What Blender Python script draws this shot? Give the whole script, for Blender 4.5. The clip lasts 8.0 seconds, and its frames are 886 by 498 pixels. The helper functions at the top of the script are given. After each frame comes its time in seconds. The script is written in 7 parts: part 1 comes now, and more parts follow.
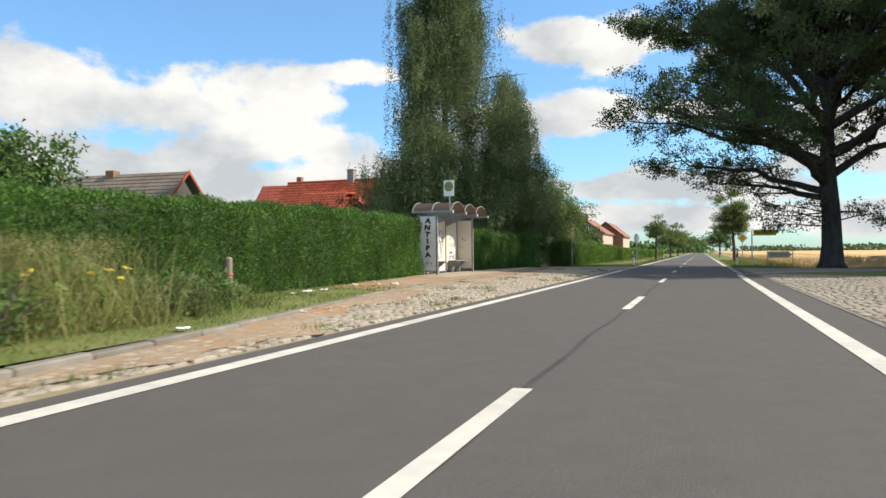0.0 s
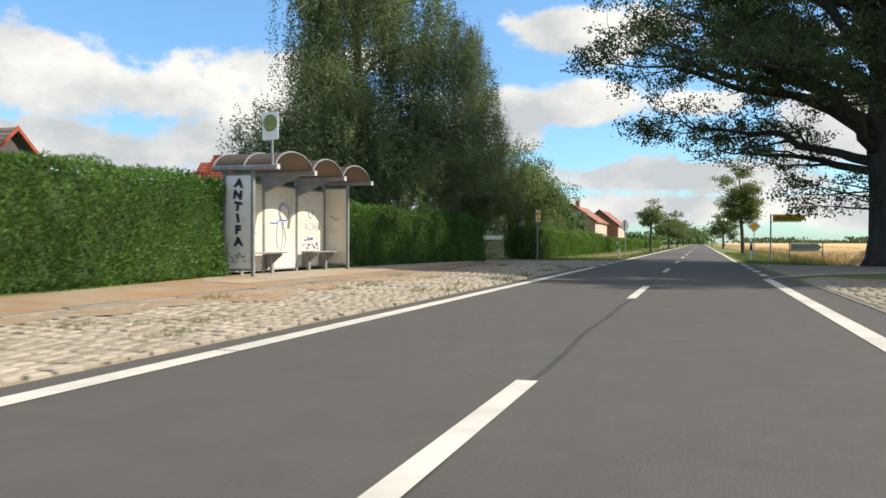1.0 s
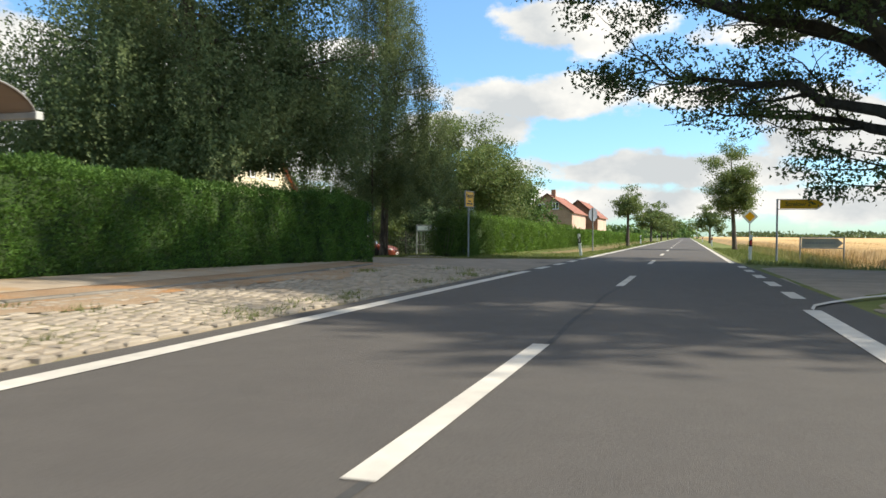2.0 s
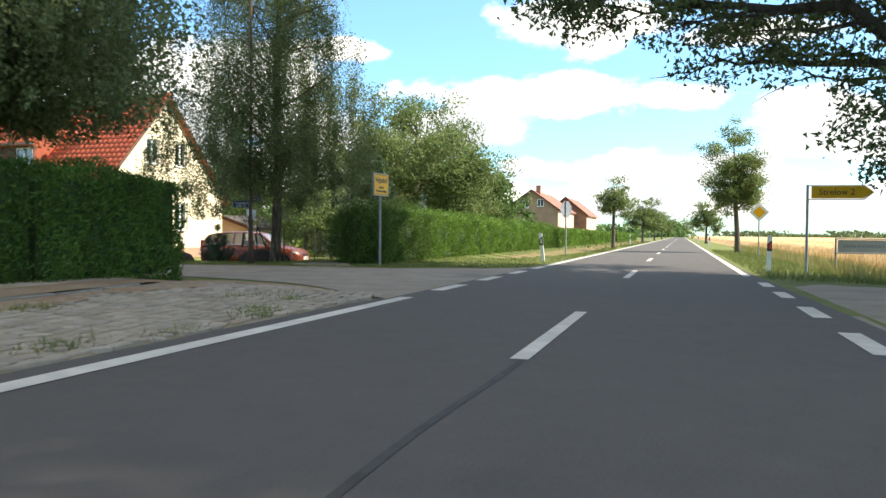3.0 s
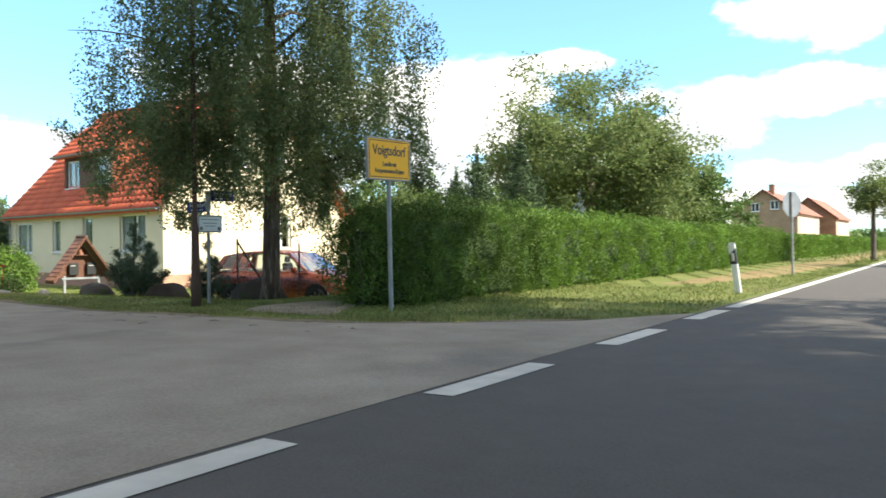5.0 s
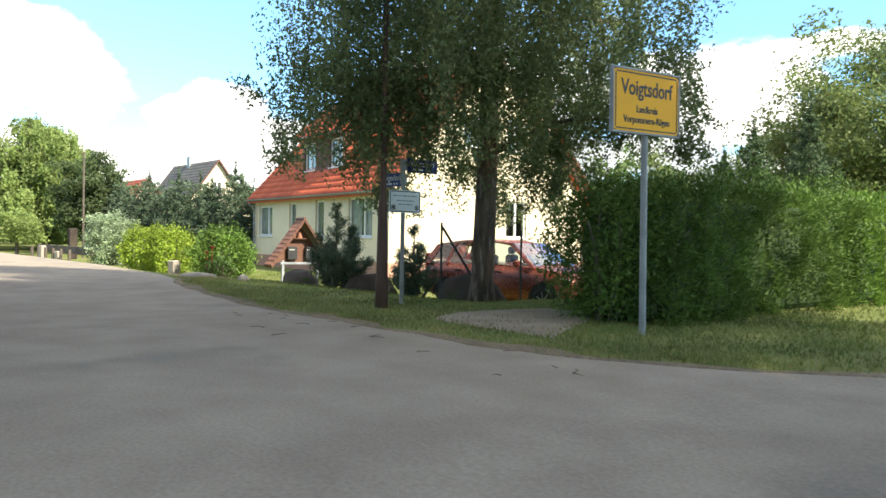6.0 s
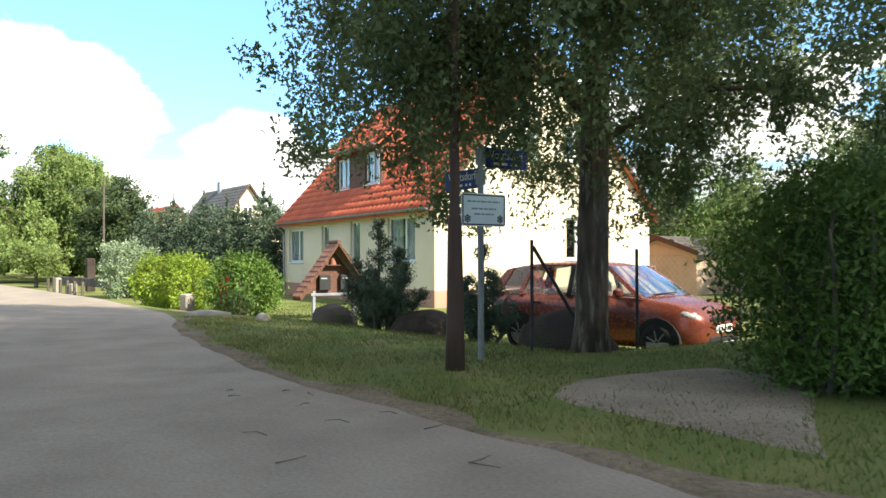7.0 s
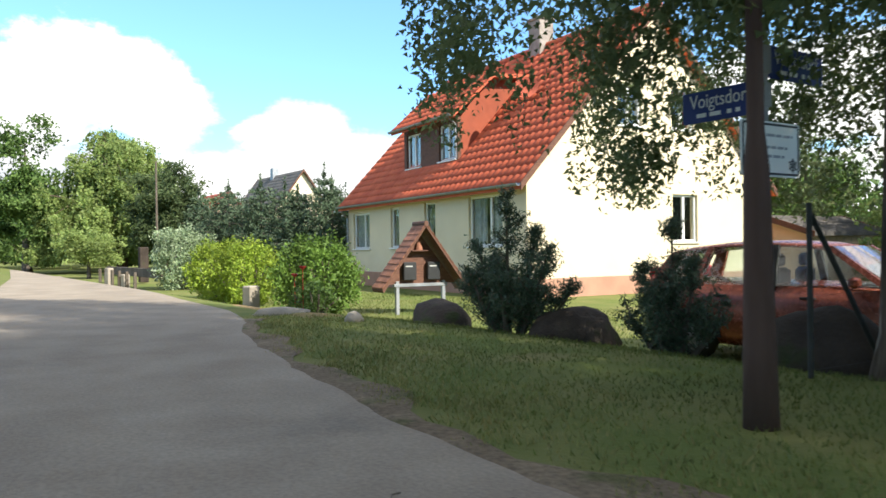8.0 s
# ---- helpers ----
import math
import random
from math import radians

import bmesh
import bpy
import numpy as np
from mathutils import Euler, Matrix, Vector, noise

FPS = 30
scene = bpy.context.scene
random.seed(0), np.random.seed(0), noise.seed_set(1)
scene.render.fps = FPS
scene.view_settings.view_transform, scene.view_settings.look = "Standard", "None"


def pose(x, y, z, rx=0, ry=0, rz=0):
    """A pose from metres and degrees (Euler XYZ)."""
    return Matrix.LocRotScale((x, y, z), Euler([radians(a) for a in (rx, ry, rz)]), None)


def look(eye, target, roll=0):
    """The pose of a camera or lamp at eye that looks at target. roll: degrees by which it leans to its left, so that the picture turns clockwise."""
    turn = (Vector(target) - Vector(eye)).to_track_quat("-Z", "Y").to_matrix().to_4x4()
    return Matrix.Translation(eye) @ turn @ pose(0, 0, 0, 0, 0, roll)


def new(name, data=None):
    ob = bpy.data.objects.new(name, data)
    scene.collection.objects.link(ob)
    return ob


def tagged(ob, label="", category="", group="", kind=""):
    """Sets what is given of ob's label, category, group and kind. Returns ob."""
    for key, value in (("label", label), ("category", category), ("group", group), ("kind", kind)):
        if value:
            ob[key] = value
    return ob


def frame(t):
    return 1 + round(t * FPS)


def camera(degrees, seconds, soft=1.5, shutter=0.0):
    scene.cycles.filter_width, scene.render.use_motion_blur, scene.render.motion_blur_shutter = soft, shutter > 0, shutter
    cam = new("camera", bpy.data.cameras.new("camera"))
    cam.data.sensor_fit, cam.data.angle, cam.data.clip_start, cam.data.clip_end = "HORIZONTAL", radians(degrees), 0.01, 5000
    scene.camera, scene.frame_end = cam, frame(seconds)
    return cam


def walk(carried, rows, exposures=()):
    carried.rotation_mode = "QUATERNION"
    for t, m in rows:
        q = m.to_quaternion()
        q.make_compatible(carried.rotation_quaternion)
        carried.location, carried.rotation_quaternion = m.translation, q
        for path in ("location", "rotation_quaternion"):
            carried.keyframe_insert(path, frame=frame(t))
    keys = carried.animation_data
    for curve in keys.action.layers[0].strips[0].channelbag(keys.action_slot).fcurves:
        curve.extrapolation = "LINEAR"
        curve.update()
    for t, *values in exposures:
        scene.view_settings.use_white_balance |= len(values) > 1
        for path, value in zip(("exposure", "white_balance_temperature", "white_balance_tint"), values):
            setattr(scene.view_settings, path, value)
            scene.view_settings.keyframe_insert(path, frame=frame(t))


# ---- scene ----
cam = camera(58.4, 8.0, soft=1.5, shutter=0.12)
PATH = [
    (0, (-0.096, 0.166, 0.973), (-0.715, 2.068, 0.984), -0.5),
    (0.5, (-0.193, 6.291, 0.927), (-0.816, 8.192, 0.928), -0.2),
    (1, (-0.219, 12.563, 0.919), (-0.839, 14.464, 0.902), 0.1),
    (1.5, (-0.207, 18.0, 0.926), (-0.814, 19.905, 0.895), 0.3),
    (1.7, (-0.179, 20.101, 0.92), (-0.778, 22.009, 0.886), 0.4),
    (2.8, (-0.138, 30.309, 0.945), (-0.711, 32.224, 0.903), 0.5),
    (3, (-0.148, 31.928, 0.952), (-0.724, 33.843, 0.912), 0.6),
    (3.5, (-0.157, 35.433, 0.959), (-0.742, 37.345, 0.923), 0.3),
    (4, (-0.225, 38.619, 0.957), (-0.819, 40.528, 0.923), -0.2),
    (4.5, (-0.484, 41.015, 0.971), (-1.226, 42.872, 0.942), -0.6),
    (5, (-1.12, 43.127, 0.987), (-2.211, 44.804, 0.98), -0.7),
    (5.2, (-1.503, 43.847, 0.992), (-2.75, 45.411, 0.988), -0.5),
    (6.3, (-4.302, 46.774, 0.933), (-5.912, 47.961, 0.905), 0.6),
    (6.5, (-4.89, 47.133, 0.98), (-6.532, 48.275, 0.958), 0.1),
    (6.8, (-5.89, 47.638, 0.963), (-7.454, 48.884, 0.973), 0.2),
    (7, (-6.555, 47.901, 0.964), (-8.153, 49.104, 0.992), -0.2),
    (7.2, (-7.159, 48.124, 0.955), (-8.749, 49.337, 0.99), -0.1),
    (7.5, (-8.043, 48.409, 0.953), (-9.629, 49.629, 0.967), -0.7),
    (7.8, (-9.012, 48.602, 0.916), (-10.644, 49.757, 0.919), -0.5),
    (8, (-9.622, 48.714, 0.91), (-11.289, 49.819, 0.906), -0.8),
]
walk(cam, [(t, look(eye, target, roll)) for t, eye, target, roll in PATH], exposures=[(0.0, 0.66, 6800, 8), (1.7, 0.7, 6950, 8), (2.8, 1.34, 7050, 8), (3.5, 1.42, 7000, 7), (4.5, 1.38, 6950, 7), (5.2, 1.54, 7050, 7), (6.5, 1.62, 7050, 8), (7.2, 1.42, 6850, 8), (8.0, 1.24, 6700, 8)])

# ---------- world, sun ----------
SUN_AZ, SUN_EL = 17.0, 40.0          # degrees: from +x towards +y, and above the horizon
SUN_DIR = Vector((math.cos(radians(SUN_AZ)) * math.cos(radians(SUN_EL)), math.sin(radians(SUN_AZ)) * math.cos(radians(SUN_EL)), math.sin(radians(SUN_EL))))
sun = new("sun", bpy.data.lights.new("sun", "SUN"))
sun.data.energy, sun.data.angle, sun.data.color = 4.1, radians(0.55), (1.0, 0.95, 0.86)
sun.matrix_world = look(SUN_DIR * 60, (0, 0, 0))

world = bpy.data.worlds.new("sky")
scene.world = world
world.use_nodes = True


def build_sky(strength):
    """Blue sky with cumulus: soft lumps (left of +y, height, half width, half height, in degrees) torn by noise."""
    nt = world.node_tree
    nt.nodes.clear()
    N, L = nt.nodes.new, nt.links.new
    out, bg = N("ShaderNodeOutputWorld"), N("ShaderNodeBackground")
    sky = N("ShaderNodeTexSky")
    sky.sky_type, sky.sun_disc = "NISHITA", False
    sky.sun_elevation, sky.sun_rotation = radians(SUN_EL), radians(90 - SUN_AZ)
    sky.air_density, sky.dust_density, sky.ozone_density = 1.0, 0.4, 2.2
    tint = N("ShaderNodeHueSaturation")
    tint.inputs["Saturation"].default_value, tint.inputs["Value"].default_value = SKY_SAT, SKY_VAL
    L(sky.outputs[0], tint.inputs["Color"])
    tc, sep = N("ShaderNodeTexCoord"), N("ShaderNodeSeparateXYZ")
    L(tc.outputs["Generated"], sep.inputs[0])
    # clear air: the blue reaches far down to the horizon
    low_sky, air, air_mix = N("ShaderNodeMapRange"), N("ShaderNodeMix"), N("ShaderNodeMix")
    low_sky.inputs["From Min"].default_value, low_sky.inputs["From Max"].default_value = 0.0, 0.42
    L(sep.outputs[2], low_sky.inputs[0])
    air.data_type = air_mix.data_type = "RGBA"
    air.inputs["A"].default_value, air.inputs["B"].default_value = (0.43, 0.65, 0.86, 1), (0.92, 0.98, 1, 1)
    L(low_sky.outputs[0], air.inputs["Factor"])
    air_mix.blend_type = "MULTIPLY"
    air_mix.inputs["Factor"].default_value = 1.0
    L(tint.outputs[0], air_mix.inputs["A"]), L(air.outputs["Result"], air_mix.inputs["B"])

    def calc(op, a, b=None, c=None):
        n = N("ShaderNodeMath")
        n.operation = op
        for i, v in enumerate((a, b, c)):
            if v is None:
                continue
            if isinstance(v, (int, float)):
                n.inputs[i].default_value = v
            else:
                L(v, n.inputs[i])
        return n.outputs[0]

    az = calc("MULTIPLY", calc("ARCTAN2", calc("MULTIPLY", sep.outputs[0], -1.0), sep.outputs[1]), 180 / math.pi)
    el = calc("MULTIPLY", calc("ARCSINE", sep.outputs[2]), 180 / math.pi)
    comb = N("ShaderNodeCombineXYZ")
    L(calc("MULTIPLY", az, 0.1), comb.inputs[0]), L(calc("MULTIPLY", el, 0.16), comb.inputs[1])

    def noise_node(scale, detail, offset, rough=0.55):
        mp = N("ShaderNodeMapping")
        mp.inputs["Location"].default_value = offset
        L(comb.outputs[0], mp.inputs[0])
        n = N("ShaderNodeTexNoise")
        n.inputs["Scale"].default_value, n.inputs["Detail"].default_value, n.inputs["Roughness"].default_value = scale, detail, rough
        L(mp.outputs[0], n.inputs["Vector"])
        return n.outputs["Fac"]

    field = None
    for a, e, w, h in CLOUDS:
        u = calc("DIVIDE", calc("SUBTRACT", az, a), w)
        v = calc("DIVIDE", calc("SUBTRACT", el, e), h)
        r = calc("SUBTRACT", 1.0, calc("SQRT", calc("ADD", calc("MULTIPLY", u, u), calc("MULTIPLY", v, v))))
        field = r if field is None else calc("SMOOTH_MAX", field, r, 0.25)
    # elsewhere the sky goes on with scattered cumulus
    away = calc("SMOOTH_MAX", calc("DIVIDE", calc("SUBTRACT", -16.0, az), 14.0), calc("DIVIDE", calc("SUBTRACT", az, 96.0), 14.0), 0.1)
    away = calc("MINIMUM", away, 1.0)
    scattered = calc("SUBTRACT", calc("MULTIPLY", noise_node(0.5, 4.0, (5, 3, 0)), 3.2), 1.75)
    field = calc("MAXIMUM", field, calc("MINIMUM", scattered, away))
    high = calc("SUBTRACT", calc("MULTIPLY", noise_node(0.42, 5.0, (1, 9, 2)), 3.0), calc("ADD", 1.22, calc("MULTIPLY", calc("SUBTRACT", 24.0, calc("MINIMUM", el, 24.0)), 0.12)))
    field = calc("MAXIMUM", field, high)
    torn = calc("MULTIPLY", calc("SUBTRACT", noise_node(1.5, 9.0, CLOUD_OFFSET, 0.6), 0.5), 2.3)
    mr = N("ShaderNodeMapRange")
    mr.interpolation_type = "SMOOTHSTEP"
    mr.inputs["From Min"].default_value, mr.inputs["From Max"].default_value = 0.04, 0.38
    L(calc("ADD", field, torn), mr.inputs[0])
    shade = N("ShaderNodeValToRGB")
    shade.color_ramp.elements[0].position, shade.color_ramp.elements[0].color = 0.36, CLOUD_GREY
    shade.color_ramp.elements[1].position, shade.color_ramp.elements[1].color = 0.58, CLOUD_WHITE
    L(noise_node(1.1, 6.0, (CLOUD_OFFSET[0] + 0.2, CLOUD_OFFSET[1] - 0.3, 0.4)), shade.inputs[0])
    mix = N("ShaderNodeMix")
    mix.data_type = "RGBA"
    L(mr.outputs[0], mix.inputs["Factor"]), L(air_mix.outputs["Result"], mix.inputs["A"]), L(shade.outputs[0], mix.inputs["B"])
    L(mix.outputs["Result"], bg.inputs["Color"])
    bg.inputs["Strength"].default_value = strength
    L(bg.outputs[0], out.inputs[0])


SKY_SAT, SKY_VAL = 1.14, 1.75
CLOUD_GREY, CLOUD_WHITE = (4.4, 4.75, 5.2, 1), (7.4, 7.4, 7.4, 1)
CLOUDS = [(46, 11.0, 9, 3.2), (38, 10.2, 9, 3.0), (30, 8.0, 8, 2.4), (44, 6.0, 14, 2.4), (24.5, 12.8, 4, 1.2), (27, 5.2, 9, 2.2), (8, 14.6, 6.5, 2.3), (9, 9.6, 13, 1.7),
          (16, 7.8, 6, 1.6), (1, 9.6, 6, 1.3), (2, 4.6, 10, 1.3), (-6, 13.4, 6, 1.2), (-10, 7.5, 7, 3.2), (0, 2.2, 40, 1.6), (40, 2.0, 40, 2.2), (-3, 4.0, 8, 1.2),
          (29, 11.5, 5, 2.6), (58, 6.0, 9, 2.6), (80, 12.0, 7, 4.6), (76, 9.5, 4.5, 4.2), (86, 9.0, 8, 4.0), (67, 7.6, 5, 2.8), (61, 6.6, 5, 2.2), (76, 4.5, 22, 3.4)]
CLOUD_OFFSET = (3.1, 7.4, 0.0)
build_sky(0.085)

# ---------- materials ----------
def nodes_of(name):
    m = bpy.data.materials.new(name)
    m.use_nodes = True
    nt = m.node_tree
    return m, nt, nt.nodes["Principled BSDF"]


def rgba(c):
    return (c[0], c[1], c[2], 1)


def surface(name, c1, c2=None, scale=3.0, rough=0.8, bump=0.25, bscale=60.0, metal=0.0, piece=0.0, island=0.0, stretch=(1, 1, 1), big=0.35, spec=0.4, dist=0.02, stain=None, stain_at=0.6, stain_scale=0.8, fleck=0.0, fleck_scale=55.0):
    """A material with grain, patches of a second colour, and uneven tone at two scales."""
    m, nt, p = nodes_of(name)
    N, L = nt.nodes.new, nt.links.new
    c2 = c2 or tuple(v * 0.75 for v in c1)
    tc, mp = N("ShaderNodeTexCoord"), N("ShaderNodeMapping")
    mp.inputs["Scale"].default_value = stretch
    L(tc.outputs["Object"], mp.inputs[0])

    def noise_fac(s, d=5.0):
        n = N("ShaderNodeTexNoise")
        n.inputs["Scale"].default_value, n.inputs["Detail"].default_value = s, d
        L(mp.outputs[0], n.inputs["Vector"])
        return n.outputs["Fac"]

    r = N("ShaderNodeValToRGB")
    r.color_ramp.elements[0].position, r.color_ramp.elements[1].position = 0.35, 0.65
    r.color_ramp.elements[0].color, r.color_ramp.elements[1].color = rgba(c1), rgba(c2)
    L(noise_fac(scale), r.inputs[0])
    col = r.outputs[0]
    if stain:
        sm = N("ShaderNodeMix")
        sm.data_type = "RGBA"
        sr = N("ShaderNodeMapRange")
        sr.inputs["From Min"].default_value, sr.inputs["From Max"].default_value = stain_at, stain_at + 0.12
        L(noise_fac(stain_scale, 8.0), sr.inputs[0])
        L(sr.outputs[0], sm.inputs["Factor"]), L(col, sm.inputs["A"])
        sm.inputs["B"].default_value = rgba(stain)
        col = sm.outputs["Result"]
    hs = N("ShaderNodeHueSaturation")
    L(col, hs.inputs["Color"])
    mr = N("ShaderNodeMapRange")
    mr.inputs["To Min"].default_value, mr.inputs["To Max"].default_value = 1 - big, 1 + big
    L(noise_fac(scale * 0.17, 3.0), mr.inputs[0])
    val = mr.outputs[0]
    if fleck:
        fr, fm = N("ShaderNodeMapRange"), N("ShaderNodeMath")
        fr.inputs["From Min"].default_value, fr.inputs["From Max"].default_value = 0.3, 0.7
        fr.inputs["To Min"].default_value, fr.inputs["To Max"].default_value = 1 - fleck, 1 + fleck
        fm.operation = "MULTIPLY"
        L(noise_fac(fleck_scale, 4.0), fr.inputs[0]), L(val, fm.inputs[0]), L(fr.outputs[0], fm.inputs[1])
        val = fm.outputs[0]
    for amount, src in ((piece, "ShaderNodeObjectInfo"), (island, "ShaderNodeNewGeometry")):
        if amount:
            o, q, mul = N(src), N("ShaderNodeMapRange"), N("ShaderNodeMath")
            q.inputs["To Min"].default_value, q.inputs["To Max"].default_value = 1 - amount, 1 + amount
            L(o.outputs["Random" if src == "ShaderNodeObjectInfo" else "Random Per Island"], q.inputs[0])
            mul.operation = "MULTIPLY"
            L(val, mul.inputs[0]), L(q.outputs[0], mul.inputs[1])
            val = mul.outputs[0]
    L(val, hs.inputs["Value"])
    L(hs.outputs[0], p.inputs["Base Color"])
    rr = N("ShaderNodeMapRange")
    rr.inputs["To Min"].default_value, rr.inputs["To Max"].default_value = max(0.03, rough - 0.12), min(1, rough + 0.12)
    L(noise_fac(scale * 2.3), rr.inputs[0])
    L(rr.outputs[0], p.inputs["Roughness"])
    p.inputs["Metallic"].default_value = metal
    p.inputs["Specular IOR Level"].default_value = spec
    if bump:
        b = N("ShaderNodeBump")
        b.inputs["Strength"].default_value, b.inputs["Distance"].default_value = bump, dist
        L(noise_fac(bscale, 6.0), b.inputs["Height"])
        L(b.outputs[0], p.inputs["Normal"])
    return m


def leafy(name, c1, c2, trans=0.35, rough=0.55):
    """Leaves: each leaf has its own shade, and some light comes through."""
    m, nt, p = nodes_of(name)
    N, L = nt.nodes.new, nt.links.new
    g, mix = N("ShaderNodeNewGeometry"), N("ShaderNodeMix")
    mix.data_type = "RGBA"
    mix.inputs["A"].default_value, mix.inputs["B"].default_value = rgba(c1), rgba(c2)
    L(g.outputs["Random Per Island"], mix.inputs["Factor"])
    tc, n, hs, mr = N("ShaderNodeTexCoord"), N("ShaderNodeTexNoise"), N("ShaderNodeHueSaturation"), N("ShaderNodeMapRange")
    n.inputs["Scale"].default_value, n.inputs["Detail"].default_value = 0.9, 3.0
    L(tc.outputs["Object"], n.inputs["Vector"])
    mr.inputs["From Min"].default_value, mr.inputs["From Max"].default_value = 0.3, 0.7
    mr.inputs["To Min"].default_value, mr.inputs["To Max"].default_value = 0.62, 1.32
    L(n.outputs["Fac"], mr.inputs[0]), L(mr.outputs[0], hs.inputs["Value"]), L(mix.outputs["Result"], hs.inputs["Color"])
    L(hs.outputs[0], p.inputs["Base Color"])
    p.inputs["Roughness"].default_value = rough
    p.inputs["Specular IOR Level"].default_value = 0.2
    t, ms = N("ShaderNodeBsdfTranslucent"), N("ShaderNodeMixShader")
    L(hs.outputs[0], t.inputs["Color"])
    ms.inputs[0].default_value = trans
    L(p.outputs[0], ms.inputs[1]), L(t.outputs[0], ms.inputs[2])
    L(ms.outputs[0], nt.nodes["Material Output"].inputs["Surface"])
    return m


def glass_pane(name, tint=(0.9, 0.95, 0.95), rough=0.02):
    m, nt, p = nodes_of(name)
    p.inputs["Base Color"].default_value = rgba(tint)
    p.inputs["Roughness"].default_value = rough
    p.inputs["Transmission Weight"].default_value = 1.0
    p.inputs["IOR"].default_value = 1.45
    return m


ASPHALT = surface("asphalt", (0.090, 0.081, 0.073), (0.098, 0.088, 0.079), 2.2, 0.82, 0.5, 190, big=0.06, stain=(0.072, 0.067, 0.062), stain_at=0.66, stain_scale=0.45, spec=0.3, fleck=0.16)
ASPHALT_OLD = surface("old asphalt", (0.245, 0.204, 0.162), (0.30, 0.256, 0.205), 1.5, 0.9, 0.35, 120, big=0.25, stain=(0.19, 0.165, 0.138), stain_at=0.6, stain_scale=0.5, spec=0.2, fleck=0.14, fleck_scale=45)
TAR = surface("tar seam", (0.034, 0.033, 0.032), (0.052, 0.05, 0.048), 6, 0.8, 0.2, 90)
PAINT = surface("road paint", (0.60, 0.56, 0.49), (0.52, 0.485, 0.43), 5, 0.7, 0.4, 150, stain=(0.30, 0.29, 0.27), stain_at=0.70, stain_scale=6)
GRASS = surface("grass ground", (0.112, 0.145, 0.040), (0.172, 0.176, 0.064), 1.1, 0.95, 0.9, 35, big=0.2, stain=(0.22, 0.19, 0.09), stain_at=0.64, stain_scale=0.5, spec=0.1)
WHEAT = surface("ripe grain", (0.52, 0.34, 0.16), (0.62, 0.43, 0.22), 0.7, 0.95, 1.0, 9, big=0.25, spec=0.05)
SAND = surface("sandy paving", (0.30, 0.20, 0.125), (0.335, 0.255, 0.175), 1.6, 0.95, 0.6, 90, big=0.25, stain=(0.36, 0.195, 0.09), stain_at=0.54, stain_scale=0.7, spec=0.1, fleck=0.22, fleck_scale=40)
SAND_DRY = surface("dry bare verge", (0.26, 0.175, 0.095), (0.18, 0.16, 0.07), 1.2, 0.95, 0.7, 70, big=0.25, stain=(0.13, 0.15, 0.05), stain_at=0.58, stain_scale=0.9, spec=0.1)
PAVING = surface("concrete paving", (0.35, 0.28, 0.205), (0.40, 0.33, 0.255), 2, 0.9, 0.4, 110, big=0.2, stain=(0.36, 0.24, 0.13), stain_at=0.56, stain_scale=0.9, spec=0.2)
GRAVEL = surface("worn drive", (0.225, 0.178, 0.13), (0.30, 0.242, 0.18), 2.0, 0.95, 0.8, 80, big=0.25, fleck=0.3, fleck_scale=40)
KERB = surface("kerb stone", (0.155, 0.135, 0.11), (0.21, 0.186, 0.155), 3, 0.85, 0.4, 70, piece=0.15)
COBBLE = surface("granite sett", (0.270, 0.225, 0.172), (0.340, 0.288, 0.224), 4, 0.85, 0.4, 60, piece=0.12, island=0.14, big=0.2, stain=(0.27, 0.19, 0.12), stain_at=0.6, stain_scale=0.5)
JOINT = surface("joint earth", (0.29, 0.23, 0.16), (0.19, 0.165, 0.09), 1.3, 0.95, 0.5, 60)
BARK_BIRCH = surface("birch bark", (0.150, 0.105, 0.072), (0.058, 0.040, 0.029), 9, 0.95, 1.0, 16, stretch=(1, 1, 0.22), dist=0.09, stain=(0.25, 0.21, 0.17), stain_at=0.56, stain_scale=13)
BARK = surface("bark", (0.085, 0.068, 0.052), (0.14, 0.115, 0.09), 5, 0.95, 1.0, 16, stretch=(1, 1, 0.25), dist=0.06)
L_BIRCH = leafy("birch leaves", (0.11, 0.150, 0.062), (0.19, 0.230, 0.102), 0.42)
L_OAK = leafy("oak leaves", (0.070, 0.105, 0.044), (0.125, 0.165, 0.068), 0.48)
BARK_OAK = surface("dark oak bark", (0.042, 0.036, 0.031), (0.075, 0.064, 0.054), 5, 0.95, 1.0, 14, stretch=(1, 1, 0.25), dist=0.08)
L_HEDGE = leafy("hedge sprays", (0.082, 0.158, 0.024), (0.165, 0.265, 0.046), 0.34)
L_HEDGE_DEEP = leafy("deep green hedge sprays", (0.056, 0.122, 0.022), (0.115, 0.205, 0.042), 0.30)
# Hedge leaves in a darker copy, with shade put into the colour.
L_HEDGE_SHADED = leafy("hedge sprays darkened for shade", (0.058, 0.110, 0.020), (0.115, 0.185, 0.038), 0.28)
L_BROAD = leafy("broad leaves", (0.07, 0.13, 0.032), (0.13, 0.20, 0.055), 0.3)
L_WALNUT = leafy("walnut leaves", (0.105, 0.16, 0.050), (0.19, 0.23, 0.080), 0.42)
L_WILLOW = leafy("willow leaves", (0.21, 0.29, 0.085), (0.31, 0.38, 0.13), 0.5)
L_CONIFER = leafy("conifer needles", (0.045, 0.080, 0.036), (0.085, 0.130, 0.055), 0.15)
L_FIR = leafy("grey green fir needles", (0.056, 0.090, 0.052), (0.105, 0.150, 0.085), 0.15)
L_BLUE = leafy("blue spruce needles", (0.13, 0.18, 0.17), (0.20, 0.26, 0.25), 0.1)
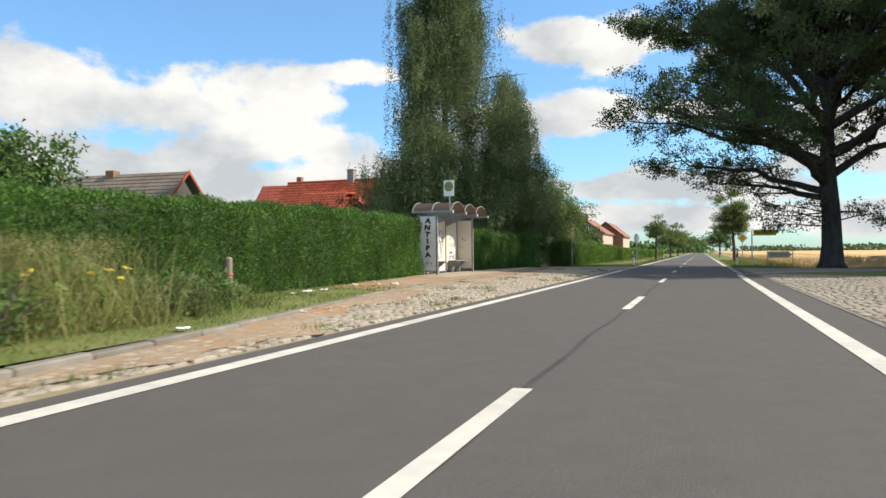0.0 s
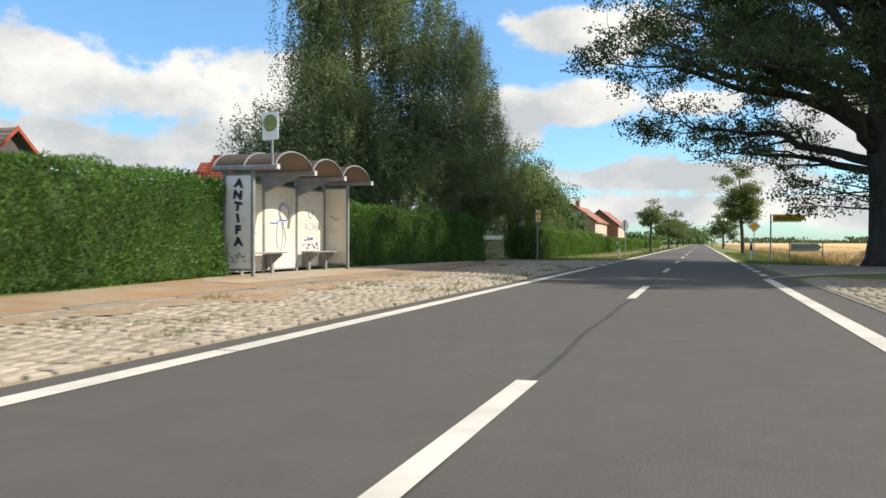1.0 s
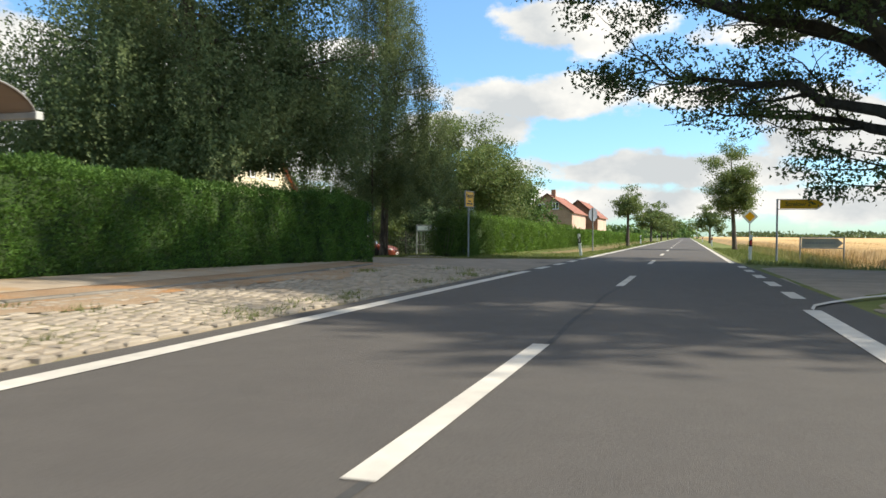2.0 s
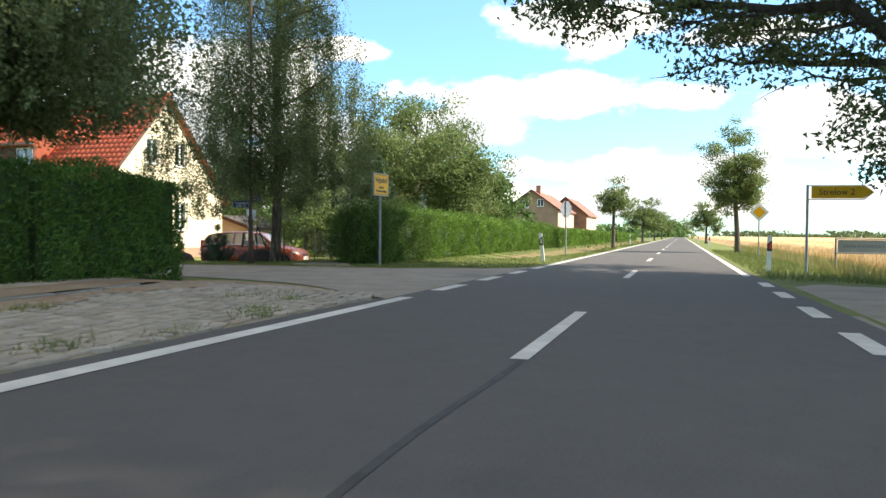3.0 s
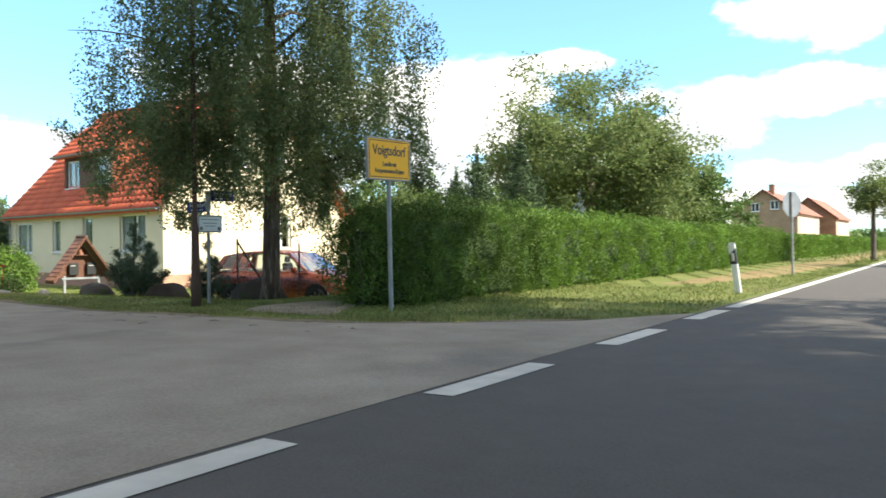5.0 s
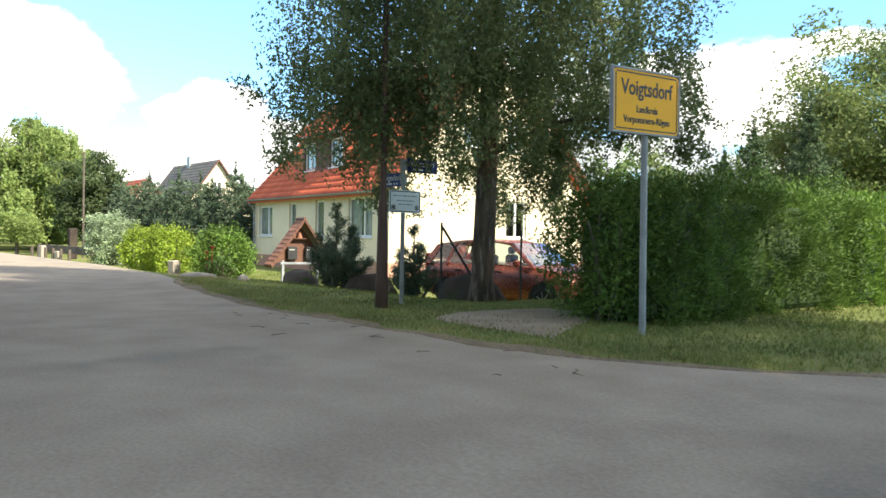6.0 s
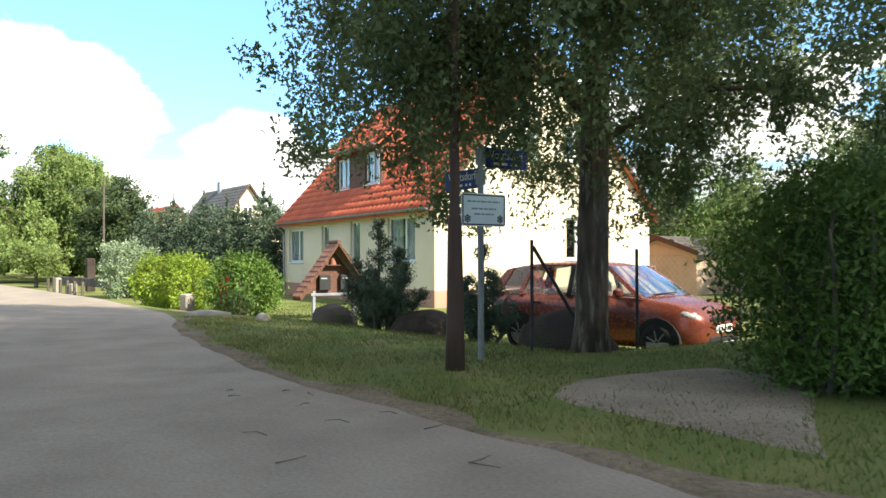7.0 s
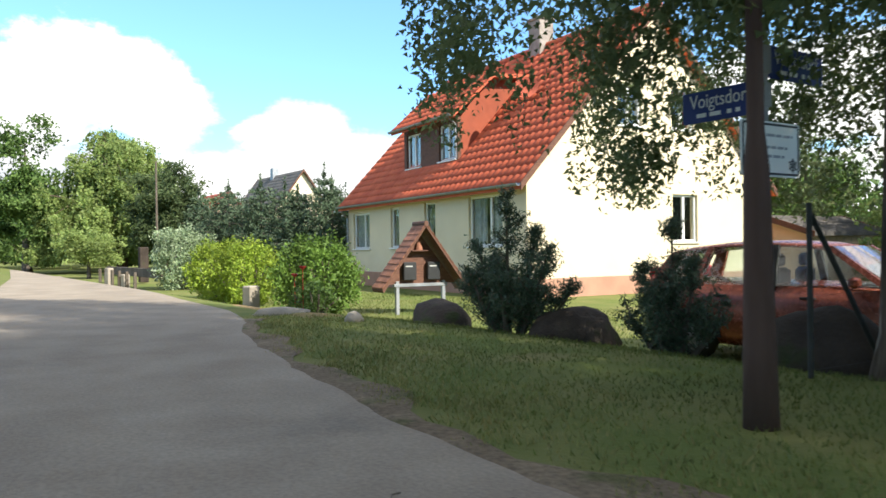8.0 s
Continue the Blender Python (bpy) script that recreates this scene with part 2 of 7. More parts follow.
L_YELLOW = leafy("golden shrub leaves", (0.17, 0.26, 0.032), (0.30, 0.38, 0.05), 0.3)
L_VARIEG = leafy("variegated leaves", (0.18, 0.26, 0.13), (0.38, 0.45, 0.29), 0.3)
L_JUNIPER = leafy("juniper needles", (0.060, 0.095, 0.062), (0.115, 0.155, 0.095), 0.2)
L_GRASS = leafy("grass blades", (0.110, 0.152, 0.038), (0.195, 0.212, 0.066), 0.4)
L_DRY = leafy("dry grass", (0.30, 0.25, 0.10), (0.20, 0.22, 0.07), 0.3)
# Darker than any leaf: the shade deep in a hedge, put into the colour.
HEDGE_CORE_SHADE = surface("hedge core shade", (0.026, 0.05, 0.012), (0.04, 0.07, 0.018), 5, 1.0, 0.8, 20)
PLASTER = surface("cream render", (0.68, 0.58, 0.41), (0.72, 0.62, 0.44), 1.2, 0.9, 0.3, 220, big=0.06)
PLINTH = surface("plinth render", (0.44, 0.25, 0.175), (0.37, 0.21, 0.15), 2, 0.9, 0.3, 120, big=0.15)
ROOF_TILE = surface("clay roof tile", (0.47, 0.085, 0.036), (0.56, 0.125, 0.055), 2.5, 0.7, 0.3, 40, piece=0.10, island=0.10, big=0.15)
ROOF_OLD = surface("weathered tile", (0.16, 0.125, 0.10), (0.22, 0.17, 0.13), 2.0, 0.85, 0.3, 40, island=0.15)
ROOF_DARK = surface("dark tile", (0.085, 0.078, 0.072), (0.12, 0.11, 0.10), 2.0, 0.85, 0.3, 40, island=0.15)
ROOF_RED = surface("red tile", (0.30, 0.060, 0.034), (0.38, 0.085, 0.045), 2.0, 0.8, 0.3, 40, island=0.12)
WHITE = surface("white frame paint", (0.80, 0.80, 0.78), (0.74, 0.74, 0.72), 3, 0.5, 0.1, 60, big=0.05)
DARK_WOOD = surface("dark stained wood", (0.085, 0.036, 0.022), (0.13, 0.058, 0.034), 6, 0.7, 0.4, 30, stretch=(1, 1, 6), piece=0.15)
GALV = surface("galvanised steel", (0.23, 0.235, 0.235), (0.30, 0.305, 0.305), 5, 0.6, 0.15, 60, metal=0.35)
ZINC = surface("zinc", (0.25, 0.26, 0.27), (0.34, 0.35, 0.36), 4, 0.5, 0.15, 40, metal=0.6)
BRICK = surface("brick wall", (0.30, 0.16, 0.095), (0.22, 0.12, 0.075), 9, 0.9, 0.4, 40, island=0.2)
GLASS = glass_pane("window glass")
# Near black: the shade of unlit interiors, put into the colour.
ROOM_SHADE = surface("painted room shade", (0.03, 0.03, 0.032), (0.05, 0.048, 0.045), 3, 0.9, 0)

# ---------- helpers ----------
rng = np.random.default_rng(7)


class Build:
    """Gathers corners and faces of one mesh."""
    def __init__(self):
        self.v, self.f = [], []

    def add(self, verts, faces):
        n = len(self.v)
        self.v += [tuple(p) for p in verts]
        self.f += [tuple(i + n for i in f) for f in faces]
        return self

    def box(self, lo, hi, m=None, ch=0.0):
        """A box from corner to corner, with chamfered upright and lying edges where ch is given."""
        x0, y0, z0 = lo
        x1, y1, z1 = hi
        if ch <= 0:
            v = [(x, y, z) for z in (z0, z1) for x, y in ((x0, y0), (x1, y0), (x1, y1), (x0, y1))]
            f = [(3, 2, 1, 0), (4, 5, 6, 7), (0, 1, 5, 4), (1, 2, 6, 5), (2, 3, 7, 6), (3, 0, 4, 7)]
        else:
            def ring(z, d):
                return [(x0 + d + ch, y0 + d, z), (x1 - d - ch, y0 + d, z), (x1 - d, y0 + d + ch, z), (x1 - d, y1 - d - ch, z),
                        (x1 - d - ch, y1 - d, z), (x0 + d + ch, y1 - d, z), (x0 + d, y1 - d - ch, z), (x0 + d, y0 + d + ch, z)]
            rs = [ring(z0, ch), ring(z0 + ch, 0), ring(z1 - ch, 0), ring(z1, ch)]
            v = [p for r in rs for p in r]
            f = [tuple(range(7, -1, -1)), tuple(range(24, 32))]
            for k in range(3):
                f += [(k * 8 + i, k * 8 + (i + 1) % 8, k * 8 + 8 + (i + 1) % 8, k * 8 + 8 + i) for i in range(8)]
        if m is not None:
            v = [m @ Vector(p) for p in v]
        return self.add(v, f)

    def prism(self, outline, a, b, axis="y", m=None):
        """An outline of (u, w) pairs drawn out along an axis from a to b."""
        put = {"x": lambda u, w, d: (d, u, w), "y": lambda u, w, d: (u, d, w), "z": lambda u, w, d: (u, w, d)}[axis]
        n = len(outline)
        v = [put(u, w, a) for u, w in outline] + [put(u, w, b) for u, w in outline]
        f = [tuple(range(n)), tuple(range(2 * n - 1, n - 1, -1))] + [(i, n + i, n + (i + 1) % n, (i + 1) % n) for i in range(n)]
        if m is not None:
            v = [m @ Vector(p) for p in v]
        return self.add(v, f)

    def tube(self, pts, radii, n=7, cap=True):
        pts = [Vector(p) for p in pts]
        v, up = [], Vector((0.31, 0.17, 0.93))
        for i, p in enumerate(pts):
            d = (pts[min(i + 1, len(pts) - 1)] - pts[max(i - 1, 0)]).normalized()
            a = d.cross(up if abs(d.dot(up)) < 0.95 else Vector((1, 0, 0))).normalized()
            b = d.cross(a)
            v += [p + (a * math.cos(2 * math.pi * k / n) + b * math.sin(2 * math.pi * k / n)) * radii[i] for k in range(n)]
        f = [(i * n + k, i * n + (k + 1) % n, (i + 1) * n + (k + 1) % n, (i + 1) * n + k) for i in range(len(pts) - 1) for k in range(n)]
        if cap:
            f += [tuple(range(n - 1, -1, -1)), tuple(range((len(pts) - 1) * n, len(pts) * n))]
        return self.add(v, f)

    def rod(self, a, b, r, n=10):
        return self.tube([a, b], [r, r], n)

    def mesh(self, name, smooth=False):
        me = bpy.data.meshes.new(name)
        me.from_pydata(self.v, [], self.f)
        me.update()
        bm = bmesh.new()
        bm.from_mesh(me)
        bmesh.ops.recalc_face_normals(bm, faces=bm.faces)
        bm.to_mesh(me)
        bm.free()
        if smooth:
            me.polygons.foreach_set("use_smooth", [True] * len(me.polygons))
        return me


def part(name, build, material, parent=None, label="", smooth=False):
    ob = new(name, build.mesh(name, smooth) if isinstance(build, Build) else build)
    if material:
        ob.data.materials.append(material)
    if parent:
        ob.parent = parent
    if label:
        ob["label"] = label
    return ob


def thing(name, label, category, at=(0, 0, 0), turn=0.0, group="", kind=""):
    ob = new(name)
    ob.empty_display_size = 0.2
    ob.matrix_basis = pose(*at, 0, 0, turn)
    return tagged(ob, label, category, group, kind)


def quads_mesh(name, co, material, parent=None):
    """co: N x 3 x 3 or N x 4 x 3 corners of single leaves or blades."""
    n, k = co.shape[:2]
    me = bpy.data.meshes.new(name)
    me.vertices.add(n * k), me.loops.add(n * k), me.polygons.add(n)
    me.vertices.foreach_set("co", np.ascontiguousarray(co, dtype=np.float32).ravel())
    me.loops.foreach_set("vertex_index", np.arange(n * k, dtype=np.int32))
    me.polygons.foreach_set("loop_start", np.arange(0, n * k, k, dtype=np.int32))
    me.update(calc_edges=True)
    me.validate()
    ob = new(name, me)
    me.materials.append(material)
    if parent:
        ob.parent = parent
    return ob


def unit(a):
    return a / np.maximum(np.linalg.norm(a, axis=-1, keepdims=True), 1e-9)


def leaf_corners(P, size, aspect=0.55, axis=None, spread=1.0):
    """Pointed leaves round the points P; axis: the way that their tips tend to."""
    n = len(P)
    u = rng.normal(size=(n, 3))
    if axis is not None:
        u = unit(u) * spread + np.asarray(axis)
    u = unit(u)
    w = unit(np.cross(u, rng.normal(size=(n, 3))))
    s = (size * rng.uniform(0.7, 1.35, n))[:, None]
    return np.stack([P - u * s * 0.42 + w * s * aspect * 0.5, P + u * s * 0.62, P - u * s * 0.42 - w * s * aspect * 0.5], axis=1)


def smooth(a, b, x):
    t = np.clip((x - a) / (b - a), 0, 1)
    return t * t * (3 - 2 * t)


# ---------- lie of the land ----------
KERB_LINE = [(-4.85, -14.0), (-4.95, 0.0), (-5.18, 5.0), (-5.65, 8.7), (-6.3, 12.5), (-6.85, 15.8), (-7.1, 20.0), (-7.12, 30.0), (-7.2, 36.0), (-7.5, 40.3), (-7.9, 42.6)]


def kerb_x(y):
    return np.interp(y, [p[1] for p in KERB_LINE], [p[0] for p in KERB_LINE])


def land(x, y):
    """Height of the ground. The carriageway lies at 0."""
    x, y = np.asarray(x, float), np.asarray(y, float)
    kx = kerb_x(y)
    south = np.where(x > kx, (0.05 + 0.065 * smooth(12.0, 21.0, y)) * smooth(-4.2, -7.0, x), 0.15 - 0.06 * (1 - smooth(13.0, 22.0, y)) + 0.05 * smooth(kx, kx - 1.5, x))
    north = 0.04 * smooth(-4.2, -6.5, x) - 0.04 * smooth(-10, -14, x) - 0.45 * smooth(53.6, 56.3, y + 0.8 * smooth(-18.0, -22.0, x)) * smooth(-11.9, -12.8, x)
    k = smooth(42.4, 44.2, y)
    left = south * (1 - k) + north * k
    right = -0.02 * smooth(1.6, 2.4, x) - 0.06 * smooth(2.2, 4.5, x) * smooth(48, 53, y) - 0.25 * smooth(3.4, 6.0, x) * smooth(50, 54, y) * (1 - smooth(6.0, 9.0, x) * 0.8)
    return np.where(x < -4.15, left, np.where(x > 1.5, right, 0.0))


def sheet(name, grid_x, grid_y, lift, material, parent=None, keep=None, flat=None):
    X, Y = np.meshgrid(grid_x, grid_y)
    Z = (land(X, Y) if flat is None else np.full_like(X, flat)) + (lift(X, Y) if callable(lift) else lift)
    ny, nx = X.shape
    v = np.stack([X, Y, Z], -1).reshape(-1, 3)
    f = []
    for j in range(ny - 1):
        for i in range(nx - 1):
            if keep is None or keep(0.25 * (X[j, i] + X[j, i + 1] + X[j + 1, i] + X[j + 1, i + 1]), 0.5 * (Y[j, i] + Y[j + 1, i])):
                f.append((j * nx + i, j * nx + i + 1, (j + 1) * nx + i + 1, (j + 1) * nx + i))
    me = bpy.data.meshes.new(name)
    me.from_pydata(v.tolist(), [], f)
    me.update()
    me.polygons.foreach_set("use_smooth", [True] * len(me.polygons))
    return part(name, me, material, parent)


def ribbon(name, left, right, lift, material, cols=6, step=0.8, flat=None, sink=0.0):
    """A strip between two lines of (x, y), laid on the land."""
    def resample(line, n):
        line = np.array(line, float)
        d = np.concatenate([[0], np.cumsum(np.linalg.norm(np.diff(line, axis=0), axis=1))])
        t = np.linspace(0, d[-1], n)
        return np.stack([np.interp(t, d, line[:, 0]), np.interp(t, d, line[:, 1])], -1)
    length = max(np.sum(np.linalg.norm(np.diff(np.array(l, float), axis=0), axis=1)) for l in (left, right))
    n = max(2, int(length / step))
    A, B = resample(left, n), resample(right, n)
    v, f = [], []
    for i in range(n):
        for k in range(cols + 1):
            x, y = A[i] + (B[i] - A[i]) * k / cols
            rim = k in (0, cols) or i in (0, n - 1)
            v.append((x, y, float(flat if flat is not None else land(x, y)) + lift - (sink if rim else 0.0)))
    for i in range(n - 1):
        for k in range(cols):
            a = i * (cols + 1) + k
            f.append((a, a + 1, a + cols + 2, a + cols + 1))
    me = bpy.data.meshes.new(name)
    me.from_pydata(v, [], f)
    bm = bmesh.new()
    bm.from_mesh(me)
    bmesh.ops.recalc_face_normals(bm, faces=bm.faces)
    if sum(q.normal.z for q in bm.faces) < 0:
        bmesh.ops.reverse_faces(bm, faces=bm.faces)
    bm.to_mesh(me)
    bm.free()
    me.polygons.foreach_set("use_smooth", [True] * len(me.polygons))
    return part(name, me, material)


def structure(ob, label, category):
    return tagged(ob, label, category, kind="structure")


def axis_steps(*runs):
    out = []
    for a, b, s in runs:
        out += list(np.arange(a, b, s))
    return np.array(sorted(set(round(v, 3) for v in out)))


gx = axis_steps((-900, -120, 60), (-120, -40, 8), (-40, -16, 1.5), (-16, 8, 0.5), (8, 40, 4), (40, 140, 20), (140, 901, 60))
gy = axis_steps((-300, -20, 40), (-20, 41, 1.5), (41, 62, 0.6), (62, 130, 6), (130, 320, 30), (320, 1500, 90))
ground = sheet("ground", gx, gy, lambda X, Y: np.where((X > kerb_x(Y) - 0.6) & (X < 1.9) & (Y < 42.6), -0.12, np.where((X > -4.0) & (X < 1.3), -0.05, -0.008)), GRASS)
structure(ground, "grassy ground with dry patches beside the road", "ground")

# ---------- roads ----------
road = ribbon("road", [(-4.40, -40), (-4.40, 42.2), (-4.22, 43.4), (-4.22, 900)], [(2.05, -40), (2.05, 33.5), (1.62, 50.5), (1.5, 56), (1.5, 900)], 0.0, ASPHALT, cols=6, step=3.0, flat=0.0)
structure(road, "smooth dark grey asphalt country road with white lines", "road")
N_EDGE = [(-4.2, 54.4), (-4.65, 53.65), (-5.2, 52.4), (-6.4, 51.35), (-7.5, 50.75), (-8.4, 50.6), (-9.4, 50.65), (-11.2, 50.65), (-12.6, 50.74), (-14.3, 50.98), (-17.8, 51.62), (-19.4, 52.2), (-21.3, 52.62), (-25.0, 52.85), (-29.8, 53.4), (-36.0, 53.7), (-42, 54.2), (-60, 55.6)]
S_EDGE = [(-4.2, 42.6), (-5.2, 43.3), (-6.13, 44.15), (-7.0, 44.7), (-7.8, 45.0), (-8.6, 45.2), (-9.6, 45.5), (-11.1, 45.9), (-12.5, 46.3), (-14.5, 46.9), (-17.6, 47.9), (-20, 48.6), (-23.4, 49.35), (-28, 49.75), (-33, 50.4), (-42, 51.5), (-60, 53)]
village_road = ribbon("village_road", N_EDGE, S_EDGE, 0.004, ASPHALT_OLD, cols=14, step=0.7)
structure(village_road, "pale worn asphalt village road without kerbs", "road")
sand_patch = ribbon("sand_patch", [(-19.6, 53.75), (-21.0, 54.4), (-22.6, 54.85), (-24.4, 54.6)], [(-19.3, 52.9), (-21.2, 53.1), (-23.0, 53.3), (-24.8, 53.7)], 0.014, SAND_DRY, cols=6, step=0.4, sink=0.03)
structure(sand_patch, "dry sandy patch between lane and lawn", "sand")
EDGE_DIRT = surface("trodden lane edge", (0.155, 0.118, 0.080), (0.21, 0.165, 0.115), 2.2, 0.95, 0.8, 60, big=0.3, stain=(0.10, 0.105, 0.045), stain_at=0.58, stain_scale=2.0, spec=0.1, fleck=0.3, fleck_scale=30)
edge_run = [(-5.1 - 0.3 * k, float(np.interp(5.1 + 0.3 * k, [-p[0] for p in N_EDGE], [p[1] for p in N_EDGE]))) for k in range(50)]
lane_edge = ribbon("lane_edge", [(x, y + 0.22 + 0.13 * math.sin(x * 2.1) + 0.10 * math.sin(x * 5.3)) for x, y in edge_run], [(x, y - 0.06 - 0.03 * math.sin(x * 3.7 + 1) - 0.025 * math.sin(x * 8.9)) for x, y in edge_run], 0.010, EDGE_DIRT, cols=5, step=0.3, sink=0.01)
structure(lane_edge, "trodden sandy edge between lane and grass", "verge")
side_road = ribbon("side_road", [(2.03, 35.2), (2.8, 37.6), (3.8, 39.0), (9, 41.5), (30, 46)], [(1.7, 50.4), (2.4, 50.6), (4.5, 49.6), (10, 47.2), (30, 51)], 0.012, ASPHALT_OLD, cols=8, step=1.0, sink=0.03)
structure(side_road, "grey worn asphalt side road", "road")
drive = ribbon("drive", [(-8.1, 51.35), (-8.4, 51.8), (-8.7, 52.3), (-9.1, 53.0), (-9.9, 54.1)], [(-10.3, 51.5), (-10.8, 51.9), (-11.05, 52.5), (-10.95, 53.2), (-10.5, 54.1)], 0.012, GRAVEL, cols=7, step=0.4, sink=0.05)
structure(drive, "worn gravel drive beside the hedge", "drive")
bay = ribbon("cobble_bay", [(kx + 0.03, y) for kx, y in KERB_LINE], [(-4.40, y) for kx, y in KERB_LINE], 0.012, JOINT, cols=8, step=1.0, sink=0.03)
structure(bay, "bus bay of grey granite setts with grassy joints", "paving")
pavement = ribbon("pavement", [(-8.75, 17.5), (-8.9, 22.0), (-9.75, 26.5), (-9.75, 32.0), (-9.5, 36.0), (-8.9, 42.0), (-8.6, 44.6)], [(float(kerb_x(y)) - 0.14, y) for y in (17.5, 22, 26.5, 32, 36, 42, 44.4)], 0.006, SAND, cols=8, step=0.7)
structure(pavement, "sandy paved footway behind the bus bay", "pavement")
sand_corner = ribbon("sand_corner", [(-8.55, 45.1), (-7.0, 44.62), (-6.13, 44.05), (-5.2, 43.22), (-4.5, 42.72)], [(-8.6, 42.0), (-7.9, 42.2), (-7.0, 42.4), (-5.8, 42.5), (-4.5, 42.5)], 0.016, SAND, cols=6, step=0.4, sink=0.03)
structure(sand_corner, "sandy worn corner between bus bay and village road", "sand")
verge = ribbon("verge", [(-9.6, y) for y in (-14, 0, 8, 14, 17.8)], [(float(kerb_x(y)) - 0.14, y) for y in (-14, 0, 8, 14, 17.8)], 0.004, GRASS, cols=8, step=0.7)
structure(verge, "rough grass verge between kerb and hedge", "verge")
dry_verge = ribbon("dry_verge", [(-7.1, 61.5), (-7.0, 66), (-7.0, 80), (-7.0, 120), (-7.0, 170)], [(-6.4, 61.8), (-5.5, 66), (-5.1, 80), (-4.9, 120), (-4.8, 170)], 0.016, SAND_DRY, cols=7, step=1.0, sink=0.03)
structure(dry_verge, "bare dry sandy strip between hedge and road", "verge")
field = sheet("wheat_field", axis_steps((5.6, 8.1, 0.5), (8.1, 40, 4), (40, 140, 20), (140, 620, 60)), axis_steps((55, 58, 0.5), (58, 130, 5), (130, 320, 30), (320, 900, 60)), lambda X, Y: 0.03 + 0.70 * smooth(5.6, 7.0, X) * smooth(55, 57, Y), WHEAT)
structure(field, "ripe golden grain field beyond the verge", "field")


def line_mark(name, x0, x1, y0, y1, lift=0.006):
    n = max(1, int((y1 - y0) / 6))
    b = Build()
    ys = np.linspace(y0, y1, n + 1)
    b.add([(x, y, lift) for y in ys for x in (x0, x1)], [(2 * i, 2 * i + 1, 2 * i + 3, 2 * i + 2) for i in range(n)])
    return part(name, b, PAINT, road)


for y0, y1 in ((-40, 10.46), (10.49, 18.33), (18.36, 22.30), (22.33, 42.95)):
    line_mark("edge_line", -4.12, -3.90, y0, y1)
line_mark("edge_line", -4.12, -3.90, 55.6, 520)
for y0, y1 in ((-40, 26.02), (26.05, 34.0)):
    line_mark("edge_line", 1.25, 1.47, y0, y1)
line_mark("edge_line", 1.26, 1.44, 52.0, 520)
for k in range(-3, 34):
    line_mark("centre_dash", -1.385, -1.24, 1.83 + 12 * k, 5.72 + 12 * k)
for y0, y1 in ((44.45, 46.05), (47.5, 49.07), (50.5, 52.08), (53.45, 55.03)):
    line_mark("junction_dash", -4.14, -3.90, y0, y1)
for y0, y1 in ((35.95, 37.45), (39.05, 40.6), (42.1, 43.6), (45.2, 46.55), (48.0, 49.4)):
    line_mark("junction_dash", 1.35, 1.56, y0, y1)
curve = Build()
cp = [(1.36, 33.95), (1.48, 34.6), (1.75, 35.2), (2.4, 36.4), (3.6, 38.1), (6, 40.2)]
curve.add([(x, y + d, 0.022 + 0.0 * x) for x, y in cp for d in (-0.12, 0.12)], [(2 * i, 2 * i + 1, 2 * i + 3, 2 * i + 2) for i in range(len(cp) - 1)])
part("edge_line", curve, PAINT, road)
# tar seam along the middle
seam = Build()
ys = np.arange(-10, 41, 0.5)
xs = -1.30 + 0.03 * np.sin(ys * 0.5) + 0.018 * np.sin(ys * 1.7 + 1)
seam.add([(x + d, y, 0.0035) for x, y in zip(xs, ys) for d in (-0.026, 0.026)], [(2 * i, 2 * i + 1, 2 * i + 3, 2 * i + 2) for i in range(len(ys) - 1)])
part("tar_seam", seam, TAR, road)

# ---------- trees and hedges ----------
def limb(b, start, way, length, r0, r1, bend=0.25, n=6, seg=6, sag=0.0, floor=-1.0):
    """A curved, tapering limb; returns the points along it."""
    p, d = Vector(start), Vector(way).normalized()
    pts, rad = [p.copy()], [r0]
    for i in range(1, n + 1):
        d = (d + Vector(rng.normal(size=3)) * bend * 0.35 + Vector((0, 0, -sag))).normalized()
        d.z = max(d.z, floor)
        p = p + d * (length / n)
        pts.append(p.copy())
        rad.append(r0 + (r1 - r0) * i / n)
    b.tube(pts, rad, seg)
    return pts


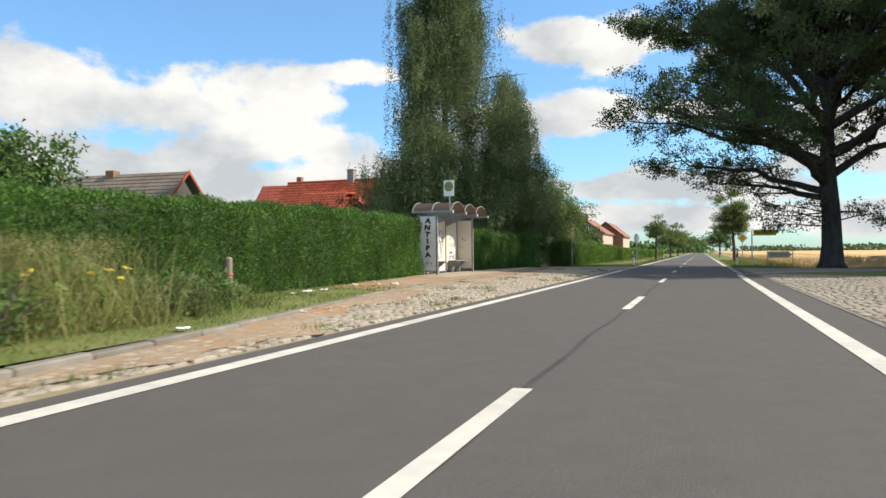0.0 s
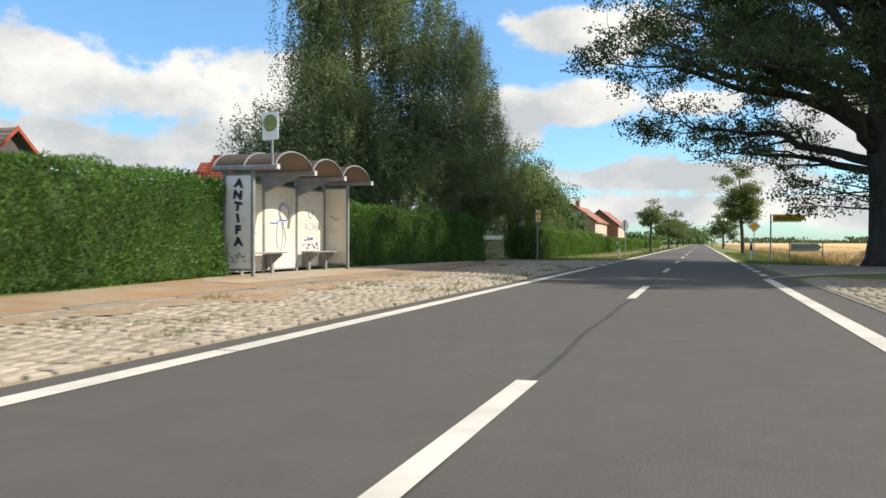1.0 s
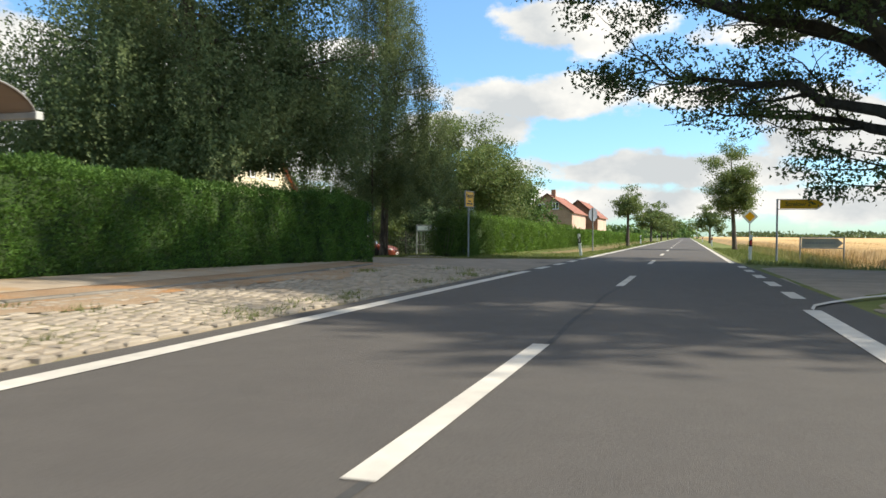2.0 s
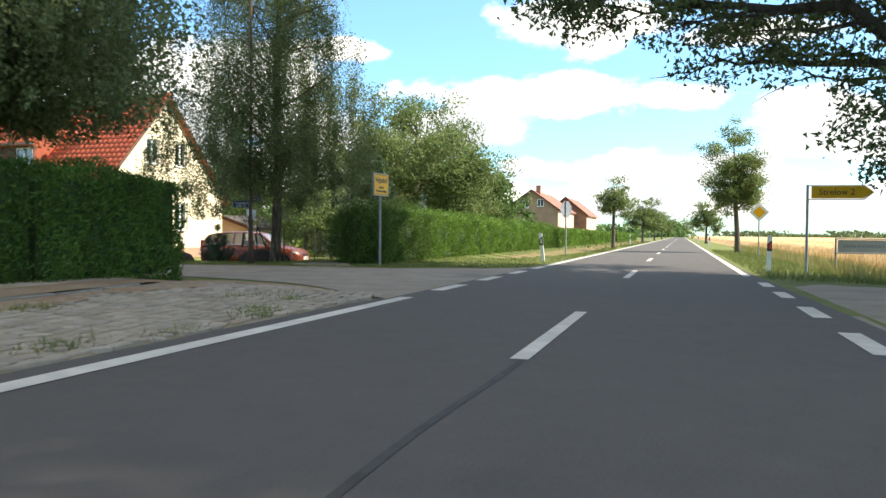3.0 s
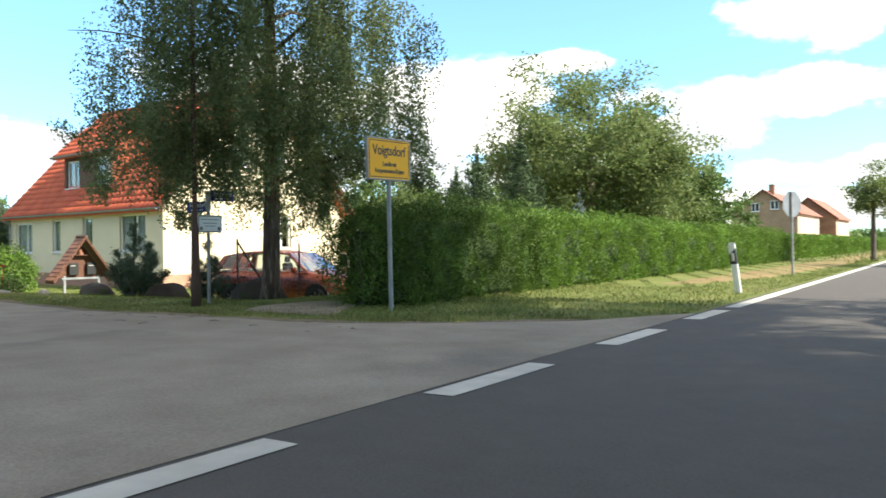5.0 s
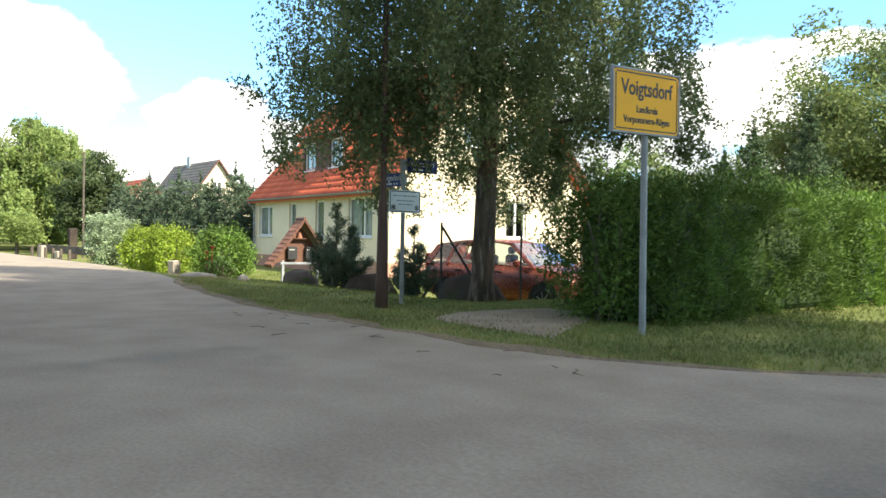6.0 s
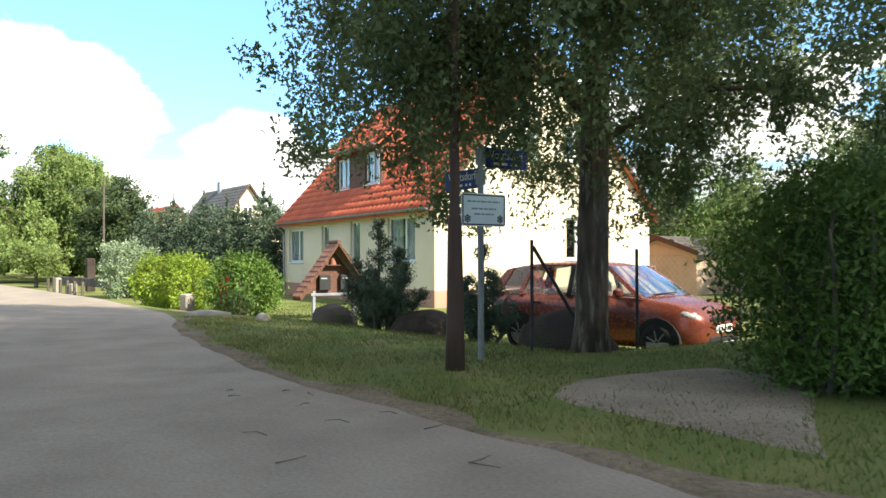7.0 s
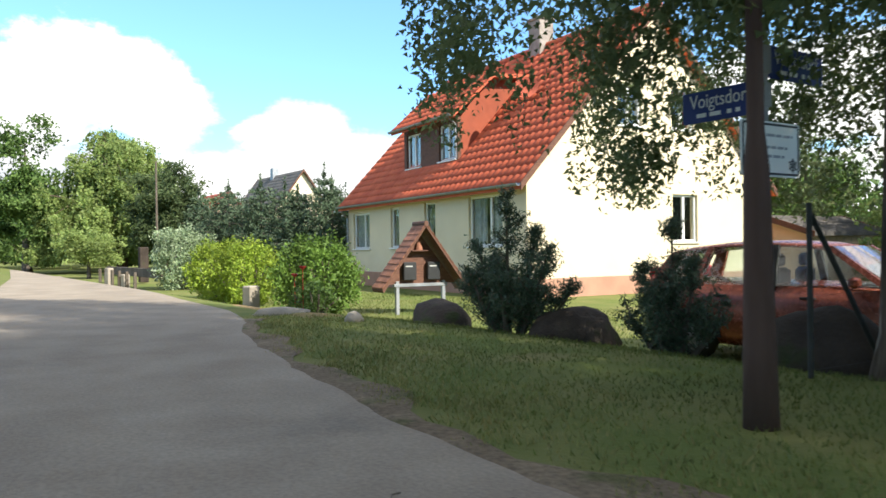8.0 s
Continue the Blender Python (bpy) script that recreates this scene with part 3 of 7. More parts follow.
def broad_tree(name, label, x, y, h, r, trunk_r, bole, leaf, n_clump, per, size, bark=BARK, lean=(0, 0), low=0.0, clump=0.55, gaps=0.25, group="", base_z=None, bough=0.2, under=0.4):
    """A trunk that forks into limbs, and a crown of leaf clumps round the limbs' ends."""
    z0 = float(land(x, y)) - 0.05 if base_z is None else base_z
    t = thing(name, label, "tree", (x, y, z0), group=group)
    b = Build()
    top = Vector((lean[0] * 0.7, lean[1] * 0.7, h * 0.82))
    pts = [Vector((0, 0, 0)), Vector((lean[0] * 0.05, 0, bole * 0.15)), Vector((lean[0] * 0.15, lean[1] * 0.15, bole * 0.6)), Vector((lean[0] * 0.3, lean[1] * 0.3, bole)), Vector((lean[0] * 0.5, lean[1] * 0.5, (bole + h) * 0.5)), top]
    b.tube(pts, [trunk_r * 1.45, trunk_r * 1.08, trunk_r * 0.95, trunk_r * 0.85, trunk_r * 0.45, trunk_r * 0.08], 10)
    heads = [top]
    n_limb = max(9, int(r * 2.2))
    for i in range(n_limb):
        a = 2 * math.pi * (i * 0.618 + rng.uniform(-0.05, 0.05))
        f = (i + 0.5) / n_limb
        s = pts[3].lerp(pts[4], f * 0.9)
        reach = r * (0.95 - 0.45 * f) * rng.uniform(0.75, 1.05)
        rise = 0.24 + 0.8 * f
        q = limb(b, s, (math.cos(a), math.sin(a), rise), reach * math.hypot(1, rise), trunk_r * (0.27 - 0.14 * f), trunk_r * 0.03, 0.55, 7, 6, floor=-0.02)
        heads += q[3:]
        if low and i < n_limb * 0.6:
            heads += [p + Vector((0, 0, -low * rng.uniform(0.3, 1.2))) for p in q[3:]]
        for k in range(3):
            q2 = limb(b, q[2 + k], (math.cos(a + rng.uniform(-1.1, 1.1)), math.sin(a + rng.uniform(-1.1, 1.1)), rng.uniform(-0.1, 0.7)), reach * 0.5, trunk_r * 0.13, trunk_r * 0.03, 0.35, 5, 5, floor=-0.1)
            heads += q2[2:]
    part("trunk", b, bark, t, smooth=True)
    # boughs on the limbs and over an uneven crown, each a head of leaf clumps
    B = np.array([tuple(p) for p in heads])
    d = unit(rng.normal(size=(len(B) // 2, 3)))
    wob = 1 + 0.10 * np.sin(d[:, 0] * 5 + x) + 0.10 * np.sin(d[:, 1] * 6 + y) + 0.08 * np.sin(d[:, 2] * 7 + x * y)
    ctr = np.array([lean[0], lean[1], bole + (h - bole) * 0.5 - low * 0.5])
    C2 = ctr + d * np.array([r, r, (h - bole) * 0.5 + low * 0.5]) * (wob * rng.uniform(0.6, 0.95, len(d)))[:, None]
    B = np.concatenate([B, C2])
    B = B[rng.uniform(0, 1, len(B)) > gaps * 0.4]
    rb = r * bough * rng.uniform(0.6, 1.3, len(B))
    k = rng.integers(0, len(B), n_clump)
    d = unit(rng.normal(size=(n_clump, 3)))
    C = B[k] + d * (rb[k] * rng.uniform(0.25, 1.0, n_clump) ** 0.5)[:, None] * np.array([1, 1, 0.62])
    P = np.repeat(C, per, axis=0) + rng.normal(size=(len(C) * per, 3)) * clump * 0.62 * np.array([1, 1, 0.65])
    P = P[P[:, 2] > under - 0.33 * under * (np.abs(P[:, 0] - 2.5) < 3.5) + 0.25 * under * np.sin(P[:, 0] * 1.1) * np.sin(P[:, 1] * 0.9 + 1)]
    quads_mesh("crown", leaf_corners(P, size, 0.62, axis=(0, 0, -0.25)), leaf, t)
    return t


def oak_tree(x, y):
    """An old oak: a thick bole, long crooked limbs that fork twice, and a tuft of leaves round each twig's end."""
    r = np.random.default_rng(41)
    t = thing("oak", "large old oak with thick trunk and spreading crown", "tree", (x, y, float(land(x, y)) - 0.05))
    b = Build()
    bole = [Vector(p) for p in ((0, 0, 0), (0, 0, 0.35), (0.03, 0, 1.3), (0.0, 0.05, 3.2), (-0.15, 0.1, 5.2), (-0.1, 0.3, 8.0), (0.3, 0.2, 11.5), (0.1, 0.0, 15.0), (0.2, 0.0, 18.5))]
    b.tube(bole, [0.86, 0.66, 0.55, 0.50, 0.47, 0.34, 0.25, 0.16, 0.05], 14)
    part("trunk", b, BARK_OAK, t, smooth=True)

    def on_bole(z):
        k = max(i for i in range(len(bole) - 1) if bole[i].z <= z)
        return bole[k].lerp(bole[k + 1], (z - bole[k].z) / (bole[k + 1].z - bole[k].z))

    ends = [(-3.5, 9.5, 11.0), (0.5, 10.5, 14.0), (-6.5, 6.5, 15.5), (4.0, 9.0, 17.0), (-2.0, 5.5, 19.0), (-5.5, 8.5, 13.0), (-1.5, 11.0, 16.5), (-8.5, 4.5, 12.5), (-4.0, 7.5, 17.5), (1.5, 7.5, 20.0), (5.0, 10.5, 13.0), (-10.8, -3.6, 8.3), (-9.4, 1.3, 6.6), (-6.6, 3.0, 5.4), (-9.5, -6.5, 9.0), (-6.0, -8.0, 7.0)]
    n = 23
    for i in range(n):
        a = 2 * math.pi * i * 0.618
        f = (i + 0.5) / n
        el = -0.32 + 1.75 * f ** 1.25
        ends.append((math.cos(a) * math.cos(el) * 11.2, math.sin(a) * math.cos(el) * 11.2, 11.0 + math.sin(el) * (9.8 if el > 0 else 8.0)))
    tips = []
    for e in ends:
        e = Vector(e)
        s0 = on_bole(min(max(e.z * 0.62, 4.3), 15.5) + r.uniform(-0.5, 0.5))
        mid = s0.lerp(e, 0.5) + Vector((0, 0, 0.10 * (e - s0).length)) + Vector(r.normal(size=3)) * 0.5
        b, pts, rad = Build(), [], []
        reach = (e - s0).length
        for k in range(10):
            u = k / 9
            p = s0 * (1 - u) ** 2 + mid * 2 * u * (1 - u) + e * u * u
            pts.append(p + Vector(r.normal(size=3)) * 0.16 * (0 < k))
            rad.append((0.10 + 0.012 * reach) * (1 - u) ** 1.1 + 0.02)
        b.tube(pts, rad, 7)
        tips.append(e)
        for k in range(9):
            u = 0.26 + 0.72 * (k + r.uniform(0, 1)) / 9
            q = pts[int(u * 9)].lerp(pts[min(int(u * 9) + 1, 9)], u * 9 - int(u * 9))
            way = ((e - s0).normalized() + Vector(r.normal(size=3)) * 0.85 + Vector((0, 0, 0.12))).normalized()
            ln = r.uniform(1.8, 3.9) * (1.15 - 0.5 * u)
            side = limb(b, q, way, ln, 0.065 * (1.2 - u) + 0.012, 0.012, 0.6, 5, 5, floor=-0.22)
            tips += [side[-1], side[3]]
            for m in range(4):
                g = side[1 + m]
                w2 = (way + Vector(r.normal(size=3)) * 0.95).normalized()
                tw = limb(b, g, w2, r.uniform(0.7, 1.6), 0.02, 0.006, 0.5, 3, 4, floor=-0.35)
                tips.append(tw[-1])
        part("limb", b, BARK_OAK, t, smooth=True)
    shoots = [(-3.9, 0.1, 3.0), (-3.2, -0.6, 3.3), (-2.5, 0.0, 3.2), (-1.8, -0.5, 2.7), (-2.8, 0.4, 2.5), (-1.2, -1.0, 3.5), (1.3, -0.8, 3.2), (2.1, 0.1, 3.3), (2.7, -0.3, 2.8), (-0.8, -1.0, 2.6)]
    for q in shoots:
        b = Build()
        limb(b, (0, 0, q[2] - 0.1), (q[0], q[1], 0.3), math.hypot(q[0], q[1]) * 1.05, 0.05, 0.012, 0.3, 5, 5, floor=-0.1)
        part("shoot", b, BARK_OAK, t, smooth=True)
    T = np.array([tuple(p) for p in tips] + [tuple(q) for q in shoots for _ in range(3)])
    T = T[(T[:, 2] > 4.2) | (np.hypot(T[:, 0], T[:, 1]) < 5)]
    # each tuft: a few sprays of leaves, denser towards the top
    T = T[(r.uniform(0, 1, len(T)) < 0.72) | (T[:, 2] > 11.5)]
    per = (np.where(T[:, 0] > 4.5, 4, 3.2 + 1.6 * r.uniform(0, 1, len(T))) + 6.5 * smooth(11.5, 13.5, T[:, 2])).astype(int)
    C = np.repeat(T, per, axis=0)
    C = C + unit(r.normal(size=C.shape)) * (r.uniform(0.1, 1.0, len(C)) ** 0.6 * 0.72)[:, None] * np.array([1, 1, 0.7])
    P = np.repeat(C, 30, axis=0) + r.normal(size=(len(C) * 30, 3)) * np.array([0.19, 0.19, 0.14])
    quads_mesh("crown", leaf_corners(P, 0.122, 0.74, axis=(0, 0, -0.15)), L_OAK, t)
    return t


def birch_tree(name, label, x, y, h, r, trunk_r, n_strand, per, size, fork=0.0, low=2.2, seed_shift=0.0, shape=1.0, skirt=0.0, sides=(1, 1, 1, 1), leaf=L_BIRCH, south_lift=0.0, north_lift=0.0, bunch=13, tuft=0.22):
    """A weeping birch: a slim trunk, arching limbs and hanging strands of small leaves. sides: reach east, north, west, south."""
    def reach_of(a):
        c, s = np.cos(a), np.sin(a)
        return np.where(c > 0, sides[0], sides[2]) * c * c + np.where(s > 0, sides[1], sides[3]) * s * s

    z0 = float(land(x, y)) - 0.05
    t = thing(name, label, "tree", (x, y, z0))
    b = Build()
    stem = [Vector((0, 0, 0)), Vector((0.02, 0, 0.35)), Vector((0.05, 0.05, h * 0.2)), Vector((-0.05, 0.1, h * 0.45)), Vector((0.1, 0.05, h * 0.72)), Vector((0.05, 0.0, h * 0.97))]
    b.tube(stem, [trunk_r * 1.40, trunk_r * 1.06, trunk_r * 0.88, trunk_r * 0.62, trunk_r * 0.32, trunk_r * 0.05], 10)
    starts = []
    for i in range(34):
        f = (i + 0.5) / 34
        a = 2 * math.pi * (i * 0.618 + seed_shift)
        zz = h * (0.15 + 0.79 * f)
        reach = r * float(reach_of(a)) * (1.0 - 0.80 * f ** 1.25) * rng.uniform(0.7, 1.05)
        q = limb(b, (0.05 * math.cos(a), 0.05 * math.sin(a), zz), (math.cos(a), math.sin(a), 0.85), reach * 1.25, trunk_r * (0.34 - 0.2 * f), trunk_r * 0.035, 0.25, 7, 6, sag=0.11)
        starts += [(p, j / 7.0, reach) for j, p in enumerate(q) if j > 1]
        for k in range(2):
            q2 = limb(b, q[3 + k], (math.cos(a + rng.uniform(-1, 1)), math.sin(a + rng.uniform(-1, 1)), 0.3), reach * 0.45, trunk_r * 0.10, trunk_r * 0.02, 0.3, 5, 5, sag=0.15)
            starts += [(p, 0.8, reach) for p in q2[1:]]
    part("trunk", b, BARK_BIRCH, t, smooth=True)
    S = np.array([tuple(p) for p, j, w in starts])
    # tassels: strands of leaves that hang together
    n_tas = max(40, n_strand // bunch)
    A = S[rng.integers(0, len(S), n_tas)] + rng.normal(size=(n_tas, 3)) * np.array([0.3, 0.3, 0.22]) * (r / 4.5)
    if skirt:
        k = int(n_tas * skirt)
        a = rng.uniform(0, 2 * np.pi, k)
        rad = r * reach_of(a) * rng.uniform(0.12, 1.08, k) ** 0.6
        A[:k] = np.stack([rad * np.cos(a), rad * np.sin(a), rng.uniform(low + 0.7, min(h * 0.46, 6.8), k) - 0.12 * rad], -1)
    long = rng.uniform(0.7, 2.6, n_tas) * (h / 15.0) * shape
    pick = rng.integers(0, n_tas, n_strand)
    P0 = A[pick] + rng.normal(size=(n_strand, 3)) * np.array([tuft, tuft, 0.14]) * (r / 4.5)
    length = long[pick] * rng.uniform(0.35, 1.0, n_strand)
    floor = low + south_lift * np.clip(-P0[:, 1] / 1.3, 0, 1) + north_lift * np.clip((P0[:, 0] + 0.7 * P0[:, 1] - 0.8) / 1.2, 0, 1)
    floor = floor + (rng.uniform(0, 1.3, n_tas) ** 1.5)[pick] * min(1.0, h / 15.0)
    length = np.minimum(length, np.maximum(P0[:, 2] - floor, 0.3))
    keep = P0[:, 2] > floor
    P0, length, pick = P0[keep], length[keep], pick[keep]
    n_strand = len(P0)
    tt = rng.uniform(0, 1, (n_strand, per))
    sway = (rng.normal(size=(n_tas, 1, 3))[pick] * 0.16 + rng.normal(size=(n_strand, 1, 3)) * 0.09) * np.array([1, 1, 0.0])
    P = P0[:, None, :] + sway * tt[..., None] - np.array([0, 0, 1.0]) * (tt * length[:, None])[..., None]
    P = P + rng.normal(size=P.shape) * 0.05 * (r / 4.5)
    P = P.reshape(-1, 3)
    quads_mesh("crown", leaf_corners(P, size, 0.7, axis=(0, 0, -0.7)), leaf, t)
    return t


def conifer(name, label, x, y, h, r, leaf, n, size, trunk=0.09, whorls=14, up=0.0, group="", base_z=None, full=0.85):
    z0 = float(land(x, y)) - 0.03 if base_z is None else base_z
    t = thing(name, label, "conifer", (x, y, z0), group=group)
    b = Build()
    b.tube([(0, 0, 0), (0, 0, h * 0.5), (0, 0, h)], [trunk, trunk * 0.6, 0.01], 7)
    P = []
    total = sum((1 - i / (whorls - 1)) ** full + 0.10 for i in range(whorls))
    for i in range(whorls):
        f = i / (whorls - 1)
        zz, reach = h * (0.06 + 0.88 * f), r * (1 - f) ** full + 0.07
        m = max(4, int(n / 8 * ((1 - f) ** full + 0.10) / total))
        for k in range(8):
            a = 2 * math.pi * (k / 8 + i * 0.23) + rng.uniform(-0.3, 0.3)
            rr = reach * rng.uniform(0.5, 1.2)
            lift = rr * (0.12 + up) + rng.uniform(-0.12, 0.12)
            tip = Vector((math.cos(a) * rr, math.sin(a) * rr, zz + lift))
            b.tube([(0, 0, zz), tip], [trunk * 0.25 * (1.1 - f), 0.006], 4)
            q = rng.uniform(0.12, 1.05, m)
            side = rng.normal(size=m) * 0.30 * rr * (1.15 - q)
            drop = -0.10 * rr * np.abs(side) / max(rr * 0.3, 0.01) + rng.normal(size=m) * (0.03 + 0.045 * rr)
            P.append(np.stack([math.cos(a) * rr * q - math.sin(a) * side, math.sin(a) * rr * q + math.cos(a) * side, zz + lift * q + drop], -1))
    tipn = max(12, n // 160)
    P.append(np.stack([rng.normal(size=tipn) * 0.03, rng.normal(size=tipn) * 0.03, rng.uniform(h * 0.9, h * 1.05, tipn)], -1))
    part("trunk", b, BARK, t)
    P = np.concatenate(P)
    quads_mesh("needles", leaf_corners(P, size, 0.34, axis=(0, 0, 0.25 + up)), leaf, t)
    return t


def bush(name, label, x, y, h, rx, ry, leaf, n, size, lumps=7, aspect=0.55, axis=(0, 0, 0.3), category="bush", base_z=None):
    """A shrub: short stems and an uneven dome of leaves."""
    z0 = float(land(x, y)) - 0.03 if base_z is None else base_z
    t = thing(name, label, category, (x, y, z0))
    b = Build()
    for i in range(9):
        a = i * 2.4
        limb(b, (0.1 * math.cos(a), 0.1 * math.sin(a), 0), (math.cos(a) * rx / h, math.sin(a) * ry / h, 1.1), h * 0.85, 0.03, 0.008, 0.3, 5, 5)
        if category == "bush":
            part("stem", b, BARK, t)
            b = Build()
    if category != "bush":
        part("stems", b, BARK, t)["kind"] = "stuff"
    d = unit(rng.normal(size=(n, 3)))
    wob = 1 + 0.13 * np.sin(d[:, 0] * lumps + x) + 0.13 * np.sin(d[:, 1] * lumps * 1.3 + y) + 0.08 * np.sin(d[:, 2] * lumps * 1.7)
    rad = wob * rng.uniform(0.45, 1.0, n) ** 0.35
    P = np.array([0, 0, h * 0.5]) + d * np.array([rx, ry, h * 0.52]) * rad[:, None]
    P += rng.normal(size=P.shape) * 0.05
    P = P[P[:, 2] > 0.03]
    quads_mesh("foliage", leaf_corners(P, size, aspect, axis=axis), leaf, t)
    return t


def hedge(name, label, line, width, height, n_per_m2, size, leaf=L_HEDGE, ends=(True, True), z_base=None, wild=1.0):
    """A clipped hedge along a line of (x, y): a solid core coloured as inner shade and a skin of sprays on all its
    faces.
    """
    t = thing(name, label, "hedge")
    line = np.array(line, float)
    hs = np.interp(np.arange(len(line)), np.arange(len(line)), height if isinstance(height, (list, tuple)) else [height] * len(line))
    core, corners = Build(), []
    for i in range(len(line) - 1):
        a, c = line[i], line[i + 1]
        d = c - a
        ln = float(np.linalg.norm(d))
        d /= ln
        nrm = np.array([-d[1], d[0]])
        area = ln * (hs[i] + hs[i + 1] + width)
        n = int(area * n_per_m2)
        u = rng.uniform(0, 1, n)
        H = hs[i] + (hs[i + 1] - hs[i]) * u
        per = 2 * H + width
        s = rng.uniform(0, 1, n) * per
        s = np.where((s > H + width) & (rng.uniform(0, 1, n) < 0.7), s - H - width, s)
        side = np.where(s < H, -1.0, np.where(s > H + width, 1.0, 0.0))
        z = np.where(side == -1, s, np.where(side == 1, s - H - width, H))
        off = np.where(side == 0, s - H - width / 2, side * width / 2)
        bumpy = 0.05 * np.sin(u * ln * 2.7 + z * 2.1) + 0.05 * np.sin(u * ln * 5.1 - z * 3.7 + 1) + 0.03 * np.sin(u * ln * 11 + z * 7)
        depth = rng.uniform(-0.11, 0.03, n) + bumpy * wild + (wild - 1) * 0.12 * rng.uniform(0, 1, n) ** 6
        taper = 1 - 0.06 * z / np.maximum(H, 0.1)
        off = np.where(side == 0, off, off * taper + side * depth)
        z = np.where(side == 0, z + depth + rng.uniform(0, 0.05, n), z)
        # rounded shoulders
        near = np.clip((z - (H - 0.22)) / 0.22, 0, 1)
        off = np.where(side == 0, off, off - side * 0.13 * near ** 2)
        z = np.where(side == 0, z - 0.12 * np.clip((np.abs(off) - width / 2 + 0.22) / 0.22, 0, 1) ** 2, z)
        px = a[0] + d[0] * ln * u + nrm[0] * off
        py = a[1] + d[1] * ln * u + nrm[1] * off
        g = (land(px, py) if z_base is None else z_base)
        P = np.stack([px, py, g + z], -1)
        ax = np.stack([nrm[0] * side * 0.7, nrm[1] * side * 0.7, np.where(side == 0, 0.9, 0.55)], -1)
        corners.append(leaf_corners(P, size, 0.42, axis=ax, spread=0.75))
        for e, end in ((0, a), (1, c)):
            if (e == 0 and i == 0 and ends[0]) or (e == 1 and i == len(line) - 2 and ends[1]):
                he, sg = hs[i + e], (-1 if e == 0 else 1)
                m = int(he * width * n_per_m2 * 1.2)
                o, zz = rng.uniform(-width / 2, width / 2, m), rng.uniform(0, he, m)
                dep = rng.uniform(-0.14, 0.03, m) + (wild - 1) * (0.06 * np.sin(o * 6 + zz * 4) + 0.15 * rng.uniform(0, 1, m) ** 6) - 0.25 * np.clip((np.abs(o) - width * 0.3) / (width * 0.2), 0, 1) ** 2
                P = np.stack([end[0] + d[0] * sg * dep + nrm[0] * o, end[1] + d[1] * sg * dep + nrm[1] * o, (land(end[0], end[1]) if z_base is None else z_base) + zz], -1)
                corners.append(leaf_corners(P, size, 0.42, axis=(d[0] * sg * 0.7, d[1] * sg * 0.7, 0.55), spread=0.75))
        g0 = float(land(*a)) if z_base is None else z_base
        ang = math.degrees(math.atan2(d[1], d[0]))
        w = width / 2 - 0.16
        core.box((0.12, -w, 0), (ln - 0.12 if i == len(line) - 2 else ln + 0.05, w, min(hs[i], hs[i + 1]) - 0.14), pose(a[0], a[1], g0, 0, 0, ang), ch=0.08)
    # The blackish green core paints the shade between the sprays.
    part("inside", core, HEDGE_CORE_SHADE, t)
    quads_mesh("foliage", np.concatenate(corners), leaf, t)
    return t


hedge("hedge", "tall clipped green conifer hedge along the footway", [(-9.9, -16), (-9.75, 0), (-9.6, 12), (-9.68, 19), (-10.18, 26.7)], 1.3, [1.75, 1.7, 1.85, 1.95, 2.0], 900, 0.064, L_HEDGE_DEEP)
hedge("hedge", "clipped green hedge behind the bus shelter", [(-10.5, 25.9), (-10.45, 32.3)], 1.2, 1.95, 620, 0.068, L_HEDGE_DEEP)
hedge("hedge", "shaded clipped green hedge ending at the village road", [(-10.45, 32.0), (-9.9, 37.5), (-9.45, 41.0), (-9.4, 44.35)], 1.35, [1.85, 1.72, 1.70, 1.78], 820, 0.068, L_HEDGE_DEEP)
# The hedge's end and its bush wear leaves darkened in place of shade.
hedge("hedge", "green clipped hedge with a bushy end at the drive", [(-9.3, 53.35), (-9.3, 53.7), (-9.3, 54.4), (-9.3, 58.5)], 1.3, [1.35, 1.52, 1.62, 1.54], 1500, 0.054, L_HEDGE_SHADED, wild=2.8)
bush("thuja", "bushy thuja at the end of the hedge, darkened for shade", -9.35, 53.45, 1.62, 0.78, 0.66, L_HEDGE_SHADED, 9000, 0.058, 9, 0.42, (0, 0, 0.6))
hedge("hedge", "long clipped green hedge beside the main road", [(-9.28, 58.4), (-9.2, 68), (-9.2, 88)], 1.4, [1.54, 1.45, 1.3], 760, 0.072, wild=2.4)
hedge("hedge", "long low clipped green hedge receding beside the road", [(-9.2, 88), (-8.9, 128), (-8.6, 175)], 1.5, [1.3, 1.15, 1.1], 120, 0.20)

birch_tree("birch", "weeping birch with pale bark beside the drive", -12.335, 54.2, 13.8, 4.0, 0.165, 8800, 25, 0.057, seed_shift=0.1, low=1.25, shape=2.3, skirt=0.36, sides=(0.72, 0.78, 1.12, 0.74), south_lift=0.7, north_lift=0.9, bunch=16, tuft=0.14)
birch_tree("birch", "tall dense weeping birch behind the hedge", -13.6, 42.3, 19.5, 5.7, 0.28, 17500, 28, 0.080, seed_shift=0.37, low=1.7, shape=1.75, skirt=0.34, sides=(0.90, 0.62, 0.70, 0.95), north_lift=0.9)
oak_tree(6.9, 49.4)
# Two oaks out of view, added to throw shade over road and junction.
broad_tree("oak", "unseen tall roadside oak added to shade the road", 19.0, 50.5, 21.0, 9.6, 0.45, 5.0, L_OAK, 5600, 26, 0.32, bark=BARK_OAK, low=0.8, clump=0.5, gaps=0.0, bough=0.2, under=4.0)
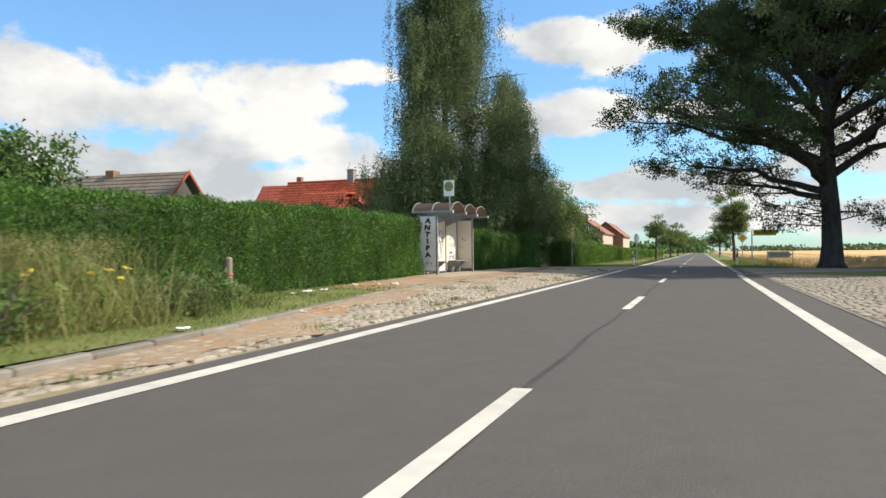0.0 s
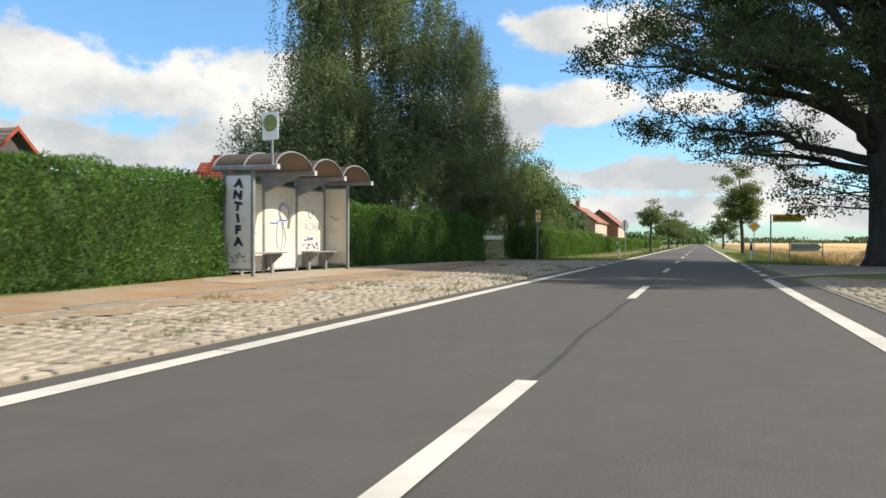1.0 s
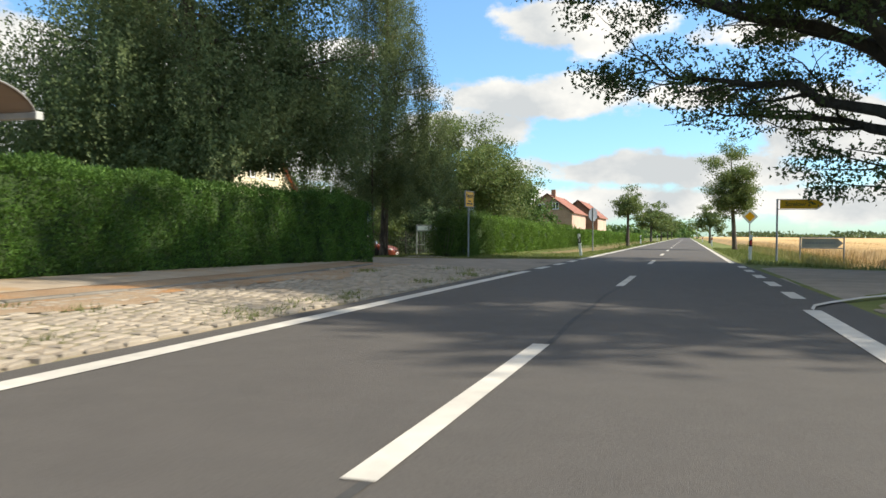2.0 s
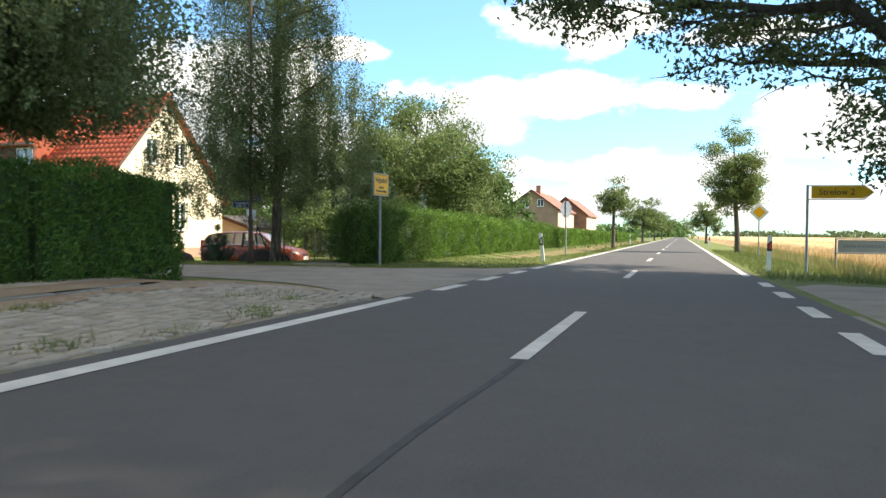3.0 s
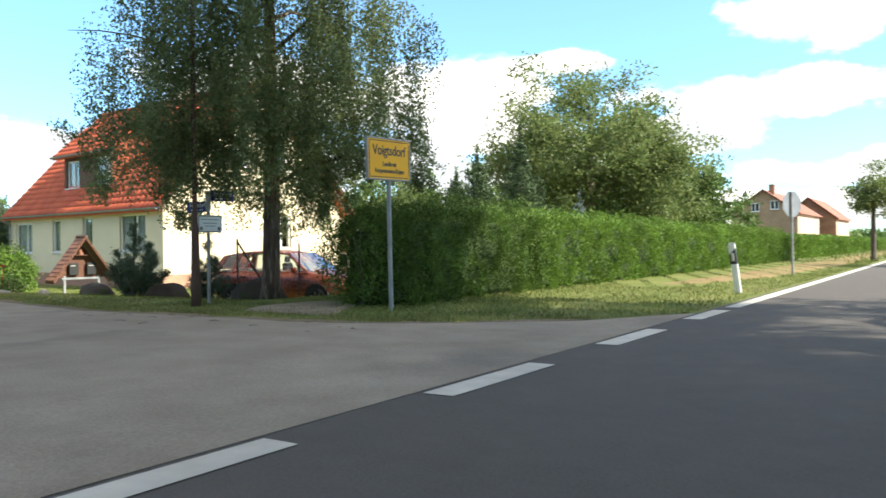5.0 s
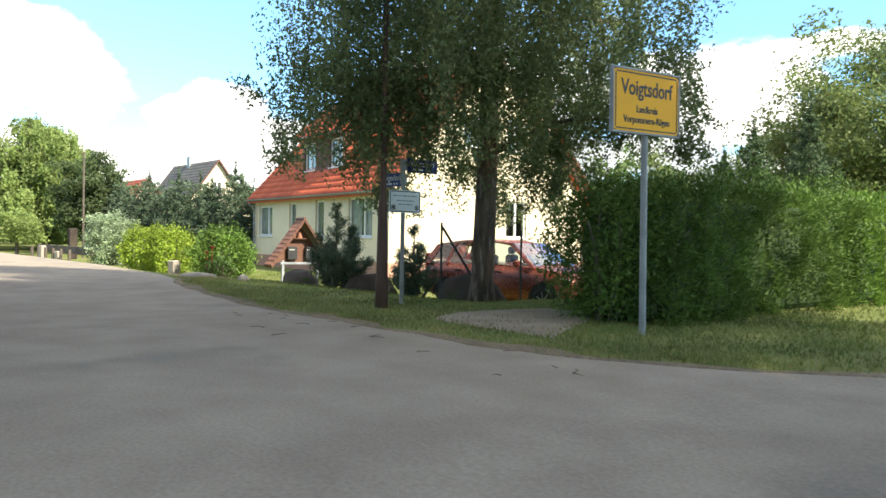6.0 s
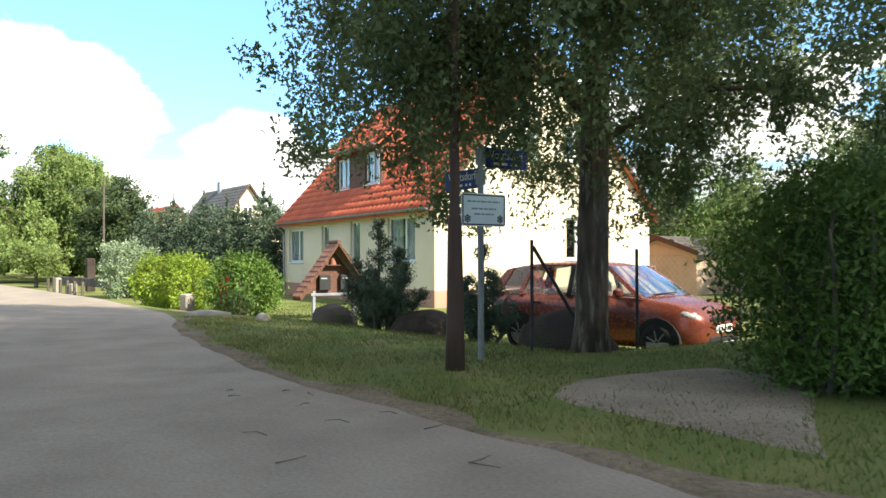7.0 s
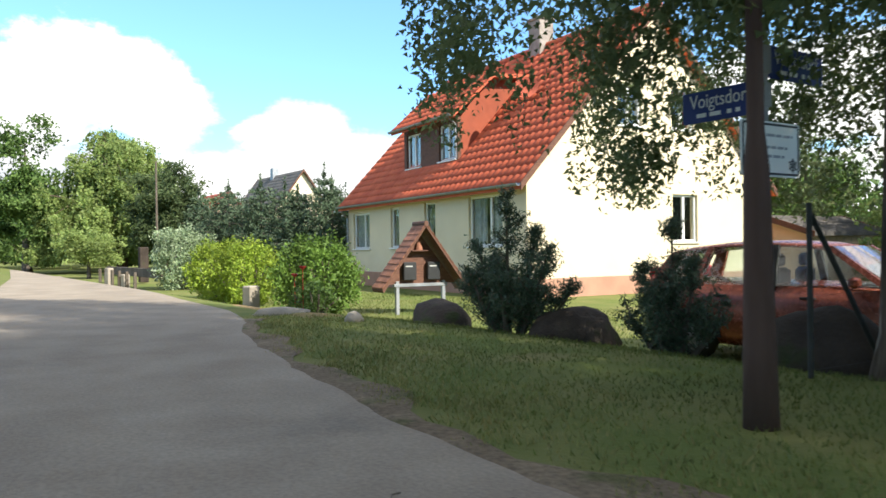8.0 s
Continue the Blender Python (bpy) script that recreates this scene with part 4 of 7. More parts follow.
broad_tree("oak", "unseen tall oak added beside the side road to shade the junction", 19.0, 41.6, 23.0, 8.8, 0.45, 5.0, L_OAK, 6400, 26, 0.32, bark=BARK_OAK, lean=(-1.5, 2.4), low=0.8, clump=0.5, gaps=0.0, bough=0.2, under=4.0)
broad_tree("apple_tree", "apple tree with leaning trunk on the verge", 2.96, 80.4, 8.0, 1.75, 0.15, 2.5, L_WALNUT, 430, 56, 0.11, lean=(-0.5, 0), clump=0.34, gaps=0.45, bough=0.30, low=0.5)
broad_tree("fruit_tree", "small roadside fruit tree beside the hedge", -4.6, 87, 5.2, 1.5, 0.12, 2.2, L_WALNUT, 150, 34, 0.13, clump=0.30, gaps=0.3)
for k, (x, y, h, r) in enumerate(((-4.8, 134, 6.0, 2.3), (2.9, 140, 6.0, 2.0), (-4.9, 182, 6.4, 2.5), (-5, 240, 7, 2.8), (-5.2, 310, 9, 5), (3.4, 330, 9, 5))):
    broad_tree("avenue_tree", "roadside tree of the avenue in the distance", x, y, h, r, 0.16, h * 0.3, L_WALNUT, 120, 40, 0.22, clump=0.42, gaps=0.5, low=0.4, group="avenue trees")
broad_tree("walnut_tree", "broad walnut tree with yellowish leaves behind the hedge", -16.8, 81.0, 10.5, 6.2, 0.34, 2.6, L_WALNUT, 1500, 36, 0.17, low=0.5, clump=0.58, gaps=0.6, bough=0.18)
broad_tree("walnut_tree", "broad leafy tree behind the hedge", -15.4, 87.0, 7.0, 2.7, 0.28, 1.6, L_WALNUT, 620, 36, 0.18, low=0.8, clump=0.55, gaps=0.1, bough=0.22)

# ---------- the cream house ----------
def slab(b, cells, put):
    """One connected wall from cells of (u, z) corners, drawn out between put(u, z, 0) and put(u, z, 1)."""
    index, edges = {}, {}
    pts, faces = [], []
    for cell in cells:
        ids = []
        for u, z in cell:
            key = (round(u, 4), round(z, 4))
            if key not in index:
                index[key] = len(pts)
                pts.append(key)
            if index[key] not in ids:
                ids.append(index[key])
        if len(ids) > 2:
            faces.append(ids)
            for i, k in zip(ids, ids[1:] + ids[:1]):
                edges[(i, k)] = True
    n = len(pts)
    rim = [(i, k) for i, k in edges if (k, i) not in edges]
    b.add([put(u, z, 0) for u, z in pts] + [put(u, z, 1) for u, z in pts],
          [tuple(f) for f in faces] + [tuple(i + n for i in reversed(f)) for f in faces] + [(k, i, i + n, k + n) for i, k in rim])


def hole_wall(b, u0, u1, z0, z1, holes, put):
    """A wall round rectangular holes (ua, ub, za, zb)."""
    us = sorted({u0, u1, *[h for q in holes for h in q[:2]]})
    zs = sorted({z0, z1, *[h for q in holes for h in q[2:]]})
    cells = [((ua, za), (ub, za), (ub, zb), (ua, zb)) for ua, ub in zip(us, us[1:]) for za, zb in zip(zs, zs[1:])
             if not any(q[0] <= ua and ub <= q[1] and q[2] <= za and zb <= q[3] for q in holes)]
    slab(b, cells, put)


def window(parent, m, w, h, casements=2, curtains=True, sill=True, mullion=None, name="window"):
    """A white framed window; m puts its lower left outer corner, x to the right, y into the wall, z up."""
    win = new(name)
    win.parent, win.matrix_basis = parent, m
    f = Build()
    t = 0.07
    for lo, hi in (((0, 0.08, 0), (t, 0.15, h)), ((w - t, 0.08, 0), (w, 0.15, h)), ((t, 0.08, 0), (w - t, 0.15, t)), ((t, 0.08, h - t), (w - t, 0.15, h))):
        f.box(lo, hi, ch=0.008)
    cuts = [t] + [w * (mullion or (k / casements)) for k in range(1, casements)] + [w - t]
    for c in cuts[1:-1]:
        f.box((c - 0.045, 0.075, t), (c + 0.045, 0.148, h - t), ch=0.008)
    part("window_frame", f, WHITE, win)
    for a, c in zip(cuts, cuts[1:]):
        a2, c2 = a + (0.045 if a > t else 0), c - (0.045 if c < w - t else 0)
        g = Build()
        g.box((a2, 0.11, t), (c2, 0.118, h - t))
        part("pane", g, GLASS, win).visible_shadow = False
    if sill:
        s = Build()
        s.box((-0.06, -0.06, -0.05), (w + 0.06, 0.12, 0.0), ch=0.012)
        part("window_sill", s, WHITE, win)
    if curtains:
        for a, c in ((t, w * 0.42), (w * 0.58, w - t)):
            q = Build()
            n = 9
            top, bot = [], []
            for k in range(n + 1):
                u = a + (c - a) * k / n
                d = 0.17 + 0.02 * math.sin(k * 2.2)
                top.append((u, d, h - t)), bot.append((u, d, 0.03))
            q.add(top + bot, [(k, k + 1, n + 2 + k, n + 1 + k) for k in range(n)])
            part("curtain", q, CURTAIN, win)
    return win


CURTAIN = surface("net curtain", (0.46, 0.46, 0.44), (0.36, 0.36, 0.35), 8, 0.9, 0.1, 40)
CHEEK = surface("orange dormer cheek", (0.30, 0.070, 0.032), (0.25, 0.058, 0.028), 3, 0.8, 0.2, 50)
HX0, HX1, HY0, HY1, EAVE, RIDGE = -37.25, -25.2, 61.25, 70.3, 2.86, 7.75
HYM = (HY0 + HY1) / 2
house = thing("house", "cream rendered house with red tiled roof and dormer", "house")
house.matrix_basis = pose(-25.5, 61.85, 0, 0, 0, -4.5) @ pose(25.2, -61.25, 0)
FRONT = [(-36.78, -35.24, 0.90, 2.24), (-33.43, -32.75, 0.92, 2.31), (-30.9, -30.15, 0.92, 2.35), (-28.13, -26.34, 0.92, 2.36)]
b = Build()
hole_wall(b, HX0, HX1, 0.06, EAVE, FRONT, lambda u, z, d: (u, HY0 + 0.3 * d, z))
part("front_wall", b, PLASTER, house)
GAB = [(66.4, 67.4, 0.97, 2.36)]
GAB2 = [(64.35, 65.25, 4.25, 5.45), (66.4, 67.3, 4.25, 5.45)]
b = Build()
hole_wall(b, HY0 + 0.3, HY1, 0.06, EAVE, GAB, lambda u, z, d: (HX1 - 0.3 * d, u, z))
part("gable_wall", b, PLASTER, house, "sunlit cream gable wall")
pitch = (RIDGE - EAVE) / (HYM - HY0)
ys = sorted({HY0, HYM, HY1, *[v for q in GAB2 for v in q[:2]]})
b, cells = Build(), []
for a, c in zip(ys, ys[1:]):
    ra, rc = (max(EAVE + pitch * (HYM - HY0 - abs(v - HYM)) - 0.12, EAVE) for v in (a, c))
    hole = any(q[0] <= a and c <= q[1] for q in GAB2)
    levels = [(EAVE, EAVE), (min(4.25, ra), min(4.25, rc)), (min(5.45, ra), min(5.45, rc)), (ra, rc)]
    for k in range(3):
        if not (hole and k == 1):
            cells.append(((a, levels[k][0]), (c, levels[k][1]), (c, levels[k + 1][1]), (a, levels[k + 1][0])))
slab(b, cells, lambda u, z, d: (HX1 - 0.3 * d, u, z))
part("gable", b, PLASTER, house, "sunlit cream gable top")
b = Build()
b.box((HX0, HY1 - 0.3, 0.06), (HX1 - 0.3, HY1, EAVE))
b.box((HX0, HY0 + 0.3, 0.06), (HX0 + 0.3, HY1 - 0.3, EAVE))
b.prism([(HY0, EAVE), (HY1, EAVE), (HYM, RIDGE - 0.15)], HX0, HX0 + 0.3, "x")
part("rear_wall", b, PLASTER, house)
b = Build()
b.box((HX0 - 0.0, HY0 - 0.03, -0.62), (HX1 + 0.03, HY1, 0.06), ch=0.01)
part("plinth", b, PLINTH, house, "reddish brown plinth")
# Solid near-black boxes give the panes painted shade to look into.
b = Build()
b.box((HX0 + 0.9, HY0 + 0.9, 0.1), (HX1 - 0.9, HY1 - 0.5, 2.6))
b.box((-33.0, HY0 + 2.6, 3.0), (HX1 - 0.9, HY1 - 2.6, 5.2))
part("rooms", b, ROOM_SHADE, house)
for a, c, z, w in FRONT:
    window(house, pose(a, HY0, z), c - a, w - z, 1 if c - a < 0.8 else 2, mullion=0.62 if c - a > 1.4 else None)
for a, c, z, w in GAB + GAB2:
    window(house, pose(HX1, a, z, 0, 0, 90), c - a, w - z, 2, curtains=False)
# roof: a deck, with tiles on the front slope
run = HYM - HY0 + 0.32
slope_len = math.hypot(run, run * pitch)
ang = math.degrees(math.atan(pitch))
b = Build()
b.prism([(HY0 - 0.32, EAVE - 0.32 * pitch), (HYM, RIDGE), (HY1 + 0.32, EAVE - 0.32 * pitch), (HY1 + 0.32, EAVE - 0.32 * pitch - 0.14), (HYM, RIDGE - 0.17), (HY0 - 0.32, EAVE - 0.32 * pitch - 0.14)], HX0 - 0.25, HX1 + 0.22, "x")
roof = part("roof", b, ROOF_TILE, house)
b = Build()
for y0 in (HY0 - 0.34, HY1 + 0.34):
    b = Build()
    b.prism([(y0, EAVE - 0.34 * pitch - 0.16), (HYM, RIDGE - 0.16), (HYM, RIDGE + 0.05), (y0, EAVE - 0.34 * pitch + 0.05)], HX1 + 0.22, HX1 + 0.26, "x")
    part("verge_board", b, DARK_WOOD, house)
b = Build()
n = 8
prof = [(math.cos(math.pi + math.pi * k / n) * 0.075, math.sin(math.pi + math.pi * k / n) * 0.075) for k in range(n + 1)]
outline = prof + [(u * 0.86, w * 0.86) for u, w in reversed(prof)]
b.prism([(HY0 - 0.40 + u, EAVE - 0.33 * pitch + 0.02 + w) for u, w in outline], HX0 - 0.25, HX1 + 0.22, "x")
part("gutter", b, ZINC, house, "grey zinc gutter")
b = Build()
b.tube([(HX0 + 0.12, HY0 - 0.38, 2.35), (HX0 + 0.12, HY0 - 0.10, 2.1), (HX0 + 0.12, HY0 - 0.08, -0.4)], [0.045] * 3, 8)
part("downpipe", b, ZINC, house)
b = Build()
b.box((HX0 + 0.02, HY0 - 0.30, EAVE - 0.36), (HX1 - 0.02, HY0 - 0.002, EAVE - 0.30))
part("soffit", b, DARK_WOOD, house)
b = Build()
b.tube([(HX0 - 0.25, HYM, RIDGE + 0.02), (HX1 + 0.24, HYM, RIDGE + 0.02)], [0.11, 0.11], 8)
part("ridge_tiles", b, ROOF_TILE, house)
b = Build()
b.box((-30.9, HYM - 0.35, RIDGE - 0.6), (-30.25, HYM + 0.25, RIDGE + 0.9), ch=0.02)
b.box((-30.95, HYM - 0.4, RIDGE + 0.9), (-30.2, HYM + 0.3, RIDGE + 1.0), ch=0.02)
part("chimney", b, surface("grey chimney render", (0.30, 0.27, 0.24), (0.22, 0.195, 0.17), 4, 0.9, 0.4, 40), house)
# dormer
DX0, DX1, DY = -33.78, -29.97, 62.0
dz0 = EAVE + (DY - HY0) * pitch - 0.05
DWIN = [(-33.6, -32.52, dz0 + 0.08, dz0 + 1.26), (-31.22, -30.1, dz0 + 0.1, dz0 + 1.28)]
dtop = dz0 + 1.42
b = Build()
hole_wall(b, DX0, DX1, dz0, dtop, DWIN, lambda u, z, d: (u, DY + 0.12 * d, z))
part("dormer", b, DARK_WOOD, house, "dark boarded dormer front")
for a, c, z, w in DWIN:
    window(house, pose(a, DY, z), c - a, w - z, 2, name="dormer_window")
# its roof: a steep front slope, then a nearly level top back to the main slope
yk, zk = DY + 1.16, dtop + 1.40
yr = HY0 + (zk + 0.10 - EAVE) / pitch + 0.1
zr = zk + 0.10
for xa, xb in ((DX0, DX0 + 0.1), (DX1 - 0.1, DX1)):
    b = Build()
    b.prism([(DY + 0.12, dz0), (DY + 0.12, dtop), (yk, zk - 0.1), (yr, zr - 0.1)], xa, xb, "x")
    part("dormer_cheek", b, CHEEK, house, "orange tiled dormer cheek")
b = Build()
b.prism([(DY - 0.35, dtop - 0.10), (yk, zk - 0.12), (yr, zr - 0.12), (yr, zr), (yk, zk), (DY - 0.35, dtop + 0.02)], DX0 - 0.35, DX1 + 0.35, "x")
droof = part("dormer_roof", b, ROOF_TILE, house)
b = Build()
b.prism([(DY - 0.42 + u, dtop + 0.02 + w) for u, w in outline], DX0 - 0.35, DX1 + 0.35, "x")
b.tube([(DX1 + 0.05, DY - 0.4, dtop - 0.04), (DX1 + 0.02, DY - 0.1, dtop - 0.25), (DX1 + 0.02, DY - 0.08, dz0 + 0.1)], [0.035] * 3, 7)
part("dormer_gutter", b, ZINC, house)
b = Build()
for r0, d0, r1, d1 in ((0.02, 0.0, 0.22, 0.03), (0.22, 0.03, 0.40, 0.10)):
    n = 20
    b.add([(math.cos(2 * math.pi * k / n) * r, math.sin(2 * math.pi * k / n) * r, d) for r, d in ((r0, d0), (r1, d1)) for k in range(n)], [(k, (k + 1) % n, n + (k + 1) % n, n + k) for k in range(n)])
b.rod((0, 0, 0), (0, 0, -0.45), 0.02)
dish = part("satellite_dish", b, ROOF_RED, house, "red satellite dish", smooth=True)
dish.matrix_basis = look((-28.2, 63.4, 5.7), (-40, 75, -3))


def simple_house(name, label, x0, x1, y0, y1, zg, eave, ridge, along, wall_mat, roof_mat, wins=(), chim=None, over=0.35, facade=None):
    """A plain gabled house: walls, roof with courses of tiles, chimney and windows."""
    t = thing(name, label, "house")
    w, r = Build(), Build()
    w.box((x0, y0, zg), (x1, y1, eave))
    if along == "x":
        m = (y0 + y1) / 2
        p = (ridge - eave) / (m - y0)
        w.prism([(y0, eave), (y1, eave), (m, ridge - 0.1)], x0, x1, "x")
        lo, hi, ax, e0, e1 = x0 - over, x1 + over, "x", y0, y1
    else:
        m = (x0 + x1) / 2
        p = (ridge - eave) / (m - x0)
        w.prism([(x0, eave), (x1, eave), (m, ridge - 0.1)], y0, y1, "y")
        lo, hi, ax, e0, e1 = y0 - over, y1 + over, "y", x0, x1
    part("wall", w, wall_mat, t)
    if facade:
        b = Build()
        b.box((x1 + 0.004, y0 + 0.3, zg), (x1 + 0.03, y1, eave))
        part("facade", b, facade, t, "pale pink rendered front")
    courses = 16
    step, edge = [], e0 - over
    for k in range(courses):
        a, c = k / courses, (k + 1) / courses
        ua, uc = edge + (m - edge) * a, edge + (m - edge) * c
        za, zc = eave - over * p + (ridge - eave + over * p) * a, eave - over * p + (ridge - eave + over * p) * c
        step += [(ua, za + 0.05), (uc, zc + 0.012)]
    mirror = [(2 * m - u, z) for u, z in reversed(step)]
    low_edge = eave - over * p - 0.10
    r.prism(step + mirror + [(2 * m - edge, low_edge), (m, ridge - 0.11), (edge, low_edge)], lo, hi, ax)
    part("roof", r, roof_mat, t)
    b = Build()
    for lo2, hi2 in ((lo - 0.02, lo + 0.03), (hi - 0.03, hi + 0.02)):
        for e in (e0, e1):
            s = -1 if e == e0 else 1
            b = Build()
            b.prism([(e + s * over, eave - over * p - 0.14), (m, ridge - 0.14), (m, ridge + 0.07), (e + s * over, eave - over * p + 0.07)], lo2, hi2, ax)
            part("verge_board", b, DARK_WOOD if roof_mat != ROOF_OLD else ROOF_RED, t)
    if chim:
        b = Build()
        b.box((chim[0] - 0.3, chim[1] - 0.3, ridge - 0.8), (chim[0] + 0.3, chim[1] + 0.3, ridge + chim[2]), ch=0.02)
        part("chimney", b, chim[3] if len(chim) > 3 else BRICK, t)
    for (px, py, z, ww, hh, turn) in wins:
        window(t, pose(px, py, z, 0, 0, turn) @ pose(0, -0.11, 0), ww, hh, 2, curtains=False)
        # Near-black sheet on the solid wall paints an unlit interior.
        d = Build()
        d.box((0.06, 0.012, 0.06), (ww - 0.06, 0.02, hh - 0.06))
        part("window_dark", d, ROOM_SHADE, t).matrix_basis = pose(px, py, z, 0, 0, turn) @ pose(0, -0.03, 0)
    return t


ROOF_PALE = surface("faded red tile", (0.26, 0.105, 0.075), (0.32, 0.14, 0.10), 2.0, 0.85, 0.3, 40, island=0.12)
BRICK_PALE = surface("pale brick", (0.36, 0.24, 0.16), (0.30, 0.19, 0.12), 7, 0.9, 0.3, 30)
PINK = surface("pink render", (0.62, 0.42, 0.32), (0.56, 0.38, 0.30), 2, 0.9, 0.2, 60)
GREY_BOARD = surface("dark gable boards", (0.07, 0.06, 0.055), (0.10, 0.085, 0.075), 4, 0.9, 0.3, 30)
simple_house("house", "low house with weathered brown tiled roof behind the hedge", -37.5, -28.9, 36.2, 43.2, 0.1, 2.6, 5.9, "x", GREY_BOARD, ROOF_OLD, chim=(-34, 39.7, 0.25))
simple_house("house", "house with dull red tiled roof behind the garden", -48.5, -37.5, 77.0, 87.0, 0.0, 3.4, 9.0, "x", PINK, ROOF_RED, chim=(-44, 82, 0.9))
simple_house("house", "distant cream house with dark tiled roof", -84.0, -73.6, 73.3, 79.9, 0.0, 3.3, 7.8, "x", PLASTER, ROOF_DARK, wins=((-73.6, 76.1, 4.7, 0.9, 1.1, 90),), chim=(-80, 76.6, 0.7, ZINC))
simple_house("house", "distant small cottage with orange roof", -72.0, -66.5, 65.5, 70.0, 0.0, 2.6, 5.2, "x", PINK, ROOF_RED)
simple_house("brick_house", "brown brick house with red roof beside the road", -23.6, -16.35, 140.0, 156.4, 0.0, 4.5, 7.05, "y", BRICK_PALE, ROOF_PALE, wins=((-21.3, 140.0, 4.55, 0.9, 1.0, 0), (-19.2, 140.0, 4.75, 0.9, 1.0, 0)), chim=(-19.4, 142, 0.7), facade=PINK)
simple_house("barn", "orange brick barn with red roof beyond the brick house", -21.2, -14.6, 158.5, 173.0, 0.0, 4.25, 6.9, "y", BRICK, ROOF_PALE, facade=PINK)
# garage behind the house
simple_house("garage", "low peach garage with shallow dark roof", -29.2, -25.6, 74.8, 79.5, -0.45, 1.32, 1.92, "y", surface("peach render", (0.62, 0.46, 0.33), (0.56, 0.41, 0.29), 2, 0.9, 0.3, 60), ROOF_DARK, wins=((-28.5, 74.8, -0.02, 0.95, 0.72, 0),), over=0.25)

# ---------- tiles of the front slope ----------
def tile_mesh():
    me = Build()
    n, w, ln = 6, 0.305, 0.40
    prof = [(w * k / n, 0.030 * math.sin(math.pi * 2 * k / n - 0.6)) for k in range(n + 1)]
    low = [(u, 0.0, h + 0.035) for u, h in prof]
    top = [(u, ln, h + 0.006) for u, h in prof]
    lip = [(u, 0.0, h + 0.012) for u, h in prof]
    m = n + 1
    me.add(low + top + lip, [(k, k + 1, m + k + 1, m + k) for k in range(n)] + [(2 * m + k, 2 * m + k + 1, k + 1, k) for k in range(n)])
    return me


tile = tile_mesh()
TILE = tile.mesh("roof_tile", smooth=True)
TILE.materials.append(ROOF_TILE)
cols, rows = 41, 20
rest = Build()
deck = pose(HX0 - 0.25, HY0 - 0.32, EAVE - 0.32 * pitch + 0.02, ang, 0, 0)
for j in range(rows):
    for i in range(cols):
        u, v = i * 0.3065, j * (slope_len - 0.2) / rows
        y = HY0 - 0.32 + v * math.cos(radians(ang))
        x = HX0 - 0.25 + u
        if DX0 - 0.15 < x < DX1 - 0.1 and DY - 0.2 < y < yr - 0.3:
            continue
        m = deck @ pose(u, v, 0)
        if i >= cols - 14 and j < 21:
            o = new("roof_tile", TILE)
            o.parent, o.matrix_basis = roof, m
        else:
            rest.add([m @ Vector(p) for p in tile.v], tile.f)
rr = part("roof_tiles", rest, ROOF_TILE, roof, smooth=True)
rr["kind"] = "stuff"
drest = Build()
dang = math.degrees(math.atan2(zk - dtop, yk - DY + 0.35))
for j in range(6):
    for i in range(15):
        m = pose(DX0 - 0.36, DY - 0.35, dtop + 0.03, dang) @ pose(i * 0.3065, j * 0.345, 0)
        drest.add([m @ Vector(p) for p in tile.v], tile.f)
dd = part("dormer_tiles", drest, ROOF_TILE, droof, smooth=True)
dd["kind"] = "stuff"

# ---------- bus shelter ----------
STEEL = surface("grey painted steel", (0.20, 0.20, 0.20), (0.27, 0.265, 0.26), 5, 0.55, 0.2, 60)
STEEL_L = surface("pale metal trim", (0.5, 0.5, 0.48), (0.42, 0.42, 0.40), 5, 0.5, 0.1, 60)
PANEL = surface("cream panel", (0.72, 0.65, 0.52), (0.66, 0.58, 0.45), 1.5, 0.7, 0.15, 60, big=0.08, stain=(0.55, 0.46, 0.33), stain_at=0.62, stain_scale=1.6)
PANEL_G = surface("dirty white panel", (0.82, 0.79, 0.74), (0.72, 0.69, 0.64), 2.0, 0.7, 0.2, 60, stain=(0.50, 0.45, 0.38), stain_at=0.60, stain_scale=4.5)
INK = surface("black paint marks", (0.018, 0.018, 0.04), (0.05, 0.05, 0.08), 5, 0.7, 0)
INK_B = surface("blue paint marks", (0.06, 0.10, 0.42), (0.10, 0.14, 0.5), 5, 0.7, 0)
INK_L = surface("faded blue paint", (0.27, 0.30, 0.42), (0.36, 0.38, 0.48), 5, 0.8, 0)
SMOKED, nt_, p_ = nodes_of("smoked plastic")
p_.inputs["Base Color"].default_value = (0.15, 0.115, 0.09, 1)
p_.inputs["Roughness"].default_value = 0.35
tr_, mx_ = nt_.nodes.new("ShaderNodeBsdfTranslucent"), nt_.nodes.new("ShaderNodeMixShader")
tr_.inputs["Color"].default_value = (0.30, 0.245, 0.20, 1)
mx_.inputs[0].default_value = 0.55
nt_.links.new(p_.outputs[0], mx_.inputs[1]), nt_.links.new(tr_.outputs[0], mx_.inputs[2])
nt_.links.new(mx_.outputs[0], nt_.nodes["Material Output"].inputs["Surface"])

SX0, SX1, SF = -9.70, -9.02, -8.42          # back, front of the side walls, roof's front edge
SY, SG = [26.90, 28.43, 29.97, 31.50], 0.20
shelter = thing("bus_shelter", "grey steel bus shelter with three smoked barrel vaults", "bus shelter")
for y in SY:
    b = Build()
    b.box((SX0 - 0.04, y - 0.04, SG - 0.05), (SX0 + 0.04, y + 0.04, 2.46), ch=0.008)
    part("post", b, STEEL, shelter)
